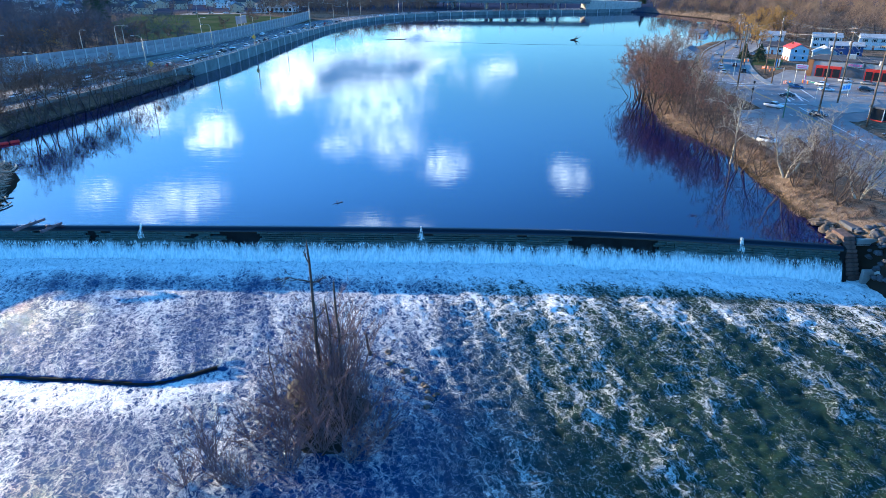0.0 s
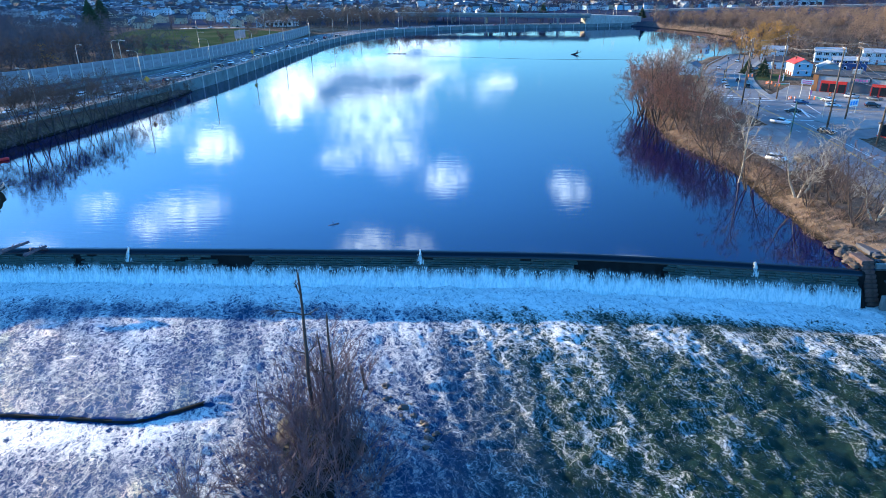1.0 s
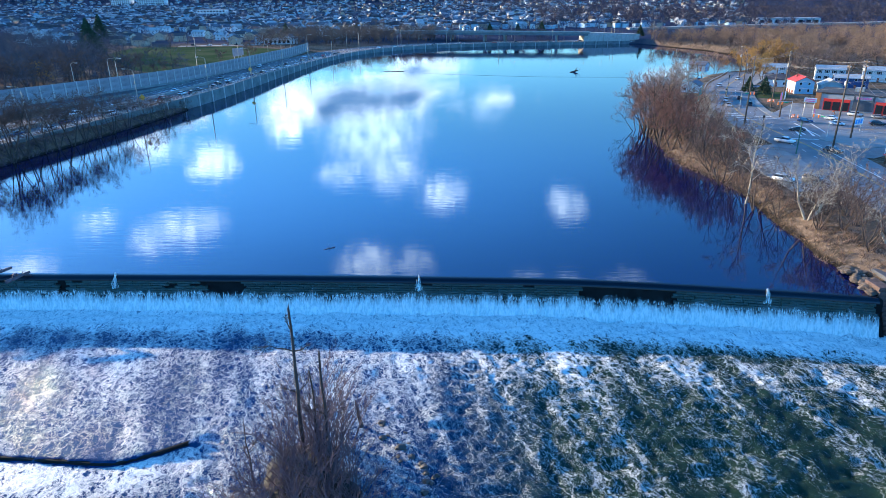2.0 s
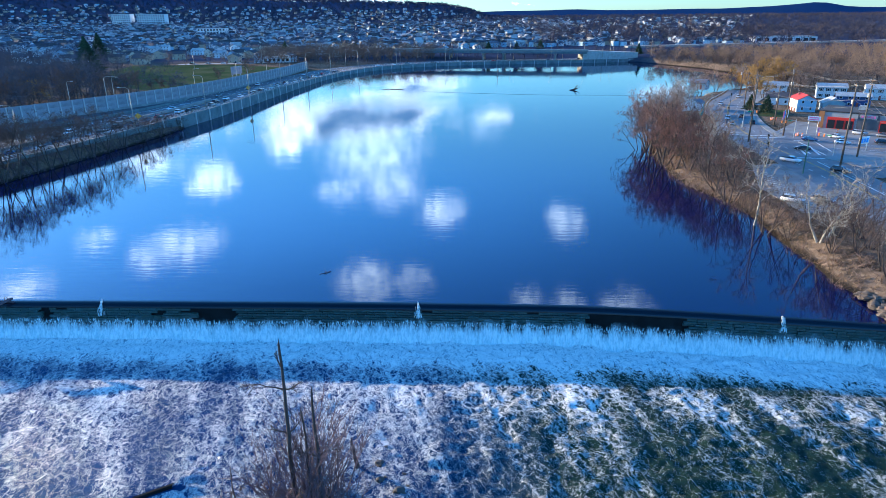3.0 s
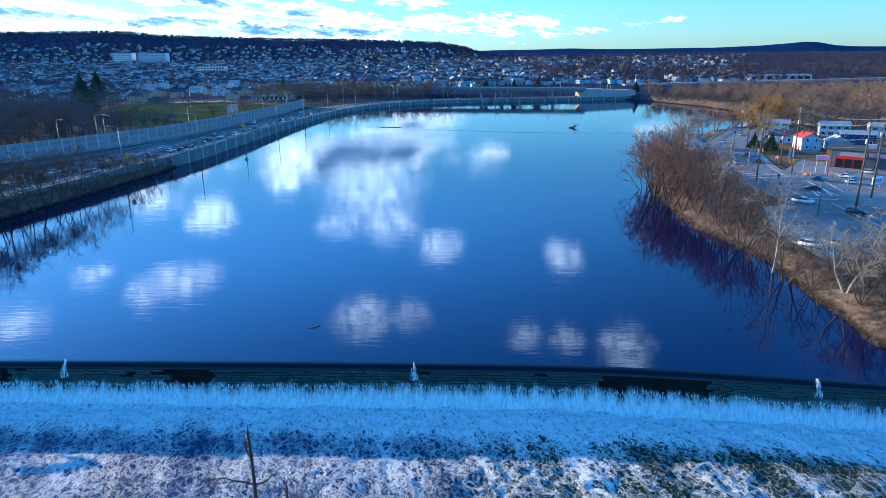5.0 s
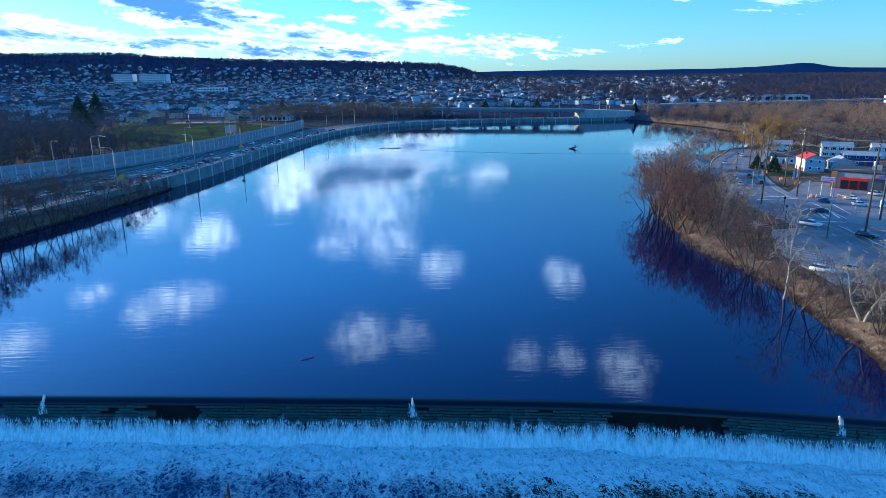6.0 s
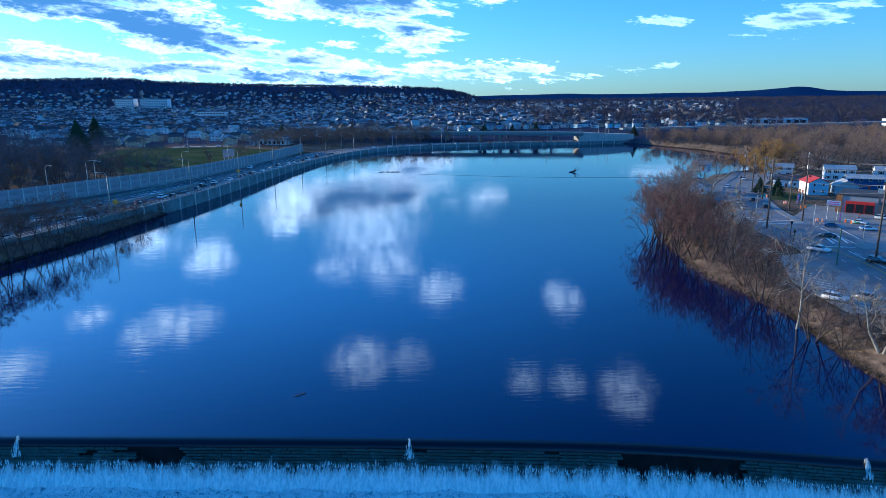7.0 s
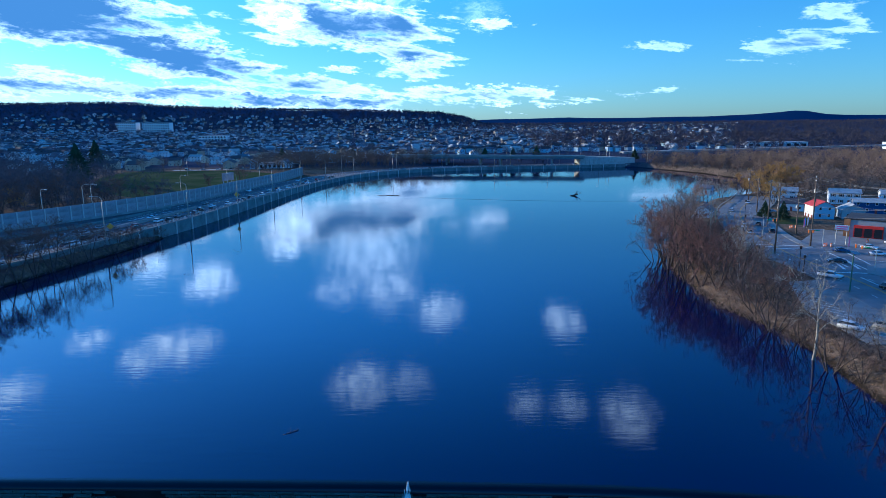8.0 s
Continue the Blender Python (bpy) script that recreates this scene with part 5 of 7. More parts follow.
def island_height(x, y):
    u = ((x + 11.0) * 0.95 + (y + 31) * 0.22) / 4.4
    v = ((y + 31) * 0.97 - (x + 11.0) * 0.22) / 7.6
    q = np.sqrt(u * u + v * v) + 0.40 * fbm(x, y, 0.28, 3, 21)
    return -5.6 + 1.0 * sstep((1.15 - q) / 0.7) + 0.16 * fbm(x, y, 0.9, 3, 22)


ix, iy = np.meshgrid(np.arange(-20, -2.5, 0.4), np.arange(-46, -17, 0.4))
ISLE = structure("island", grid_mesh("island", ix, iy, island_height(ix, iy), MUD), None, "small muddy river island with dead grass")


def iz(x, y):
    return float(island_height(np.array([x]), np.array([y]))[0]) - 0.05


def snag(name, label, x, y, h, r, seed, arms):
    """A dead trunk with its bark gone and a few bare arms."""
    rng = random.Random(seed)
    t = thing(name, label, "dead tree", (x, y, iz(x, y)))
    T, W = Mesh(), Mesh()
    p, pts = Vector((0, 0, -0.3)), []
    for i in range(9):
        pts.append(p.copy())
        p = p + Vector((rng.gauss(-0.03, 0.06), rng.gauss(0, 0.06), (h + 0.3) / 8))
    for i in range(8):
        T.tube(pts[i], pts[i + 1], r * (1 - 0.075 * i), r * (1 - 0.075 * (i + 1)), 7, i == 7)
    T.cone(pts[8], pts[8] + Vector((0.05, 0, 0.5)), r * 0.35, 5)
    for f, a, l in arms:
        q = pts[int(f * 8)]
        grow(rng, T, W, q, Vector((math.cos(a), math.sin(a), 0.35)).normalized(), l, r * 0.36, 1, 4, 1.1, 0.06, 0.5)
    part("trunk", T, BARK, t, "", True)
    if W.v:
        tagged(part("crown", W, BARK, t), kind="stuff")


snag("dead_tree", "tall bare dead tree standing on the island", -11.7, -29.0, 15.0, 0.22, 3, ((0.75, 3.0, 2.7), (0.80, 0.2, 1.4), (0.9, 2.3, 1.0), (0.55, 0.6, 1.6), (0.62, 2.8, 1.3)))
snag("dead_tree", "bare dead tree with a broken top", -9.6, -29.2, 11.2, 0.20, 4, ((0.6, 1.0, 1.6), (0.5, 3.4, 1.5)))
snag("dead_tree", "slender dead tree beside the thicket", -10.6, -28.0, 9.0, 0.16, 5, ((0.6, 2.2, 2.0), (0.7, 5.4, 1.8)))
snag("tree_stump", "broken tree stump at the island's tip", -7.6, -23.4, 3.4, 0.24, 6, ())
snag("dead_tree", "thin leaning bare sapling", -15.8, -31.0, 6.5, 0.09, 8, ((0.5, 2.5, 1.2), (0.7, 0.5, 1.0)))
def fan_shrub(seed, h, spread, stems):
    """Many slender stems from one foot, arching outwards, each with a few side twigs."""
    rng = random.Random(seed)
    t = thing("island_shrub", "leafless shrub of slender purple-brown stems on the island", "shrub", group="shrubs on the island")
    T, W = Mesh(), Mesh()

    def stem(mesh, p, d, l, r, bow, n):
        pts = [p]
        for i in range(n):
            d = (d + Vector((rng.gauss(0, 0.10), rng.gauss(0, 0.10), bow + rng.gauss(0, 0.07)))).normalized()
            pts.append(pts[-1] + d * (l / n))
        for i in range(n - 1):
            mesh.tube(pts[i], pts[i + 1], r * (1 - 0.8 * i / n), r * (1 - 0.8 * (i + 1) / n), 3, False)
        mesh.cone(pts[n - 1], pts[n], r * (1 - 0.8 * (n - 1) / n), 3)
        return pts, d

    for i in range(stems):
        a, tilt = rng.uniform(0, 6.28), spread * rng.random() ** 0.6
        d = Vector((math.cos(a) * tilt, math.sin(a) * tilt, 1)).normalized()
        l = h * rng.uniform(0.45, 1.0)
        pts, e = stem(T, Vector((rng.gauss(0, 0.3), rng.gauss(0, 0.3), -0.1)), d, l, rng.uniform(0.026, 0.046), -0.02, 6)
        for _ in range(9):
            f = rng.randint(2, 5)
            b = rng.uniform(0, 6.28)
            side = (pts[f] - pts[f - 1]).normalized() + Vector((math.cos(b), math.sin(b), 0.3)) * rng.uniform(0.4, 0.8)
            q, _ = stem(W, pts[f], side.normalized(), l * rng.uniform(0.14, 0.36), 0.018, 0.04, 3)
            if rng.random() < 0.5:
                stem(W, q[2], (side + Vector((rng.gauss(0, 0.5), rng.gauss(0, 0.5), 0.2))).normalized(), l * rng.uniform(0.08, 0.18), 0.013, 0.02, 2)
    T.add(W.v, W.f)
    tagged(part("crown", T, STALK, t), kind="stuff")
    return t


fans = [fan_shrub(31, 6.2, 0.70, 26), fan_shrub(32, 5.4, 1.05, 26), fan_shrub(33, 4.2, 1.3, 26)]
spots = [(-11.6, -25.5, 0, 1.25), (-9.0, -26.6, 0, 1.1), (-13.6, -28.0, 1, 1.1), (-10.6, -28.8, 0, 1.3), (-8.0, -30.2, 2, 1.0), (-14.9, -31.4, 2, 0.9), (-12.2, -32.0, 0, 1.0), (-9.4, -33.0, 0, 1.0), (-6.8, -33.4, 1, 0.9),
         (-14.2, -34.6, 1, 1.0), (-11.4, -35.2, 1, 1.1), (-8.2, -36.0, 1, 1.0), (-5.4, -35.8, 2, 1.0), (-13.0, -37.4, 2, 1.2), (-10.2, -38.0, 1, 0.9), (-16.4, -36.2, 2, 0.9), (-7.6, -38.4, 2, 0.9), (-12.6, -39.8, 2, 0.9),
         (-19.2, -39.2, 0, 0.8), (-17.4, -41.2, 1, 0.8), (-20.6, -41.6, 1, 0.7), (-15.6, -41.6, 2, 0.8), (-17.2, -33.0, 2, 0.5)]
rest_of = {}
for i, (x, y, q, s) in enumerate(spots):
    m = Matrix.Translation((x, y, max(iz(x, y), -5.2))) @ Matrix.Rotation(i * 1.9, 4, "Z") @ Matrix.Scale(s * 1.28, 4)
    if q in rest_of:
        copy_thing(fans[q], m)
    else:
        rest_of[q] = m
for q, m in rest_of.items():
    fans[q].matrix_basis = m


def isle_grass():
    rng = random.Random(40)
    m = Mesh()
    for _ in range(34):
        x, y = rng.gauss(-11.3, 3.6), rng.gauss(-31, 6.5)
        z = iz(x, y)
        if z < -5.1:
            continue
        for _ in range(7):
            m.cone((x + rng.gauss(0, 0.15), y + rng.gauss(0, 0.15), z), (x + rng.gauss(0, 0.5), y + rng.gauss(0, 0.5), z + rng.uniform(0.15, 0.75)), 0.03, 3)
    tagged(part("dead_grass", m, DRY_GRASS), "straw-coloured dead grass tufts on the island", "grass", kind="stuff")


isle_grass()


def rock_mesh(seed, r, mat):
    rng = random.Random(seed)
    bm = bmesh.new()
    bmesh.ops.create_icosphere(bm, subdivisions=2, radius=r)
    o = Vector((rng.uniform(0, 90), rng.uniform(0, 90), 0))
    for v in bm.verts:
        v.co *= 1 + 0.6 * noise.noise(v.co * (1.1 / r) + o)
        v.co.z *= 0.62
    me = bpy.data.meshes.new("rock")
    bm.to_mesh(me)
    bm.free()
    me.materials.append(mat)
    return me


rocks = [rock_mesh(i, 0.5, ROCK) for i in range(6)]
for i in range(20):
    a = rnd.random()
    o = part("river_rock", rocks[i % 6], None)
    x, y = -6.0 + 5.5 * a + rnd.gauss(0, 0.5), -22.0 - 9.5 * a + rnd.gauss(0, 1.2)
    o.location, o.rotation_euler, s = (x, y, -4.75 - 0.25 * a), (rnd.uniform(-0.3, 0.3), 0, rnd.uniform(0, 6)), rnd.uniform(0.4, 1.0)
    o.scale = (s, s, s)
    tagged(o, "wet brown rock standing out of the rapids", "rock", "rocks in the rapids")
for i in range(44):
    x, y = rnd.uniform(50.2, 57), rnd.uniform(-20, -13.2)
    o = part("bank_rock", rocks[i % 6], None)
    z = max(gz(x, y), -5.0) if x > 53 else -4.8
    o.location, o.rotation_euler, s = (x, y, z), (rnd.uniform(-0.4, 0.4), 0, rnd.uniform(0, 6)), rnd.uniform(0.45, 0.95)
    o.scale = (s, s, s)
    tagged(o, "brown boulder on the bank below the dam", "rock", "boulders below the dam")


# ---- drift on the crest and in the pool ----
def drift_log(label, a, b, r, seed):
    rng = random.Random(seed)
    a, b = Vector(a), Vector(b)
    t = thing("drift_log", label, "log", a)
    m = Mesh()
    pts = [(b - a) * f + Vector((rng.gauss(0, 0.04), rng.gauss(0, 0.04), rng.gauss(0, 0.03))) for f in (0, 0.25, 0.5, 0.75, 1)]
    for i in range(4):
        m.tube(pts[i], pts[i + 1], r * (1 - 0.1 * i), r * (1 - 0.1 * (i + 1)), 8)
    part("stem", m, STALK, t, "", True)
    k = Mesh()
    for _ in range(4):
        q = pts[rng.randint(1, 3)]
        k.cone(q, q + Vector((rng.uniform(-0.6, 0.6), rng.uniform(-0.6, 0.6), rng.uniform(0.2, 0.7))), r * 0.4, 5)
    part("stubs", k, STALK, t)


drift_log("dark wet log stranded across the crest", (-58.4, -0.5, 0.1), (-55.3, 2.2, 0.85), 0.28, 1)
drift_log("dark log caught on the crest", (-54.6, -0.6, 0.0), (-52.7, 1.6, 0.45), 0.26, 2)
drift_log("tangled dark driftwood on the crest", (-54.9, 1.4, 0.1), (-52.4, 1.2, 0.2), 0.18, 3)
drift_log("thin stick drifting on the pool", (-16.6, 9.6, -0.02), (-15.2, 10.6, 0.05), 0.07, 4)
drift_log("short stick lying on the white water", (-32.4, -30.9, -4.75), (-30.8, -31.0, -4.7), 0.09, 5)


def river_snag():
    t = thing("river_snag", "dark dead tree snag sticking out of the river", "dead tree", (60.6, 231, 0))
    T, W = Mesh(), Mesh()
    rng = random.Random(12)
    T.tube((-2.0, 0, -0.2), (1.2, 0.3, 0.7), 0.45, 0.3, 7)
    for i in range(6):
        grow(rng, T, W, Vector((rng.uniform(-1, 1), 0, 0.4)), Vector((rng.uniform(0, 1.2), rng.uniform(-0.5, 0.5), rng.uniform(0.2, 0.8))).normalized(), rng.uniform(1.2, 2.6), 0.10, 1, 2, 0.7, 0.0)
    part("trunk", T, BARK, t)
    part("branches", W, BARK, t)
    b = thing("gravel_bar", "low bar with driftwood in the river", "gravel bar", (-24, 240, 0))
    m = Mesh()
    for _ in range(16):
        x = rng.uniform(-5, 6)
        m.tube((x, rng.gauss(0, 0.8), 0.0), (x + rng.uniform(0.6, 2.2), rng.gauss(0, 0.8), rng.uniform(0.05, 0.3)), 0.09, 0.05, 6)
    m.tube((-6, 0, -0.12), (5, 0.4, -0.05), 0.14, 0.14, 8)
    part("driftwood", m, BARK, b)
    # floating boom line
    f = thing("float_line", "thin dark floating boom across the river", "boom")
    ln = curve([(-9, 230), (20, 220), (45, 213), (71, 210), (100, 207)], 3.0)
    part("boom", Mesh().path([(p[0], p[1], 0.0) for p in ln], 0.05, 5), BLACK, f)


river_snag()


def spit_spots(n, seed, edge):
    """Places on the low spit, with the height of its ground."""
    r = np.random.RandomState(seed)
    f = r.rand(n)
    x, y = -63.8 - 14.5 * f - r.rand(n) * 7.5, 5.5 + 28 * f - r.rand(n) * 3.5
    ok = shore_distance(x, y) > edge
    return np.stack([x[ok], y[ok], ground_height(x[ok], y[ok])], 1)


def drift_spit():
    """Flood wrack heaped on the low spit: bleached sticks and logs, lying every way."""
    rng = random.Random(61)
    for x, y, g in spit_spots(56, 61, 0.6):
        l, r = rng.uniform(1.5, 5.5), rng.uniform(0.05, 0.16)
        a = rng.uniform(0, 3.14)
        d = Vector((math.cos(a), math.sin(a), rng.uniform(-0.06, 0.10))) * l / 2
        c = Vector((x, y, g + r + rng.uniform(0, 0.2)))
        bend = rng.uniform(-0.12, 0.12) * l
        pts = [c - d + d * 2 * q / 5 + Vector((-d.y, d.x, 0)).normalized() * bend * math.sin(3.14 * q / 5) for q in range(6)]
        tagged(part("drift_log", Mesh().path(pts, r, 6), DRIFTWOOD, None, "", True), "bleached grey driftwood log on the flood wrack", "driftwood", "driftwood on the spit")
    m = Mesh()
    for x, y, g in spit_spots(4200, 62, 0.1):
        a, l = rng.uniform(0, 6.28), rng.uniform(0.3, 1.3)
        m.cone((x, y, g + rng.uniform(0, 0.12)), (x + math.cos(a) * l, y + math.sin(a) * l, g + rng.uniform(0.0, 0.5)), rng.uniform(0.02, 0.06), 3)
    tagged(part("flood_wrack", m, DRIFTWOOD), "pale tangled sticks washed up on the spit", "driftwood", kind="stuff")


DRIFTWOOD = material("driftwood", (0.34, 0.29, 0.23), 0.9, var=0.45, scale=1.2, fine=8.0, bump=0.4)
drift_spit()


def red_float():
    t = thing("float_boom", "bright red float lying at the water's edge", "float", (-92.0, 43.2, 0.12), 0.75)
    for i in range(4):
        part("float", Mesh().lathe([(0.12, -0.9), (0.32, -0.75), (0.34, 0.75), (0.12, 0.9)], 10).data("float", FLOAT_RED), None, t).matrix_basis = Matrix.Translation((2.0 * i, 0.15 * i * i * 0.3, 0.1)) @ Matrix.Rotation(radians(90), 4, "Y")


FLOAT_RED = glossy("float_red", (0.60, 0.02, 0.015), 0.4)
red_float()


# ---- lamps, poles and wires ----
def street_lamp(h=11.0, arm=2.6):
    """Tall highway lamp; the arm reaches along its own +x."""
    t = thing("street_lamp", "tall grey steel highway lamp with a curved arm", "street lamp", group="highway lamps")
    part("pole", Mesh().tube((0, 0, 0), (0, 0, h - 0.9), 0.16, 0.09, 8), LAMP_POLE, t, "", True)
    m = Mesh()
    pts = [(arm * (1 - math.cos(a)) * 0.55 if a < 1.2 else arm * (0.30 + 0.7 * (a - 1.2) / 0.37), 0, h - 0.9 + 0.9 * math.sin(a)) for a in (0, 0.3, 0.6, 0.9, 1.2, 1.57)]
    m.path(pts, 0.06, 6)
    part("arm", m, LAMP_POLE, t)
    part("lamp_head", Mesh().bevelled((arm + 0.30, 0, h - 0.03), (0.95, 0.36, 0.20), 0.06), STEEL, t)
    part("base_plate", Mesh().lathe([(0.32, -0.4), (0.32, 0.25), (0.2, 0.4)], 10), CONCRETE, t)
    return t


LAMP_POLE = material("lamp_pole", (0.42, 0.38, 0.30), 0.55, metal=0.3, var=0.2, scale=1.0)
lamp = street_lamp()
hs = np.concatenate([[0], np.cumsum(np.linalg.norm(np.diff(HIGHWAY, axis=0), axis=1))])


def on_highway(s, d):
    """Place and heading on the highway, s metres along it and d metres from the river wall."""
    t = np.gradient(HIGHWAY, axis=0)
    off = sideways(HIGHWAY, d)
    x, y = np.interp(s, hs, off[:, 0]), np.interp(s, hs, off[:, 1])
    a = math.atan2(np.interp(s, hs, t[:, 1]), np.interp(s, hs, t[:, 0]))
    return x, y, a


s110 = float(np.interp(110, HIGHWAY[:60, 1], hs[:60]))
spots = []
for i in range(-1, 13):
    x, y, a = on_highway(s110 + 38.5 * i, 0.3)
    spots.append((x, y, a + math.pi / 2, deck(y) + 0.34))
for i in range(5, 12):
    x, y, a = on_highway(s110 + 38.5 * i + 16, 22.6)
    spots.append((x, y, a - math.pi / 2, deck(y)))
bx = sideways(BARRIER, 0.8)
for i in (21, 25, 35, 45, 55, 65):
    if i < len(bx):
        spots.append((bx[i][0], bx[i][1], -0.5, deck(bx[i][1]) - 0.2))
spots += [(-137, 122, 0.2, 3.1), (-113.5, 150.5, 0.6, 3.4), (-62, 432, 0, 4), (-20, 449, 0, 4.2), (16, 446, 0, 4.2), (52, 440, 0, 4), (106, 428, 2, 4), (128, 430, 2, 4), (160, 440, 3, 4), (-120, 372, 1, 3.4), (-150, 330, 1, 3.4)]
for x, y, a, z in spots[1:]:
    copy_thing(lamp, pose(x, y, z, 0, 0, math.degrees(a)))
lamp.matrix_basis = pose(*spots[0][:2], spots[0][3], 0, 0, math.degrees(spots[0][2]))


def utility_pole(x, y, top, turn, arms):
    t = thing("utility_pole", "tall brown wooden utility pole with wires", "utility pole", (x, y, LAND - 0.1), turn, "utility poles")
    h = top - LAND + 0.1
    part("pole", Mesh().tube((0, 0, 0), (0, 0, h), 0.21, 0.14, 9), WOOD_POLE, t, "", True)
    for i in range(arms):
        c = part("crossarm", Mesh().bevelled((0, 0.16, h - 0.5 - 0.9 * i), (2.4, 0.12, 0.14), 0.02), WOOD_POLE, t)
        for q in (-1.05, -0.45, 0.45, 1.05):
            part("insulator", Mesh().lathe([(0.05, 0), (0.07, 0.08), (0.04, 0.16)], 7, (q, 0.16, h - 0.43 - 0.9 * i)), STEEL, c)
    part("transformer", Mesh().lathe([(0.20, 0), (0.28, 0.08), (0.28, 0.8), (0.2, 0.92)], 10, (0.45, 0, h - 4.2)), STEEL, t)
    return t


POLES = [(106, 158, 13.5), (97.5, 134, 15.0), (77.1, 90.6, 18.3), (89.8, 98.4, 19.2), (81.6, 59.0, 19.5), (92.5, 71.0, 19.3), (85.5, 47.9, 18.0), (96, 116, 13), (118, 189, 14)]
for i, (x, y, top) in enumerate(POLES):
    utility_pole(x, y, top, 0.5 + 0.2 * i, 2 if i in (3, 5) else 1)


def wire(a, b, sag, group="overhead wires"):
    a, b = Vector(a), Vector(b)
    t = thing("overhead_wire", "thin overhead wire sagging between wooden poles", "wire", group=group)
    pts = [a.lerp(b, f) - Vector((0, 0, 4 * sag * f * (1 - f))) for f in np.linspace(0, 1, 13)]
    part("cable", Mesh().path(pts, 0.022, 4), WIRE, t)


WIRE = material("wire", (0.14, 0.14, 0.15), 0.5, var=0.1)
runs = [(0, 1), (1, 3), (3, 5), (2, 4), (5, 6), (1, 2), (8, 0), (4, 6)]
for i, j in runs:
    p, q = POLES[i], POLES[j]
    for dz, dx in ((0.5, 0.9), (0.5, -0.9), (3.2, 0.0), (4.6, 0.2)):
        wire((p[0] + dx, p[1], p[2] - dz), (q[0] + dx, q[1], q[2] - dz), 0.9 + 0.3 * dz / 3)
for k, (ex, ey) in enumerate(((150, 70), (165, 84), (150, 92))):
    for dz in (0.6, 2.0, 4.0):
        wire((POLES[5 - k % 2 * 2][0], POLES[5 - k % 2 * 2][1], POLES[5 - k % 2 * 2][2] - dz), (ex, ey, 17 - dz), 1.4)


def short_pole(x, y, h, kind):
    if kind == "solar":
        t = thing("solar_light", "green street light pole with a solar panel", "street light", (x, y, LAND + 0.02), 0.4, "solar street lights")
        part("pole", Mesh().tube((0, 0, 0), (0, 0, h), 0.13, 0.10, 8), GREEN_STEEL, t)
        o = part("solar_panel", Mesh().bevelled((0, 0, 0), (1.9, 1.0, 0.06), 0.01), GLASS_DARK, t)
        o.location, o.rotation_euler = (0.3, 0, h + 0.1), (0.5, 0.15, 0)
    else:
        t = thing("bollard_light", "dark slim lamp post beside the parking lot", "lamp post", (x, y, LAND + 0.02), 0.4, "slim lamp posts")
        part("pole", Mesh().tube((0, 0, 0), (0, 0, h), 0.07, 0.06, 7), BLACK, t)
        part("lamp_head", Mesh().lathe([(0.08, 0), (0.22, 0.1), (0.24, 0.5), (0.1, 0.62)], 9, (0, 0, h)), BLACK, t)


GREEN_STEEL = material("green_steel", (0.06, 0.14, 0.10), 0.5, metal=0.2, var=0.2)
short_pole(72.6, 56.2, 7.0, "solar")
short_pole(71.2, 20.0, 7.0, "solar")
short_pole(69.5, 65.5, 4.2, "slim")
short_pole(73.8, 74.5, 4.2, "slim")
short_pole(73.5, 12.0, 4.0, "slim")
short_pole(83.0, 118, 4.5, "slim")
short_pole(88.6, 130, 7.0, "slim")


# ---- vehicles ----
TRUE_SIZE = Matrix.Scale(1 / UNIT, 4)


def loft(profile, half, tuck):
    """A closed side outline (y along the car, z up) swept across the width, drawn in towards the top."""
    m = Mesh()
    n = len(profile)
    zs = [p[1] for p in profile]
    lo, hi = min(zs), max(zs)
    vs = []
    for s, k in ((-1, 1.0), (-0.93, 1.0), (0.93, 1.0), (1, 1.0)):
        for y, z in profile:
            w = half * (1 - tuck * max(0, (z - lo) / (hi - lo)) ** 1.4)
            edge = abs(s) == 1
            vs.append((s * w, y * (0.985 if edge else 1.0), lo + (z - lo) * (0.96 if edge else 1.0)))
    fs = []
    for r in range(3):
        fs += [(r * n + i, r * n + (i + 1) % n, (r + 1) * n + (i + 1) % n, (r + 1) * n + i) for i in range(n)]
    fs += [tuple(range(n - 1, -1, -1)), tuple(range(3 * n, 4 * n))]
    return m.add(vs, fs)


SHAPES = {
    "sedan": (4.7, [(-2.3, 0.30), (2.25, 0.30), (2.35, 0.55), (2.25, 0.78), (1.2, 0.92), (-1.5, 0.96), (-2.3, 0.92), (-2.36, 0.6)],
              [(1.15, 0.90), (0.35, 1.36), (-0.95, 1.38), (-1.75, 0.94)], [(0.40, 1.34), (0.25, 1.44), (-0.85, 1.45), (-1.02, 1.36)]),
    "suv": (4.7, [(-2.3, 0.38), (2.25, 0.38), (2.34, 0.7), (2.2, 0.98), (1.15, 1.08), (-2.2, 1.10), (-2.34, 0.7)],
            [(1.15, 1.06), (0.45, 1.58), (-1.75, 1.62), (-2.22, 1.08)], [(0.48, 1.56), (0.30, 1.68), (-1.7, 1.70), (-1.85, 1.58)]),
    "pickup": (5.6, [(-2.75, 0.45), (2.7, 0.45), (2.8, 0.8), (2.65, 1.08), (1.4, 1.18), (-2.7, 1.16), (-2.8, 0.8)],
               [(1.35, 1.16), (0.75, 1.72), (-0.55, 1.74), (-0.85, 1.16)], [(0.78, 1.70), (0.6, 1.84), (-0.5, 1.85), (-0.62, 1.72)]),
}
PAINTS = {"white": (0.72, 0.73, 0.74), "black": (0.012, 0.012, 0.014), "grey": (0.16, 0.165, 0.17), "silver": (0.45, 0.46, 0.47), "red": (0.38, 0.02, 0.02), "blue": (0.03, 0.06, 0.16)}
paint_mats = {n: glossy(n + "_car_paint", c, 0.22, 0.0, 0.6) for n, c in PAINTS.items()}
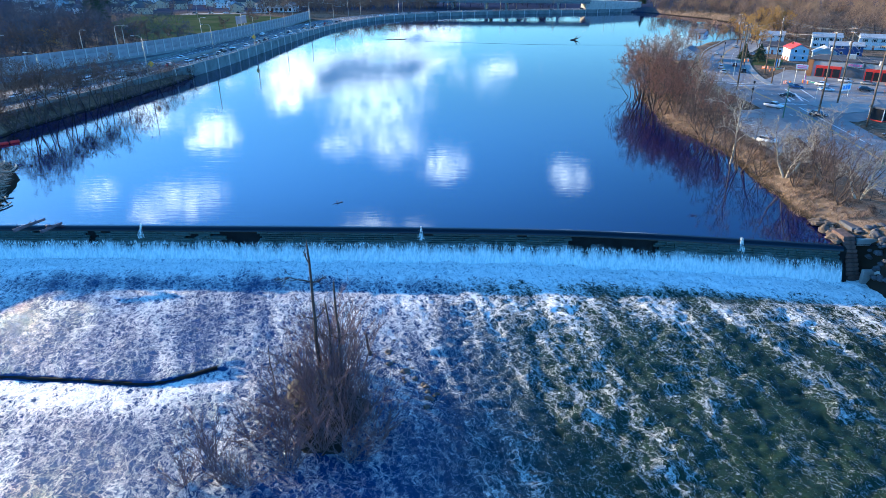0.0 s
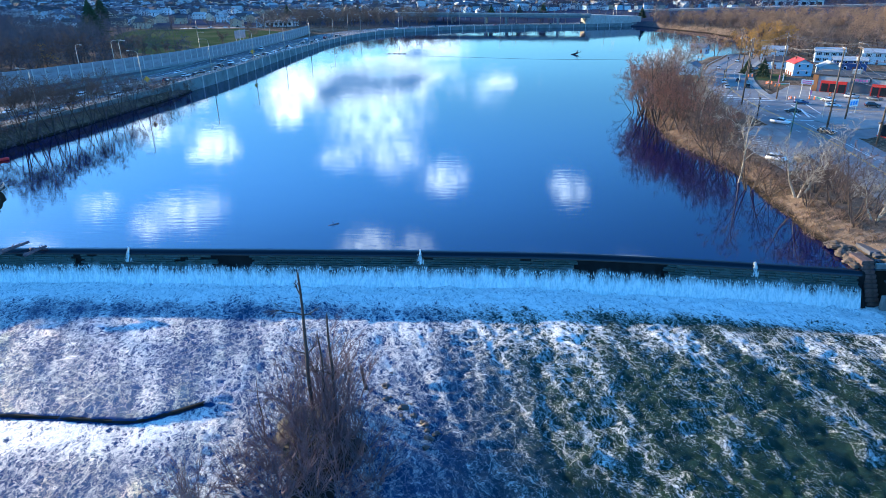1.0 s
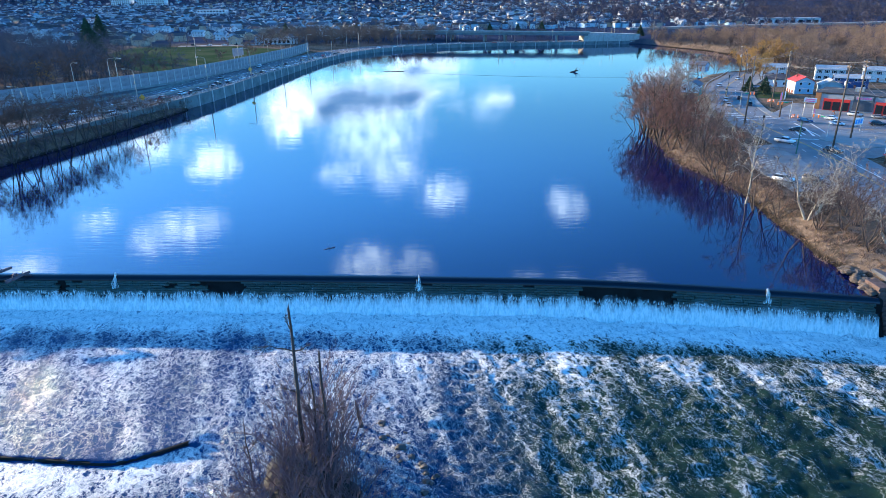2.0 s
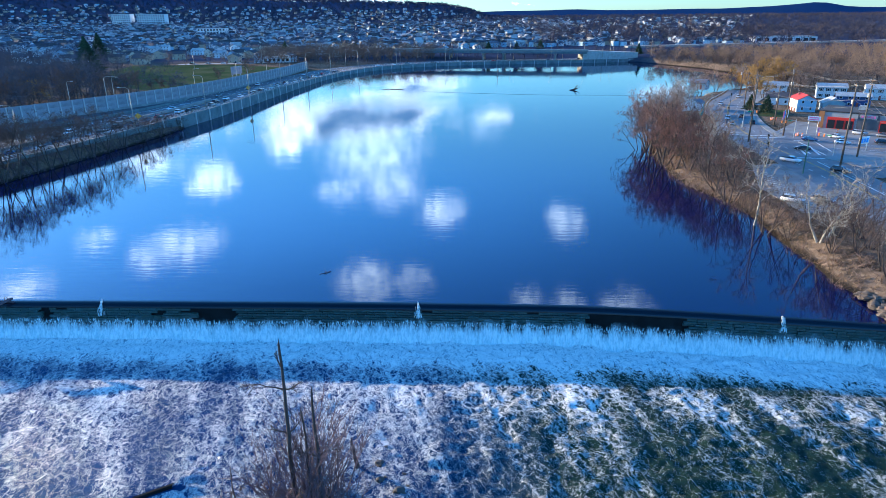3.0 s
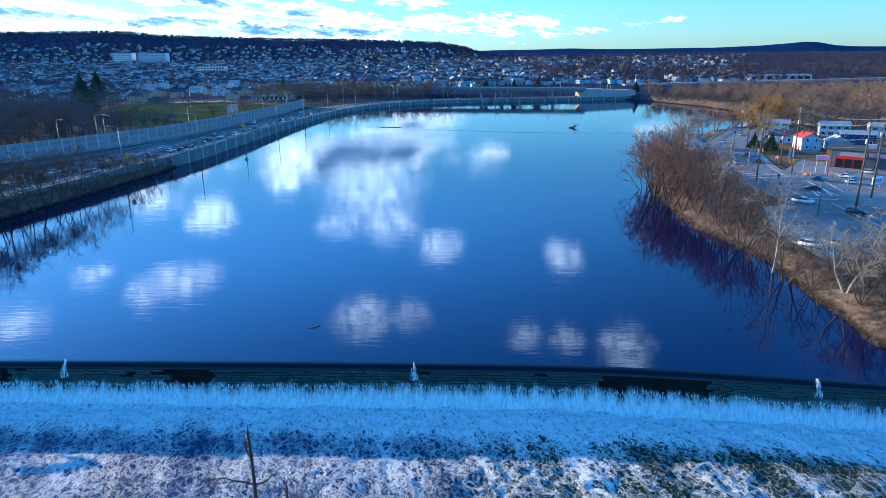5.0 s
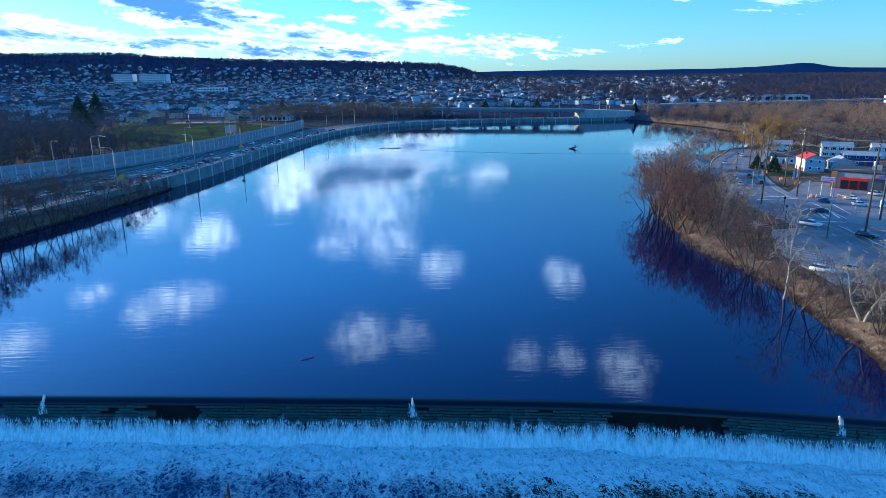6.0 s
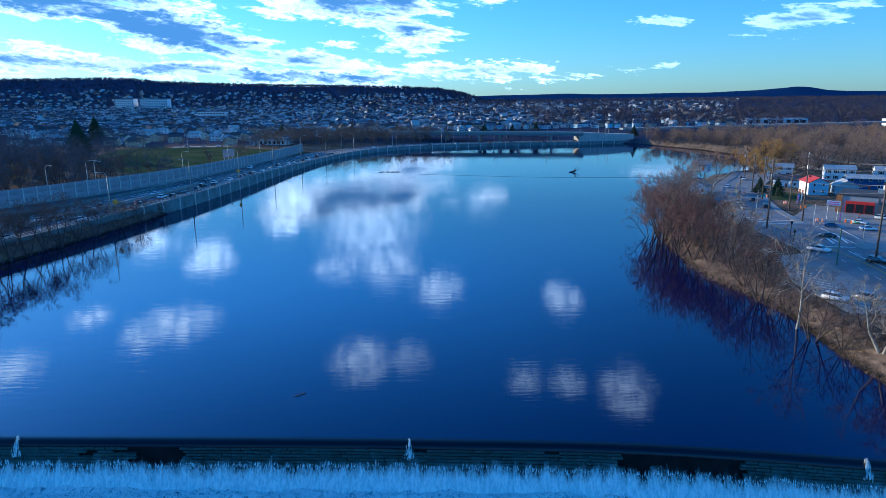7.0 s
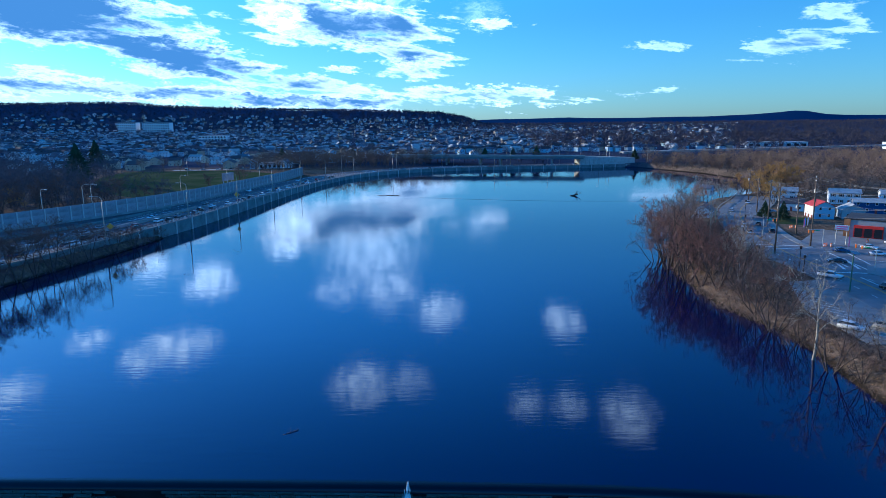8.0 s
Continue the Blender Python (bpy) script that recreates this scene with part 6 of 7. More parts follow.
HEADLAMP, TAILLAMP = glossy("headlamp", (0.75, 0.76, 0.78), 0.1), glossy("tail_lamp", (0.35, 0.01, 0.01), 0.2)
RIM = glossy("rim", (0.5, 0.5, 0.5), 0.3, 0.8)
tyre_m = Mesh()
tv = []
for ring in ((-0.11, 0.30), (-0.09, 0.345), (0.09, 0.345), (0.11, 0.30)):
    tv += [(ring[0], ring[1] * math.cos(6.2832 * i / 14), ring[1] * math.sin(6.2832 * i / 14)) for i in range(14)]
tyre_m.add(tv, [(r * 14 + i, r * 14 + (i + 1) % 14, r * 14 + 14 + (i + 1) % 14, r * 14 + 14 + i) for r in range(3) for i in range(14)] + [tuple(range(13, -1, -1)), tuple(range(42, 56))])
TYRE = tyre_m.data("tyre", BLACK)
rim_m = Mesh()
rim_m.add([(0.115 * s, 0.20 * math.cos(6.2832 * i / 10), 0.20 * math.sin(6.2832 * i / 10)) for s in (-1, 1) for i in range(10)], [tuple(range(9, -1, -1)), tuple(range(10, 20))] + [(i, (i + 1) % 10, 10 + (i + 1) % 10, 10 + i) for i in range(10)])
RIM_DATA = rim_m.data("rim", RIM)
made_cars = {}


def car(shape, paint, x, y, z, heading, state):
    """heading: radians, the way its nose points."""
    key = (shape, paint, state)
    m = pose(x, y, z, 0, 0, math.degrees(heading) - 90)
    word = {"sedan": "sedan", "suv": "sport utility car", "pickup": "pickup truck"}[shape]
    if key in made_cars:
        return copy_thing(made_cars[key], m)
    length, body, glass, roof = SHAPES[shape]
    t = thing(shape if shape == "pickup" else "car", f"{paint} {word} {state}", "truck" if shape == "pickup" else "car", group="vehicles " + state)
    t.matrix_basis = m @ TRUE_SIZE
    p = paint_mats[paint]
    part("body", loft(body, 0.92, 0.06), p, t, "", True)
    part("glasshouse", loft(glass, 0.82, 0.18), GLASS_DARK, t, "dark tinted glass")
    part("roof", loft(roof, 0.70, 0.10), p, t)
    if shape == "pickup":
        part("cargo_bed", Mesh().box((0, -1.8, 1.14), (1.5, 1.7, 0.1)), BLACK, t, "dark open cargo bed")
    front, back = max(q[0] for q in body), min(q[0] for q in body)
    wb = length * 0.29
    for sx in (-0.80, 0.80):
        for sy in (wb, -wb):
            w = part("wheel", TYRE, None, t)
            w.location = (sx, sy, 0.345)
            part("rim", RIM_DATA, None, w)
        zh = body[2][1] + 0.1
        part("headlight", Mesh().bevelled((sx * 0.8, front - 0.07, zh), (0.36, 0.16, 0.15), 0.03), HEADLAMP, t)
        part("taillight", Mesh().bevelled((sx * 0.85, back + 0.05, zh + 0.08), (0.28, 0.12, 0.18), 0.03), TAILLAMP, t)
    for sy in (front - 0.02, back + 0.02):
        part("bumper", Mesh().bevelled((0, sy, 0.47), (1.68, 0.14, 0.2), 0.05), BLACK, t)
    made_cars[key] = t
    return t


crng = random.Random(15)
names = ["white", "black", "grey", "black", "blue", "grey", "blue", "grey", "red", "black", "silver", "black"]
queue = "queuing on the highway"


def lane_of(x, y):
    """How far along the highway a place lies, and how far from the river wall."""
    i = int(np.argmin((HIGHWAY[:, 0] - x) ** 2 + (HIGHWAY[:, 1] - y) ** 2))
    t = HIGHWAY[min(i + 1, len(HIGHWAY) - 1)] - HIGHWAY[i - 1]
    t = t / np.linalg.norm(t)
    return hs[i] + (x - HIGHWAY[i, 0]) * t[0] + (y - HIGHWAY[i, 1]) * t[1], -(x - HIGHWAY[i, 0]) * t[1] + (y - HIGHWAY[i, 1]) * t[0]


QUEUE = [("suv", "grey", -88.5, 100.4), ("suv", "black", -89.7, 118.0), ("pickup", "black", -85.4, 113.4), ("suv", "red", -88.7, 130.6), ("suv", "black", -84.3, 126.5), ("suv", "white", -86.1, 141.0),
         ("suv", "black", -82.6, 142.5), ("sedan", "grey", -84.3, 151.5), ("suv", "grey", -82.0, 158.0), ("suv", "black", -81.5, 166.5), ("sedan", "white", -80.8, 176.5), ("sedan", "black", -77.4, 170.0),
         ("suv", "white", -76.2, 183.3), ("suv", "blue", -78.0, 194.5), ("suv", "black", -75.7, 198.5), ("sedan", "blue", -76.9, 209.0), ("suv", "black", -73.4, 206.0), ("sedan", "red", -75.9, 219.0),
         ("suv", "white", -72.7, 218.0), ("sedan", "silver", -74.4, 227.5), ("sedan", "black", -75.7, 235.5), ("suv", "black", -74.4, 246.0), ("sedan", "white", -71.5, 240.0), ("suv", "white", -71.1, 252.0),
         ("sedan", "silver", -70.8, 260.0), ("suv", "black", -71.8, 269.0), ("sedan", "black", -69.6, 274.5), ("suv", "white", -68.3, 281.0), ("suv", "black", -69.5, 288.0), ("sedan", "black", -67.6, 296.0),
         ("suv", "red", -66.7, 303.0), ("suv", "black", -63.0, 312.8), ("sedan", "black", -60.6, 317.5)]
for shape, paint, x, y in QUEUE:
    s, d = lane_of(x, y)
    d = min((2.9, 5.65, 8.4), key=lambda v: abs(v - d))
    x, y, a = on_highway(s, d + crng.uniform(-0.2, 0.2))
    car(shape, paint, x, y, deck(y) + 0.01, a + crng.gauss(0, 0.012), queue)
for s, lane in ((62, 2.9), (70, 5.65), (84, 2.9), (92, 5.65), (55, 5.65), (350, 5.65), (362, 2.9), (374, 5.65), (392, 2.9), (414, 5.65), (436, 2.9), (452, 5.65), (476, 2.9), (500, 5.65)):
    x, y, a = on_highway(s, lane)
    car(crng.choice(("sedan", "suv")), crng.choice(names), x, y, deck(y) + 0.01, a, queue)
for shape, paint, x, y in (("suv", "white", -93.8, 100.7), ("sedan", "white", -93.7, 75.6), ("sedan", "silver", -95.7, 118.5), ("sedan", "grey", -96.8, 128.8), ("sedan", "white", -91.4, 148.9), ("sedan", "grey", -87.9, 186.0), ("sedan", "grey", -85.6, 216.5), ("suv", "white", -85.3, 236.0), ("sedan", "white", -78.0, 300.0)):
    s, d = lane_of(x, y)
    x, y, a = on_highway(s, min((12.4, 15.1), key=lambda v: abs(v - d)))
    car(shape, paint, x, y, deck(y) + 0.01, a + math.pi, "driving along the highway")
ST = LAND + 0.08
for shape, paint, x, y, deg, state in (
        ("suv", "white", 59.8, 35.6, -48, "parked in the riverside lot"), ("suv", "grey", 64.8, 35.2, -48, "parked in the riverside lot"),
        ("pickup", "white", 75.5, 66.8, -52, "waiting on the riverside road"), ("suv", "black", 80.6, 57.0, -55, "waiting on the riverside road"),
        ("sedan", "black", 84.9, 79.9, 160, "turning at the junction"), ("suv", "black", 84.4, 38.0, 105, "driving on the riverside road"),
        ("sedan", "white", 98.7, 160.5, -120, "driving on the riverside road"), ("suv", "white", 86.9, 126.6, -110, "driving on the riverside road"), ("sedan", "black", 93.1, 130.7, 65, "driving on the riverside road"),
        ("sedan", "silver", 84.0, 117.0, -106, "driving on the riverside road"), ("suv", "black", 90.5, 118.2, 72, "driving on the riverside road"), ("sedan", "white", 114.0, 181.0, -120, "driving on the riverside road"),
        ("sedan", "blue", 92.9, 91.4, -18, "driving on the side road"), ("sedan", "white", 101.6, 94.6, -45, "parked before the shop"), ("sedan", "white", 98.5, 86.9, -20, "driving on the side road"), ("sedan", "black", 112.5, 82.0, -17, "driving on the side road"),
        ("suv", "black", 108.0, 86.0, -18, "driving on the side road"), ("suv", "silver", 110.5, 99.3, -45, "parked before the shop"), ("sedan", "grey", 114.5, 95.5, -45, "parked before the shop"), ("suv", "red", 119.0, 92.0, -45, "parked before the shop"),
        ("sedan", "grey", 110.5, 157.0, 20, "parked beside a house"), ("suv", "white", 155.0, 150.0, 20, "parked beside a house"), ("sedan", "blue", 134.0, 138.0, 10, "parked beside a house"),
        ("sedan", "white", -150, 384, 10, "parked beyond the field"), ("sedan", "black", -142, 386, 10, "parked beyond the field"), ("suv", "grey", -135, 387, 12, "parked beyond the field"), ("suv", "white", -128, 388, 10, "parked beyond the field"), ("sedan", "red", -121, 390, 8, "parked beyond the field"), ("sedan", "silver", -160, 383, 10, "parked beyond the field"), ("suv", "black", -170, 381, 10, "parked beyond the field")):
    car(shape, paint, x, y, (ST if x > 0 else gz(x, y) + 0.02), radians(deg), state)


# ---- houses and shops ----
def siding(name, col):
    """Painted clapboard: thin shadow lines along the boards, with weathering."""
    m = bpy.data.materials.new(name)
    m.use_nodes = True
    k = Nodes(m.node_tree)
    pos = k.n("ShaderNodeTexCoord").outputs["Object"]
    z = k.n("ShaderNodeSeparateXYZ", {0: pos}).outputs[2]
    board = k.math("FRACT", k.math("MULTIPLY", z, 5.5))
    stain = k.ramp(k.noise(pos, 0.5, 4.0).outputs[0], 0.4, 0.7)
    c = k.mix(k.math("MULTIPLY", stain, 0.3), col, tuple(v * 0.7 for v in col))
    bp = k.n("ShaderNodeBump", {"Strength": 0.6, "Distance": 0.03, "Height": board})
    b = k.n("ShaderNodeBsdfPrincipled", {"Base Color": c, "Roughness": 0.75, "Normal": bp.outputs[0]})
    k.n("ShaderNodeOutputMaterial", {0: b.outputs[0]})
    return m


SIDE = {"white": siding("white_siding", (0.66, 0.67, 0.67)), "pale blue": siding("pale_blue_siding", (0.36, 0.50, 0.60)), "navy blue": siding("navy_siding", (0.035, 0.07, 0.19)),
        "grey": siding("grey_siding", (0.36, 0.40, 0.42)), "tan": siding("tan_siding", (0.44, 0.36, 0.25)), "brick": siding("brick_front", (0.27, 0.12, 0.085)), "cream": siding("cream_siding", (0.60, 0.55, 0.42))}
# grey and brown shingles hold a blue tint painted for distance haze
ROOFS = {"grey": material("hazy_grey_shingle", (0.145, 0.16, 0.20), 0.9, var=0.35, scale=0.8, fine=6.0), "red": material("red_roof", (0.50, 0.045, 0.035), 0.7, var=0.2, scale=0.6), "brown": material("hazy_brown_shingle", (0.085, 0.075, 0.080), 0.9, var=0.35, scale=0.8),
         "pale": material("pale_roof", (0.42, 0.43, 0.43), 0.85, var=0.25, scale=0.6), "black": material("black_shingle", (0.05, 0.05, 0.055), 0.9, var=0.3, scale=0.8)}
WHITE_TRIM = material("white_trim", (0.75, 0.75, 0.73), 0.6, var=0.12)
BRICK_RED = material("red_brick", (0.30, 0.10, 0.07), 0.9, var=0.4, scale=3.0)


def house(name, wall, roof, w, d, h, rise, windows=True, sides=(-1, 1), chimney=True, shutters=False, porch=False, label=""):
    """A house with its ridge along x: walls with gables, two roof slopes with eaves, windows, a door."""
    t = thing(name, label or f"{wall} sided house with a {roof} gable roof", "house")
    m = Mesh()
    x, y = w / 2, d / 2
    vs = [(-x, -y, -0.5), (x, -y, -0.5), (x, y, -0.5), (-x, y, -0.5), (-x, -y, h), (x, -y, h), (x, y, h), (-x, y, h), (-x, 0, h + rise), (x, 0, h + rise)]
    m.add(vs, [(3, 2, 1, 0), (0, 1, 5, 4), (2, 3, 7, 6), (1, 2, 6, 9, 5), (3, 0, 4, 8, 7), (4, 5, 9, 8), (6, 7, 8, 9)])
    part("wall", m, SIDE[wall], t)
    ov, th = 0.45, 0.22
    sl = rise / y
    for s in (-1, 1):
        r = Mesh()
        ax, ay = x + ov, y + ov
        lo = h - sl * ov + 0.03
        r.add([(-ax, s * ay, lo), (ax, s * ay, lo), (ax, 0, h + rise + 0.03), (-ax, 0, h + rise + 0.03), (-ax, s * ay, lo + th), (ax, s * ay, lo + th), (ax, 0, h + rise + th + 0.03), (-ax, 0, h + rise + th + 0.03)],
              [(0, 1, 2, 3), (7, 6, 5, 4), (0, 4, 5, 1), (1, 5, 6, 2), (3, 2, 6, 7), (0, 3, 7, 4)])
        part("roof", r, ROOFS[roof], t)
    if windows:
        rows = (1.5,) if h < 4 else (1.5, 4.3)
        for z in rows:
            n = max(2, int(w / 3.2))
            for i in range(n):
                px = -x + w * (i + 0.5) / n
                if z == 1.5 and i == n // 2:
                    part("door", Mesh().bevelled((px, -y - 0.04, 1.0), (0.95, 0.1, 2.05), 0.02), BRICK_RED, t, "painted front door")
                    continue
                for s in sides:
                    f = part("window", Mesh().bevelled((px, s * (y + 0.03), z), (1.15, 0.1, 1.4), 0.02), WHITE_TRIM, t)
                    part("pane", Mesh().box((px, s * (y + 0.09), z), (0.9, 0.04, 1.15)), GLASS_DARK, f)
                    if shutters and s < 0:
                        for q in (-0.85, 0.85):
                            part("shutter", Mesh().bevelled((px + q, -y - 0.04, z), (0.4, 0.08, 1.4), 0.015), BLACK, t)
            for s in sides:
                for py in ((-y * 0.45, y * 0.45) if d > 6 else (0,)):
                    f = part("window", Mesh().bevelled((s * (x + 0.03), py, z), (0.1, 1.0, 1.3), 0.02), WHITE_TRIM, t)
                    part("pane", Mesh().box((s * (x + 0.09), py, z), (0.04, 0.78, 1.05)), GLASS_DARK, f)
    if chimney:
        part("chimney", Mesh().bevelled((x * 0.4, y * 0.35, h + rise * 0.75), (0.7, 0.7, 1.9), 0.03), BRICK_RED, t)
    if porch:
        part("porch_roof", Mesh().bevelled((0, -y - 1.0, 2.7), (w * 0.8, 2.1, 0.22), 0.03), ROOFS[roof], t)
        for q in (-0.36, 0, 0.36):
            part("porch_post", Mesh().box((w * q, -y - 1.8, 1.1), (0.16, 0.16, 3.0)), WHITE_TRIM, t)
    return t


def set_at(ob, x, y, deg, z=None):
    ob.matrix_basis = pose(x, y, LAND if z is None else z, 0, 0, deg) @ TRUE_SIZE
    return ob


red_house = set_at(house("house", "pale blue", "red", 10.5, 7.6, 5.2, 1.9, label="pale blue sided house with a bright red roof"), 119.5, 145.5, 80)
part("front_wall", Mesh().bevelled((0, 3.86, 2.6), (10.3, 0.14, 5.0), 0.03), WHITE_TRIM, red_house, "white painted front wall")
for q in (-3.2, 0, 3.2):
    part("brick_pier", Mesh().bevelled((q, 4.1, 0.7), (0.9, 0.3, 1.6), 0.03), BRICK_RED, red_house)
set_at(house("house", "grey", "pale", 8.5, 8.5, 3.6, 2.2, chimney=False), 128.5, 144.0, 70)
set_at(house("house", "navy blue", "pale", 13.5, 7.5, 4.8, 1.3, label="dark navy blue sided house with a pale roof"), 141.5, 154.5, -25)
set_at(house("house", "white", "pale", 13, 8, 5.4, 1.6, shutters=True, label="white sided house with dark window shutters"), 148, 179, -24)
set_at(house("house", "white", "pale", 12, 8, 5.4, 1.6, shutters=True, label="white sided house beside the woods"), 162.5, 173, -24)
set_at(house("house", "white", "brown", 10, 8, 3.4, 1.9, label="low white house with a grey brown roof"), 120.0, 163.0, -25)
set_at(house("house", "white", "pale", 12, 7.5, 4.6, 1.7, shutters=True), 133.5, 193, -28)
set_at(house("house", "grey", "brown", 13, 9, 5.4, 2.0), 163, 128, -20)
set_at(house("house", "tan", "grey", 12, 9, 5.4, 2.0), 178, 140, -20)
set_at(house("house", "pale blue", "grey", 9, 7, 3.2, 1.8, chimney=False, label="small pale blue house near the water"), 112, 216, -40)
set_at(house("pavilion", "white", "grey", 10, 8, 3.0, 2.2, chimney=False, label="white park building with a green grey roof"), 85.0, 150.5, 60)


def green_fence():
    t = thing("screen_fence", "teal green mesh screen around a court", "fence", (81.5, 133, LAND), 1.15)
    for i in range(7):
        part("fence_post", Mesh().tube((-9 + 3 * i, 0, -0.2), (-9 + 3 * i, 0, 3.4), 0.05, 0.05, 6), GREEN_STEEL, t)
        if i < 6:
            part("screen", Mesh().bevelled((-7.5 + 3 * i, 0, 1.75), (2.9, 0.04, 3.1), 0.01), TEAL, t)


TEAL = material("teal_screen", (0.03, 0.22, 0.19), 0.8, var=0.2, scale=0.8)
green_fence()


def shop():
    t = thing("shop_building", "grey flat-roofed shop with red framed shop fronts", "shop", (115.8, 104.0, LAND), -0.69)
    W, D, H = 27.0, 13.0, 4.6
    part("wall", Mesh().bevelled((1, D / 2, H / 2 - 0.2), (W, D, H + 0.4), 0.05), SHOP_GREY, t)
    part("roof", Mesh().bevelled((1, D / 2, H + 0.1), (W + 0.4, D + 0.4, 0.35), 0.05), ROOFS["black"], t)
    for i, (x, w) in enumerate(((-7.0, 6.5), (6.2, 8.0))):
        f = part("shop_front", Mesh().bevelled((x, -0.10, 1.55), (w, 0.35, 3.3), 0.03), SHOP_RED, t, "bright red shop front frame")
        n = int(w / 1.9)
        for j in range(n):
            part("pane", Mesh().box((x - w / 2 + w * (j + 0.5) / n, -0.30, 1.3), (w / n * 0.8, 0.06, 2.3)), GLASS_DARK, f)
    part("front_panel", Mesh().bevelled((-0.6, -0.08, 2.6), (5.0, 0.3, 4.2), 0.04), SHOP_DARK, t, "dark grey panelled front")
    part("side_panel", Mesh().bevelled((-11.8, -0.08, 2.3), (1.4, 0.3, 4.7), 0.04), SHOP_BROWN, t, "orange brown corner panel")
    s = part("shop_sign", Mesh().bevelled((-0.6, -0.30, 3.9), (4.0, 0.12, 1.1), 0.03), SHOP_GREY, t)
    for i in range(5):
        part("sign_bar", Mesh().box((-2.0 + 0.7 * i, -0.38, 3.9), (0.5, 0.05, 0.55)), PINK, s, "pink sign shape")
    part("rooftop_unit", Mesh().bevelled((-3, 7, H + 0.8), (2.2, 1.6, 1.2), 0.06), STEEL, t)
    part("rooftop_unit", Mesh().bevelled((7, 8, H + 0.7), (1.6, 1.6, 1.0), 0.06), STEEL, t)


SHOP_GREY = material("shop_plaster", (0.36, 0.35, 0.34), 0.9, var=0.2, scale=0.4)
SHOP_RED = material("shop_red", (0.62, 0.03, 0.02), 0.55, var=0.12)
SHOP_DARK = material("shop_dark", (0.10, 0.10, 0.11), 0.6, var=0.2)
SHOP_BROWN = material("shop_brown", (0.40, 0.17, 0.06), 0.8, var=0.2)
PINK = material("sign_pink", (0.75, 0.18, 0.35), 0.6, var=0.1)
ORANGE = material("signal_orange", (0.85, 0.20, 0.02), 0.6, var=0.15)
SKYBLUE = material("sign_blue", (0.10, 0.30, 0.70), 0.5, var=0.1)
SIGN_GREEN = material("sign_green", (0.02, 0.30, 0.14), 0.5, var=0.1)
shop()


def small_shop():
    t = thing("garage_building", "low garage with orange red doors", "garage", (127.5, 88.5, LAND), -0.9)
    part("wall", Mesh().bevelled((0, 5, 1.9), (13, 10, 4.2), 0.05), SHOP_GREY, t)
    part("roof", Mesh().bevelled((0, 5, 4.05), (13.5, 10.5, 0.3), 0.05), ROOFS["pale"], t)
    for x in (-4, 0, 4):
        part("garage_door", Mesh().bevelled((x, -0.08, 1.5), (3.0, 0.2, 2.9), 0.03), SHOP_RED, t)


small_shop()


def kiosk():
    t = thing("glass_kiosk", "small glass walled kiosk with a dark flat roof", "kiosk", (92.5, 54.0, LAND), 0.35)
    part("floor_slab", Mesh().bevelled((0, 0, 0.05), (6.4, 4.6, 0.4), 0.04), SHOP_RED, t, "red edged floor slab")
    part("roof", Mesh().bevelled((0, 0, 3.6), (6.8, 5.0, 0.5), 0.08), SHOP_DARK, t)
    for x in (-3, -1, 1, 3):
        for y in (-2.1, 2.1):
            part("column", Mesh().box((x, y, 1.8), (0.18, 0.18, 3.3)), WHITE_TRIM, t)
    for x in (-2, 0, 2):
        for y in (-2.1, 2.1):
            part("pane", Mesh().box((x, y, 1.8), (1.78, 0.05, 3.0)), GLASS_DARK, t)
    for x in (-3, 3):
        part("pane", Mesh().box((x, 0, 1.8), (0.05, 3.95, 3.0)), GLASS_DARK, t)
    t.scale = (1 / UNIT,) * 3
    b = thing("box_van", "white and blue delivery van beside the kiosk", "van", (95.5, 49.0, LAND + 0.1), 0.5)
    b.scale = (1 / UNIT,) * 3
    part("cargo_box", Mesh().bevelled((0, 0, 1.75), (2.2, 4.2, 2.5), 0.06), WHITE_TRIM, b)
    part("stripe", Mesh().box((0, 0, 1.4), (2.24, 3.6, 0.5)), SKYBLUE, b, "blue side stripe")
    part("cab", Mesh().bevelled((0, 2.9, 1.3), (2.0, 1.6, 1.7), 0.15), WHITE_TRIM, b)
    part("windscreen", Mesh().bevelled((0, 3.66, 1.65), (1.7, 0.1, 0.7), 0.03), GLASS_DARK, b)
    for sx in (-0.95, 0.95):
        for sy in (2.6, -1.2):
            w = part("wheel", TYRE, None, b)
            w.location = (sx, sy, 0.35)


kiosk()


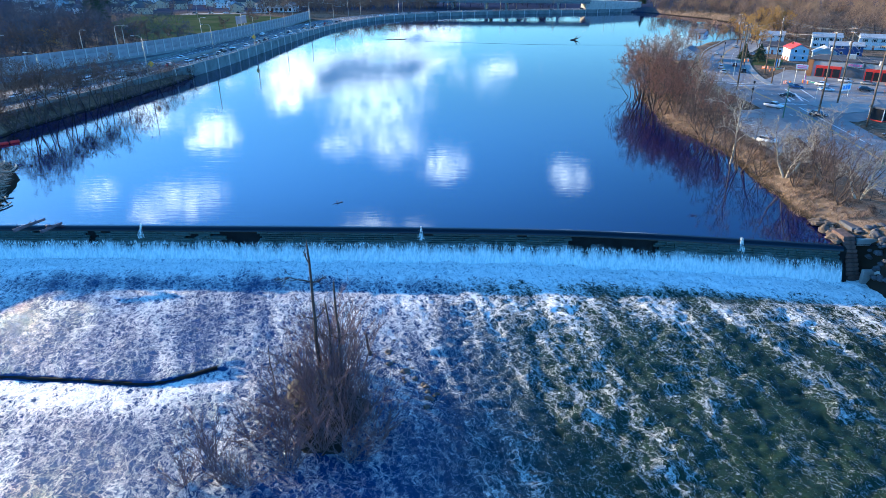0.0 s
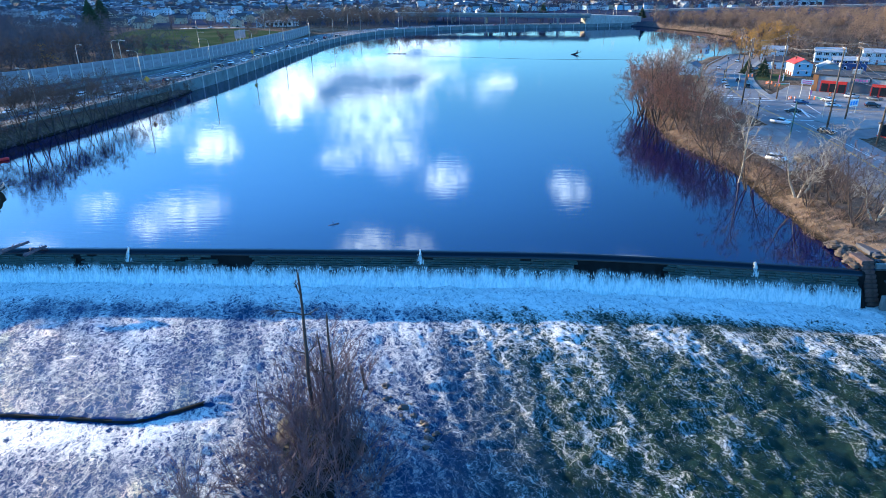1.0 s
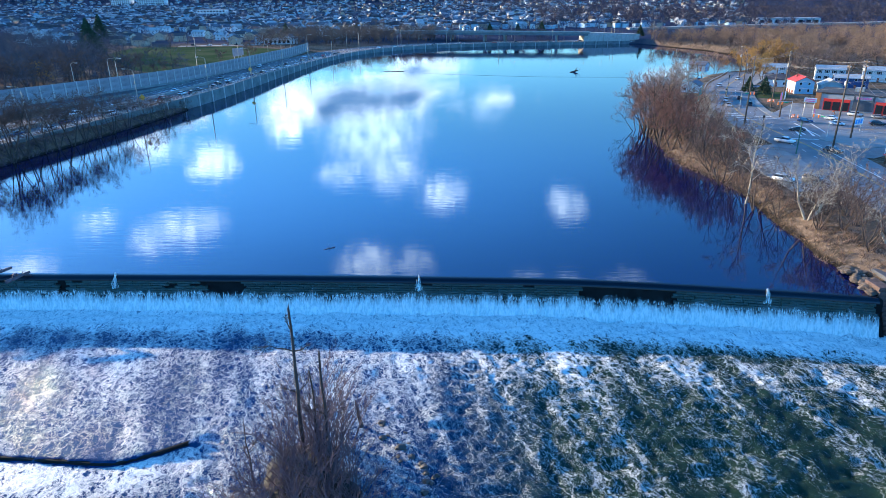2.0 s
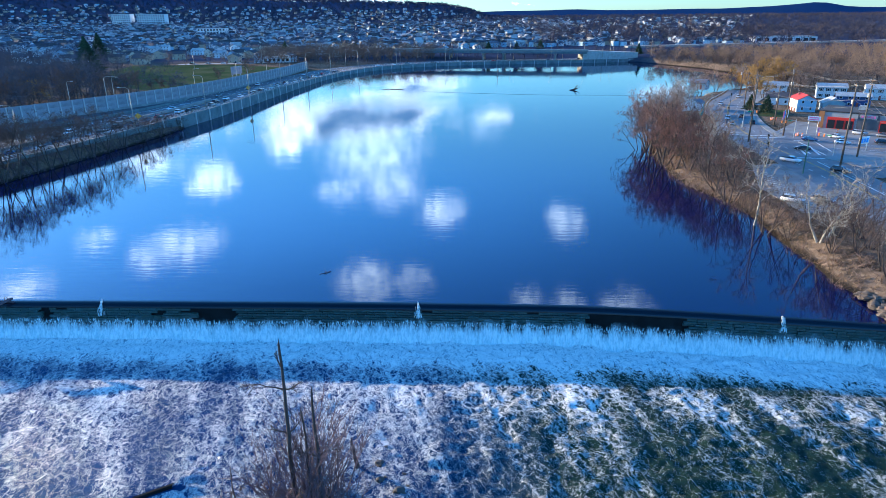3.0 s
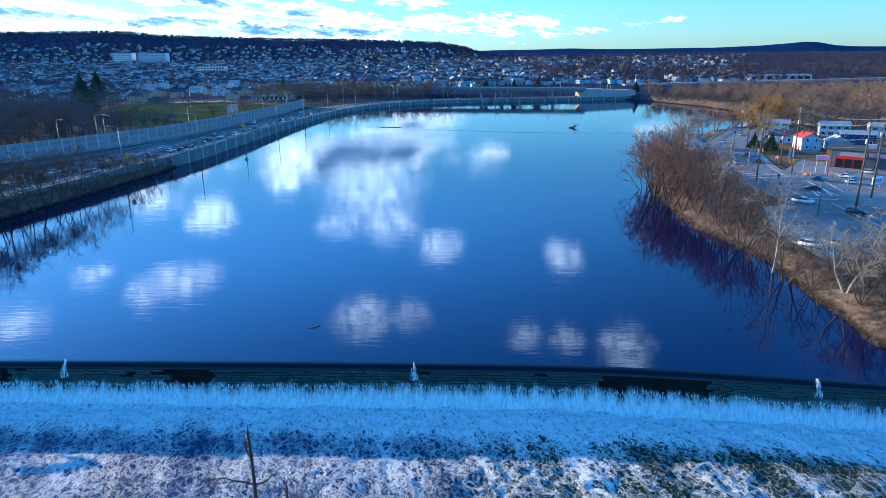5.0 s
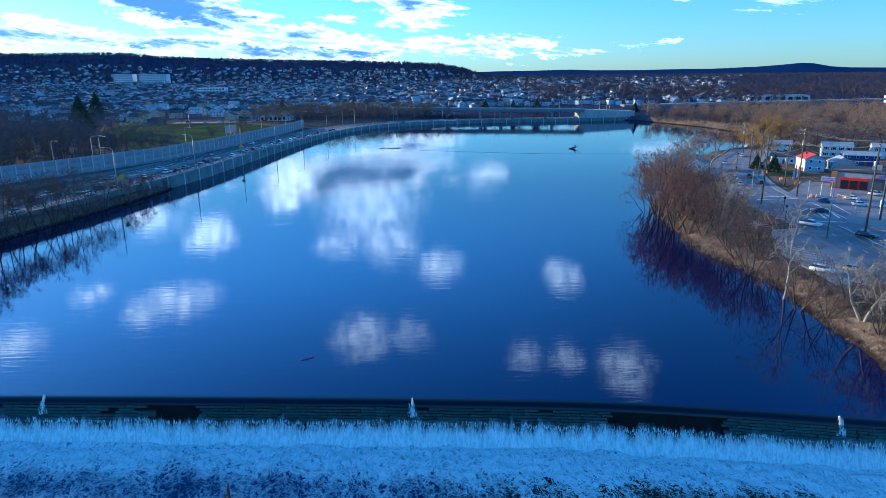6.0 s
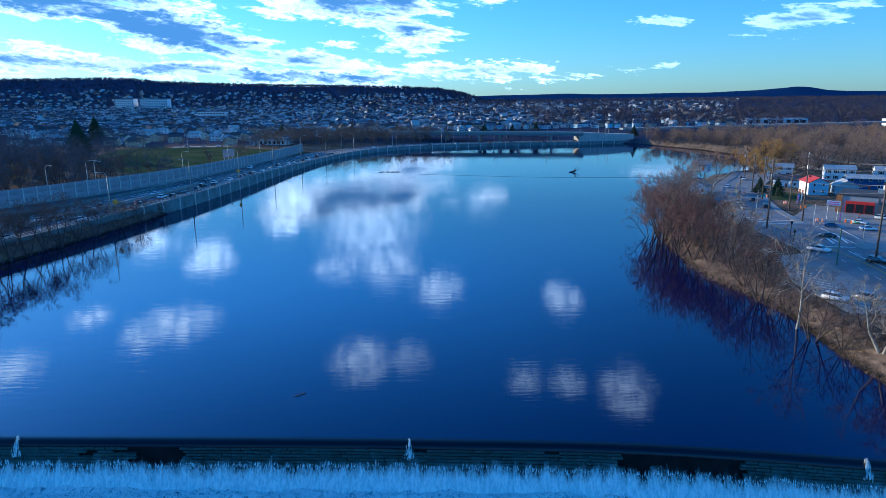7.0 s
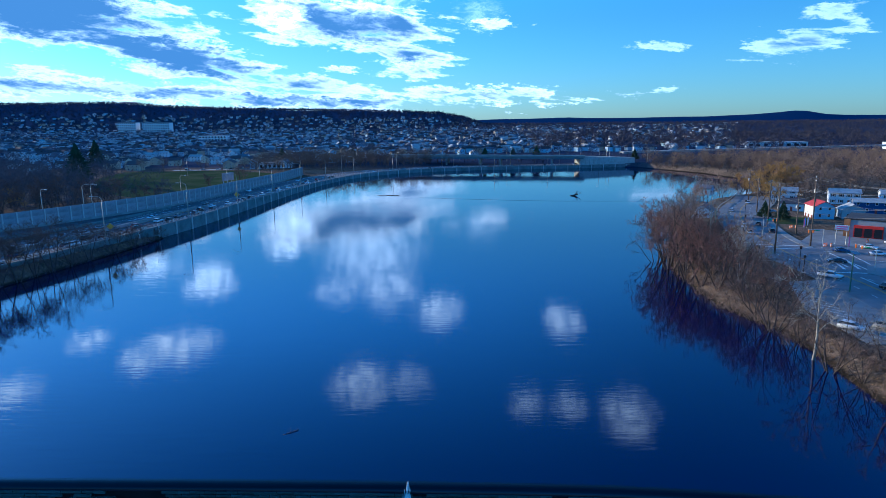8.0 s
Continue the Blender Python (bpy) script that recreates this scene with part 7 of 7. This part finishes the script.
def roadside_bits():
    for x, y, c in ((96.2, 94.1, PINK), (103.0, 124.5, SKYBLUE), (101.6, 122.5, PINK), (104.4, 125.6, WHITE_TRIM)):
        t = thing("feather_flag", "tall coloured feather flag beside the road", "flag", (x, y, LAND), 0.6, "feather flags")
        part("mast", Mesh().tube((0, 0, 0), (0, 0, 4.2), 0.03, 0.02, 6), STEEL, t)
        m = Mesh()
        m.add([(0.04, -0.015, 0.9), (0.85, -0.015, 1.1), (0.95, -0.015, 3.2), (0.55, -0.015, 4.1), (0.04, -0.015, 4.2), (0.04, 0.015, 0.9), (0.85, 0.015, 1.1), (0.95, 0.015, 3.2), (0.55, 0.015, 4.1), (0.04, 0.015, 4.2)],
              [(0, 1, 2, 3, 4), (9, 8, 7, 6, 5), (0, 5, 6, 1), (1, 6, 7, 2), (2, 7, 8, 3), (3, 8, 9, 4), (4, 9, 5, 0)])
        part("banner", m, c, t)
        t.scale = (1 / UNIT,) * 3
    for x, y in ((99.6, 125.4), (100.5, 126.2), (101.2, 125.4), (93.0, 98.0), (93.8, 98.6), (94.4, 97.6), (106.4, 102.6), (107.1, 103.3)):
        t = thing("traffic_barrel", "orange and white traffic barrel", "traffic barrel", (x, y, LAND), 0, "orange barrels")
        t.scale = (1 / UNIT,) * 3
        part("drum", Mesh().lathe([(0.34, 0), (0.30, 0.1), (0.28, 0.6), (0.25, 1.1), (0.1, 1.18)], 12), ORANGE, t)
        part("band", Mesh().lathe([(0.300, 0.35), (0.290, 0.5)], 12), WHITE_TRIM, t, "white reflective band")
        part("band", Mesh().lathe([(0.283, 0.72), (0.272, 0.87)], 12), WHITE_TRIM, t, "white reflective band")
    t = thing("road_sign", "pink and white sign board on two posts", "sign", (98.4, 100.5, LAND), -0.6)
    part("board", Mesh().bevelled((0, 0, 4.2), (3.0, 0.25, 1.2), 0.04), WHITE_TRIM, t)
    for z in (3.95, 4.45):
        part("sign_bar", Mesh().box((0, -0.14, z), (2.3, 0.05, 0.26)), PINK, t)
    for x in (-1.1, 1.1):
        part("post", Mesh().tube((x, 0, 0), (x, 0, 3.5), 0.09, 0.09, 7), STEEL, t)
    t = thing("price_sign", "tall white and blue roadside price sign", "sign", (97.3, 77.0, LAND + 0.15), 0.5)
    part("board", Mesh().bevelled((0, 0, 2.6), (3.6, 0.3, 1.6), 0.04), WHITE_TRIM, t)
    for x in (-1.0, 0, 1.0):
        part("sign_bar", Mesh().box((x, -0.17, 2.6), (0.7, 0.05, 0.9)), SKYBLUE, t)
    for x in (-1.5, 1.5):
        part("post", Mesh().tube((x, 0, 0), (x, 0, 1.9), 0.1, 0.1, 7), STEEL, t)
    # traffic signals on a mast arm
    for x, y, a in ((91.2, 95.9, 3.4), (88.0, 72.5, 2.0), (85.0, 112.0, 0.3)):
        t = thing("traffic_signal", "traffic signal hanging from a steel mast arm", "traffic signal", (x, y, LAND), a, "traffic signals")
        t.scale = (1 / UNIT,) * 3
        part("mast", Mesh().tube((0, 0, 0), (0, 0, 6.3), 0.13, 0.1, 8), STEEL, t)
        part("arm", Mesh().tube((0, 0, 6.0), (6.0, 0, 6.4), 0.08, 0.05, 7), STEEL, t)
        for q in (4.0, 5.7):
            h = part("signal_head", Mesh().bevelled((q, -0.1, 5.75), (0.34, 0.26, 1.05), 0.04), ORANGE, t)
            for i, cm in enumerate((TAILLAMP, ORANGE, SIGN_GREEN)):
                part("lens", Mesh().lathe([(0.11, 0), (0.11, 0.05)], 9, (q, -0.26, 5.4 + 0.32 * i)), cm, h)
        part("name_plate", Mesh().bevelled((2.4, -0.08, 6.0), (1.7, 0.05, 0.42), 0.01), SIGN_GREEN, t, "green street name plate")
    # yellow diamond signs by the highway
    for x, y in ((-85.4, 112.8), (-76.0, 189.0)):
        t = thing("warning_sign", "yellow diamond warning sign on a post", "sign", (x - 0.8, y, deck(y)), 0.3, "warning signs")
        part("post", Mesh().tube((0, 0, 0), (0, 0, 2.6), 0.05, 0.05, 6), STEEL, t)
        o = part("plate", Mesh().bevelled((0, 0, 0), (1.3, 0.06, 1.3), 0.02), LINE_YELLOW, t)
        o.location, o.rotation_euler = (0, -0.08, 3.2), (0, radians(45), 0)
    t = thing("highway_sign", "large grey backed highway sign behind the barrier", "sign", (-97.5, 243, 2.7), 1.3)
    part("board", Mesh().bevelled((0, 0, 6.6), (9.0, 0.25, 3.6), 0.05), BARRIER_PANEL, t)
    for x in (-3.2, 0, 3.2):
        part("post", Mesh().tube((x, 0.3, 0), (x, 0.3, 8.0), 0.14, 0.14, 7), STEEL, t)
    # low rail beside the far road bend
    ln = sideways(STREET[STREET[:, 1] > 128], -7.0)
    t = thing("road_rail", "dark steel guard rail round the road bend", "railing")
    part("rail", Mesh().path([(p[0], p[1], LAND + 0.75) for p in ln[::2]], 0.10, 5), STEEL, t)
    for p in ln[::3]:
        part("post", Mesh().box((p[0], p[1], LAND + 0.35), (0.14, 0.14, 0.8)), BLACK, t)


roadside_bits()


def parking_lines():
    h = thing("bay_lines", "faded white parking bay lines", "road marking", kind="structure")
    for i in range(15):
        o = part("painted_line", Mesh().box((0, 0, 0), (3.9, 0.11, 0.012)), LINE_WHITE, h)
        o.location, o.rotation_euler = (62.0 + 0.2 * i, 31.0 + 2.1 * i, LAND + 0.058), (0, 0, -0.9)
    for x0, y0, a in ((87.5, 96.0, 0.1), (88.0, 79.0, -0.3), (79.5, 101.0, 0.1)):
        for i in range(2):
            o = part("stop_line", Mesh().box((0, 0, 0), (11.0 if a == 0.1 else 0.5, 0.5 if a == 0.1 else 11, 0.012)), LINE_WHITE, h)
            o.location, o.rotation_euler = (x0 - 3.6 + (0 if a == 0.1 else 3.0 * i), y0 + 3.2 * i * (a == 0.1), LAND + 0.086), (0, 0, a)


parking_lines()


def junction_lines():
    """Turn lanes and stop lines at the junction."""
    h = thing("turn_lane_lines", "white turn lane and stop lines at the junction", "road marking", kind="structure")
    for (ax, ay), (bx, by), w in (((89.4, 89.9), (86.4, 69.0), 0.3), ((94.2, 92.9), (89.5, 72.7), 0.3), ((79.2, 71.2), (86.2, 69.7), 0.55), ((81.5, 67.0), (77.9, 36.0), 0.22), ((89.0, 91.5), (95.5, 91.3), 0.45), ((85.3, 79.5), (84.6, 75.5), 0.45)):
        l = math.hypot(bx - ax, by - ay)
        o = part("painted_line", Mesh().box((0, 0, 0), (l, w, 0.012)), LINE_WHITE, h)
        o.location, o.rotation_euler = ((ax + bx) / 2, (ay + by) / 2, LAND + 0.094), (0, 0, math.atan2(by - ay, bx - ax))


junction_lines()

# green verge by the corner
structure("verge", Mesh().box((107.5, 139.5, LAND - 0.04), (9, 17, 0.16), -0.5), LAWN, "short green grass verge at the corner")


# ---- right abutment of the dam ----
def abutment():
    t = thing("abutment", "stepped stone abutment at the dam's end", "abutment", kind="structure")
    rng = random.Random(8)
    cap_rocks = [rock_mesh(60 + i, 0.5, DRY_STONE) for i in range(5)]
    # stepped face of stacked blocks, each course standing a little farther out
    for i in range(11):
        f = i / 10
        o = part("stone_step", Mesh().bevelled((0, 0, 0), (1.45 + 0.25 * f, 2.6, 0.52), 0.05), STEP_STONE, t)
        o.location, o.rotation_euler = (51.15 + 0.75 * f + rng.uniform(-0.05, 0.05), -4.9 - 2.1 * f, 0.75 - 0.52 * i), (0, 0, rng.uniform(-0.03, 0.03))
    part("core", Mesh().bevelled((51.4, -2.4, -3.15), (2.2, 6.6, 6.2), 0.2), DRY_STONE, t)
    for i in range(70):
        o = part("stone", cap_rocks[i % 5], None, t)
        s = rng.uniform(0.5, 1.25)
        o.location, o.scale, o.rotation_euler = (50.0 + 2.1 * rng.random(), 1.2 - 7.0 * rng.random() ** 1.3, 0.10 + 0.45 * rng.random()), (s, s, s * 0.8), (rng.uniform(-0.3, 0.3), rng.uniform(-0.3, 0.3), rng.uniform(0, 6))
    # slab and kerb in darker materials, in place of weak light on them
    part("landing", Mesh().bevelled((57.2, -2.2, 0.85), (8.6, 3.0, 0.5), 0.08), ASPHALT, t)
    part("kerb", Mesh().bevelled((57.0, -6.2, 0.25), (9.6, 0.4, 0.9), 0.06), RIVER_CONCRETE, t)
    part("wing_wall", Mesh().bevelled((52.9, -9.0, -3.9), (1.7, 0.6, 3.2), 0.08), CONCRETE, t, "grey concrete wing wall")
    w = Mesh().add([(53.2, -9.2, -6), (54.6, -9.2, -6), (54.6, -15.5, -6), (53.8, -15.5, -6), (53.3, -9.2, -1.9), (54.4, -9.2, -1.9), (54.5, -15.5, -4.3), (53.9, -15.5, -4.3)],
                   [(3, 2, 1, 0), (4, 5, 6, 7), (0, 1, 5, 4), (1, 2, 6, 5), (2, 3, 7, 6), (3, 0, 4, 7)])
    part("sloping_wall", w, PALE_CONCRETE, t, "pale sunlit concrete wall")
    grey = [rock_mesh(40 + i, 0.5, RIPRAP) for i in range(4)]
    for i in range(90):
        x, y = rng.uniform(52.4, 61.0), rng.uniform(-11.5, -6.6) if i % 3 else rng.uniform(-6.0, -4.0)
        o = part("riprap_stone", grey[i % 4], None)
        s = rng.uniform(0.5, 1.1)
        o.location, o.scale, o.rotation_euler = (x, y, gz(x, y) + 0.08), (s, s, s), (rng.uniform(-0.4, 0.4), 0, rng.uniform(0, 6))
        tagged(o, "grey broken stone on the bank beside the dam", "rock", "riprap beside the dam")


STEP_STONE = material("step_stone", (0.145, 0.092, 0.075), 0.9, var=0.45, scale=1.5, fine=6.0, bump=0.7, dist=0.05, random_hue=0.4)
RIPRAP = material("riprap", (0.105, 0.105, 0.115), 0.9, var=0.4, scale=1.5, fine=6.0, bump=0.6, random_hue=0.4)

abutment()


def chain_fence():
    t = thing("wire_fence", "low dark wire fence above the dam", "fence", (0, 0, 0))
    pts = [(57.5 + 2.2 * i, 3.2 + 0.9 * i) for i in range(7)]
    for x, y in pts:
        part("fence_post", Mesh().tube((x, y, 1.6), (x, y, 3.5), 0.05, 0.05, 6), BLACK, t)
    for h in (2.4, 2.9, 3.4):
        part("fence_rail", Mesh().path([(x, y, h) for x, y in pts], 0.025, 5), BLACK, t)


chain_fence()


# ---- the far town ----
def town():
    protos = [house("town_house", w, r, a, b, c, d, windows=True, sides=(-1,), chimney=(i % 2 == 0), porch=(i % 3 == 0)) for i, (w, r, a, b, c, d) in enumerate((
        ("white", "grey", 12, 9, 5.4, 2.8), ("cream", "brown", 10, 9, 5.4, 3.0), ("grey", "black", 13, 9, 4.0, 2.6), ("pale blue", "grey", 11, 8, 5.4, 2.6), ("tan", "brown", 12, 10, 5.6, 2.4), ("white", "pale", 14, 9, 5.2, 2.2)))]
    for p in protos:
        tagged(p, group="town houses")
    r = np.random.RandomState(3)
    near = []
    tries = 0
    while len(near) < 110 and tries < 9000:
        tries += 1
        y = r.uniform(385, 640)
        x = r.uniform(-0.66 * (y + 52), 0.10 * (y + 52))
        if y < 455 and x > -105:
            continue
        if x > -60 and y < 500:
            continue
        if shore_distance([x], [y])[0] < 30 or any((x - a) ** 2 + (y - b) ** 2 < 13 ** 2 for a, b in near):
            continue
        near.append((x, y))
    for i, (x, y) in enumerate(near):
        m = pose(x, y, gz(x, y) - 0.1, 0, 0, r.choice([0, 90]) + r.uniform(-22, 22))
        if i < 6:
            protos[i].matrix_basis = m @ TRUE_SIZE
        else:
            copy_thing(protos[r.randint(6)], m)
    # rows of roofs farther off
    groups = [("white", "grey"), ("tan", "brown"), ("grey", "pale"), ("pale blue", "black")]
    for gi, (wl, rf) in enumerate(groups):
        W, R = Mesh(), Mesh()
        ys = 585 + 1250 * r.rand(950) ** 1.25
        xs = r.uniform(-0.72, 0.46, 950) * (ys + 52)
        ok = (shore_distance(xs, ys) > 25) & ((xs < 0.2 * ys) | (r.rand(950) < 0.4))
        for x, y, z in zip(xs[ok], ys[ok], ground_height(xs[ok], ys[ok])):
            a = r.uniform(-0.5, 0.5) + 1.5708 * r.randint(2)
            w, d, h, s = r.uniform(6, 10), r.uniform(5, 6.5), r.uniform(3.0, 4.6), r.uniform(1.8, 2.8)
            W.box((x, y, z + h / 2 - 0.3), (w, d, h + 0.6), a)
            ca, sa = math.cos(a), math.sin(a)
            q = [(-w / 2 - 0.4, -d / 2 - 0.4, h), (w / 2 + 0.4, -d / 2 - 0.4, h), (w / 2 + 0.4, d / 2 + 0.4, h), (-w / 2 - 0.4, d / 2 + 0.4, h), (-w / 2, 0, h + s), (w / 2, 0, h + s)]
            R.add([(x + px * ca - py * sa, y + px * sa + py * ca, z + pz + 0.02) for px, py, pz in q], [(0, 1, 5, 4), (2, 3, 4, 5), (1, 2, 5), (3, 0, 4), (3, 2, 1, 0)])
        o = part("distant_walls", W, SIDE[wl])
        tagged(o, f"{wl} walls of distant town houses", "houses", kind="stuff")
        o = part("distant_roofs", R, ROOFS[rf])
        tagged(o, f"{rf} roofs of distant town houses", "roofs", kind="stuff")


town()


def block(name, label, x, y, w, d, h, floors, cols, deg=0.0, wall="white"):
    t = thing(name, label, "building", (x, y, gz(x, y) - 0.5), radians(deg))
    part("wall", Mesh().bevelled((0, 0, h / 2), (w, d, h), 0.1), SIDE[wall], t)
    part("roof", Mesh().bevelled((0, 0, h + 0.2), (w + 0.6, d + 0.6, 0.5), 0.1), ROOFS["pale"], t)
    for f in range(floors):
        for c in range(cols):
            part("window", Mesh().box((-w / 2 + w * (c + 0.5) / cols, -d / 2 - 0.05, h * (f + 0.55) / floors), (w / cols * 0.55, 0.2, h / floors * 0.5)), GLASS_DARK, t)


block("apartment_block", "large pale apartment block on the hillside", -720, 1460, 42, 22, 24, 6, 9)
block("apartment_block", "long pale apartment block on the hillside", -655, 1465, 62, 22, 23, 6, 12)
block("field_house", "low pale building beyond the field", -116, 396, 18, 9, 4, 1, 6, 8, "white")
block("warehouse", "long pale warehouse among the trees", 480, 560, 90, 30, 7, 1, 10, -15)
block("warehouse", "low pale warehouse beyond the woods", 360, 640, 60, 24, 6, 1, 8, -10)
block("office_block", "pale office building in the far town", -330, 900, 40, 16, 12, 3, 9)
structure("parking_area", Mesh().box((-150, 385, gz(-150, 385) - 0.02), (60, 9, 0.12), 0.14), PALE_ASPHALT, "asphalt parking strip beyond the field")
structure("viaduct", Mesh().add([(150 + 45 * i, 470 + 14 * i + dy, 8.5 + dz) for i in range(12) for dy, dz in ((0, 0), (11, 0), (11, -1.4), (0, -1.4))],
                                [(4 * i + j, 4 * i + 4 + j, 4 * i + 4 + (j + 1) % 4, 4 * i + (j + 1) % 4) for i in range(11) for j in range(4)] + [(0, 1, 2, 3), (47, 46, 45, 44)]), CONCRETE, "long low concrete viaduct beyond the woods")

# ---- pieces of the dam ----
stone_courses()


# ---- the plan set to metres ----
for ob in list(scene.objects):
    if ob.parent is None and ob.type in {"MESH", "EMPTY"}:
        ob.matrix_basis = Matrix.Scale(UNIT, 4) @ ob.matrix_basis
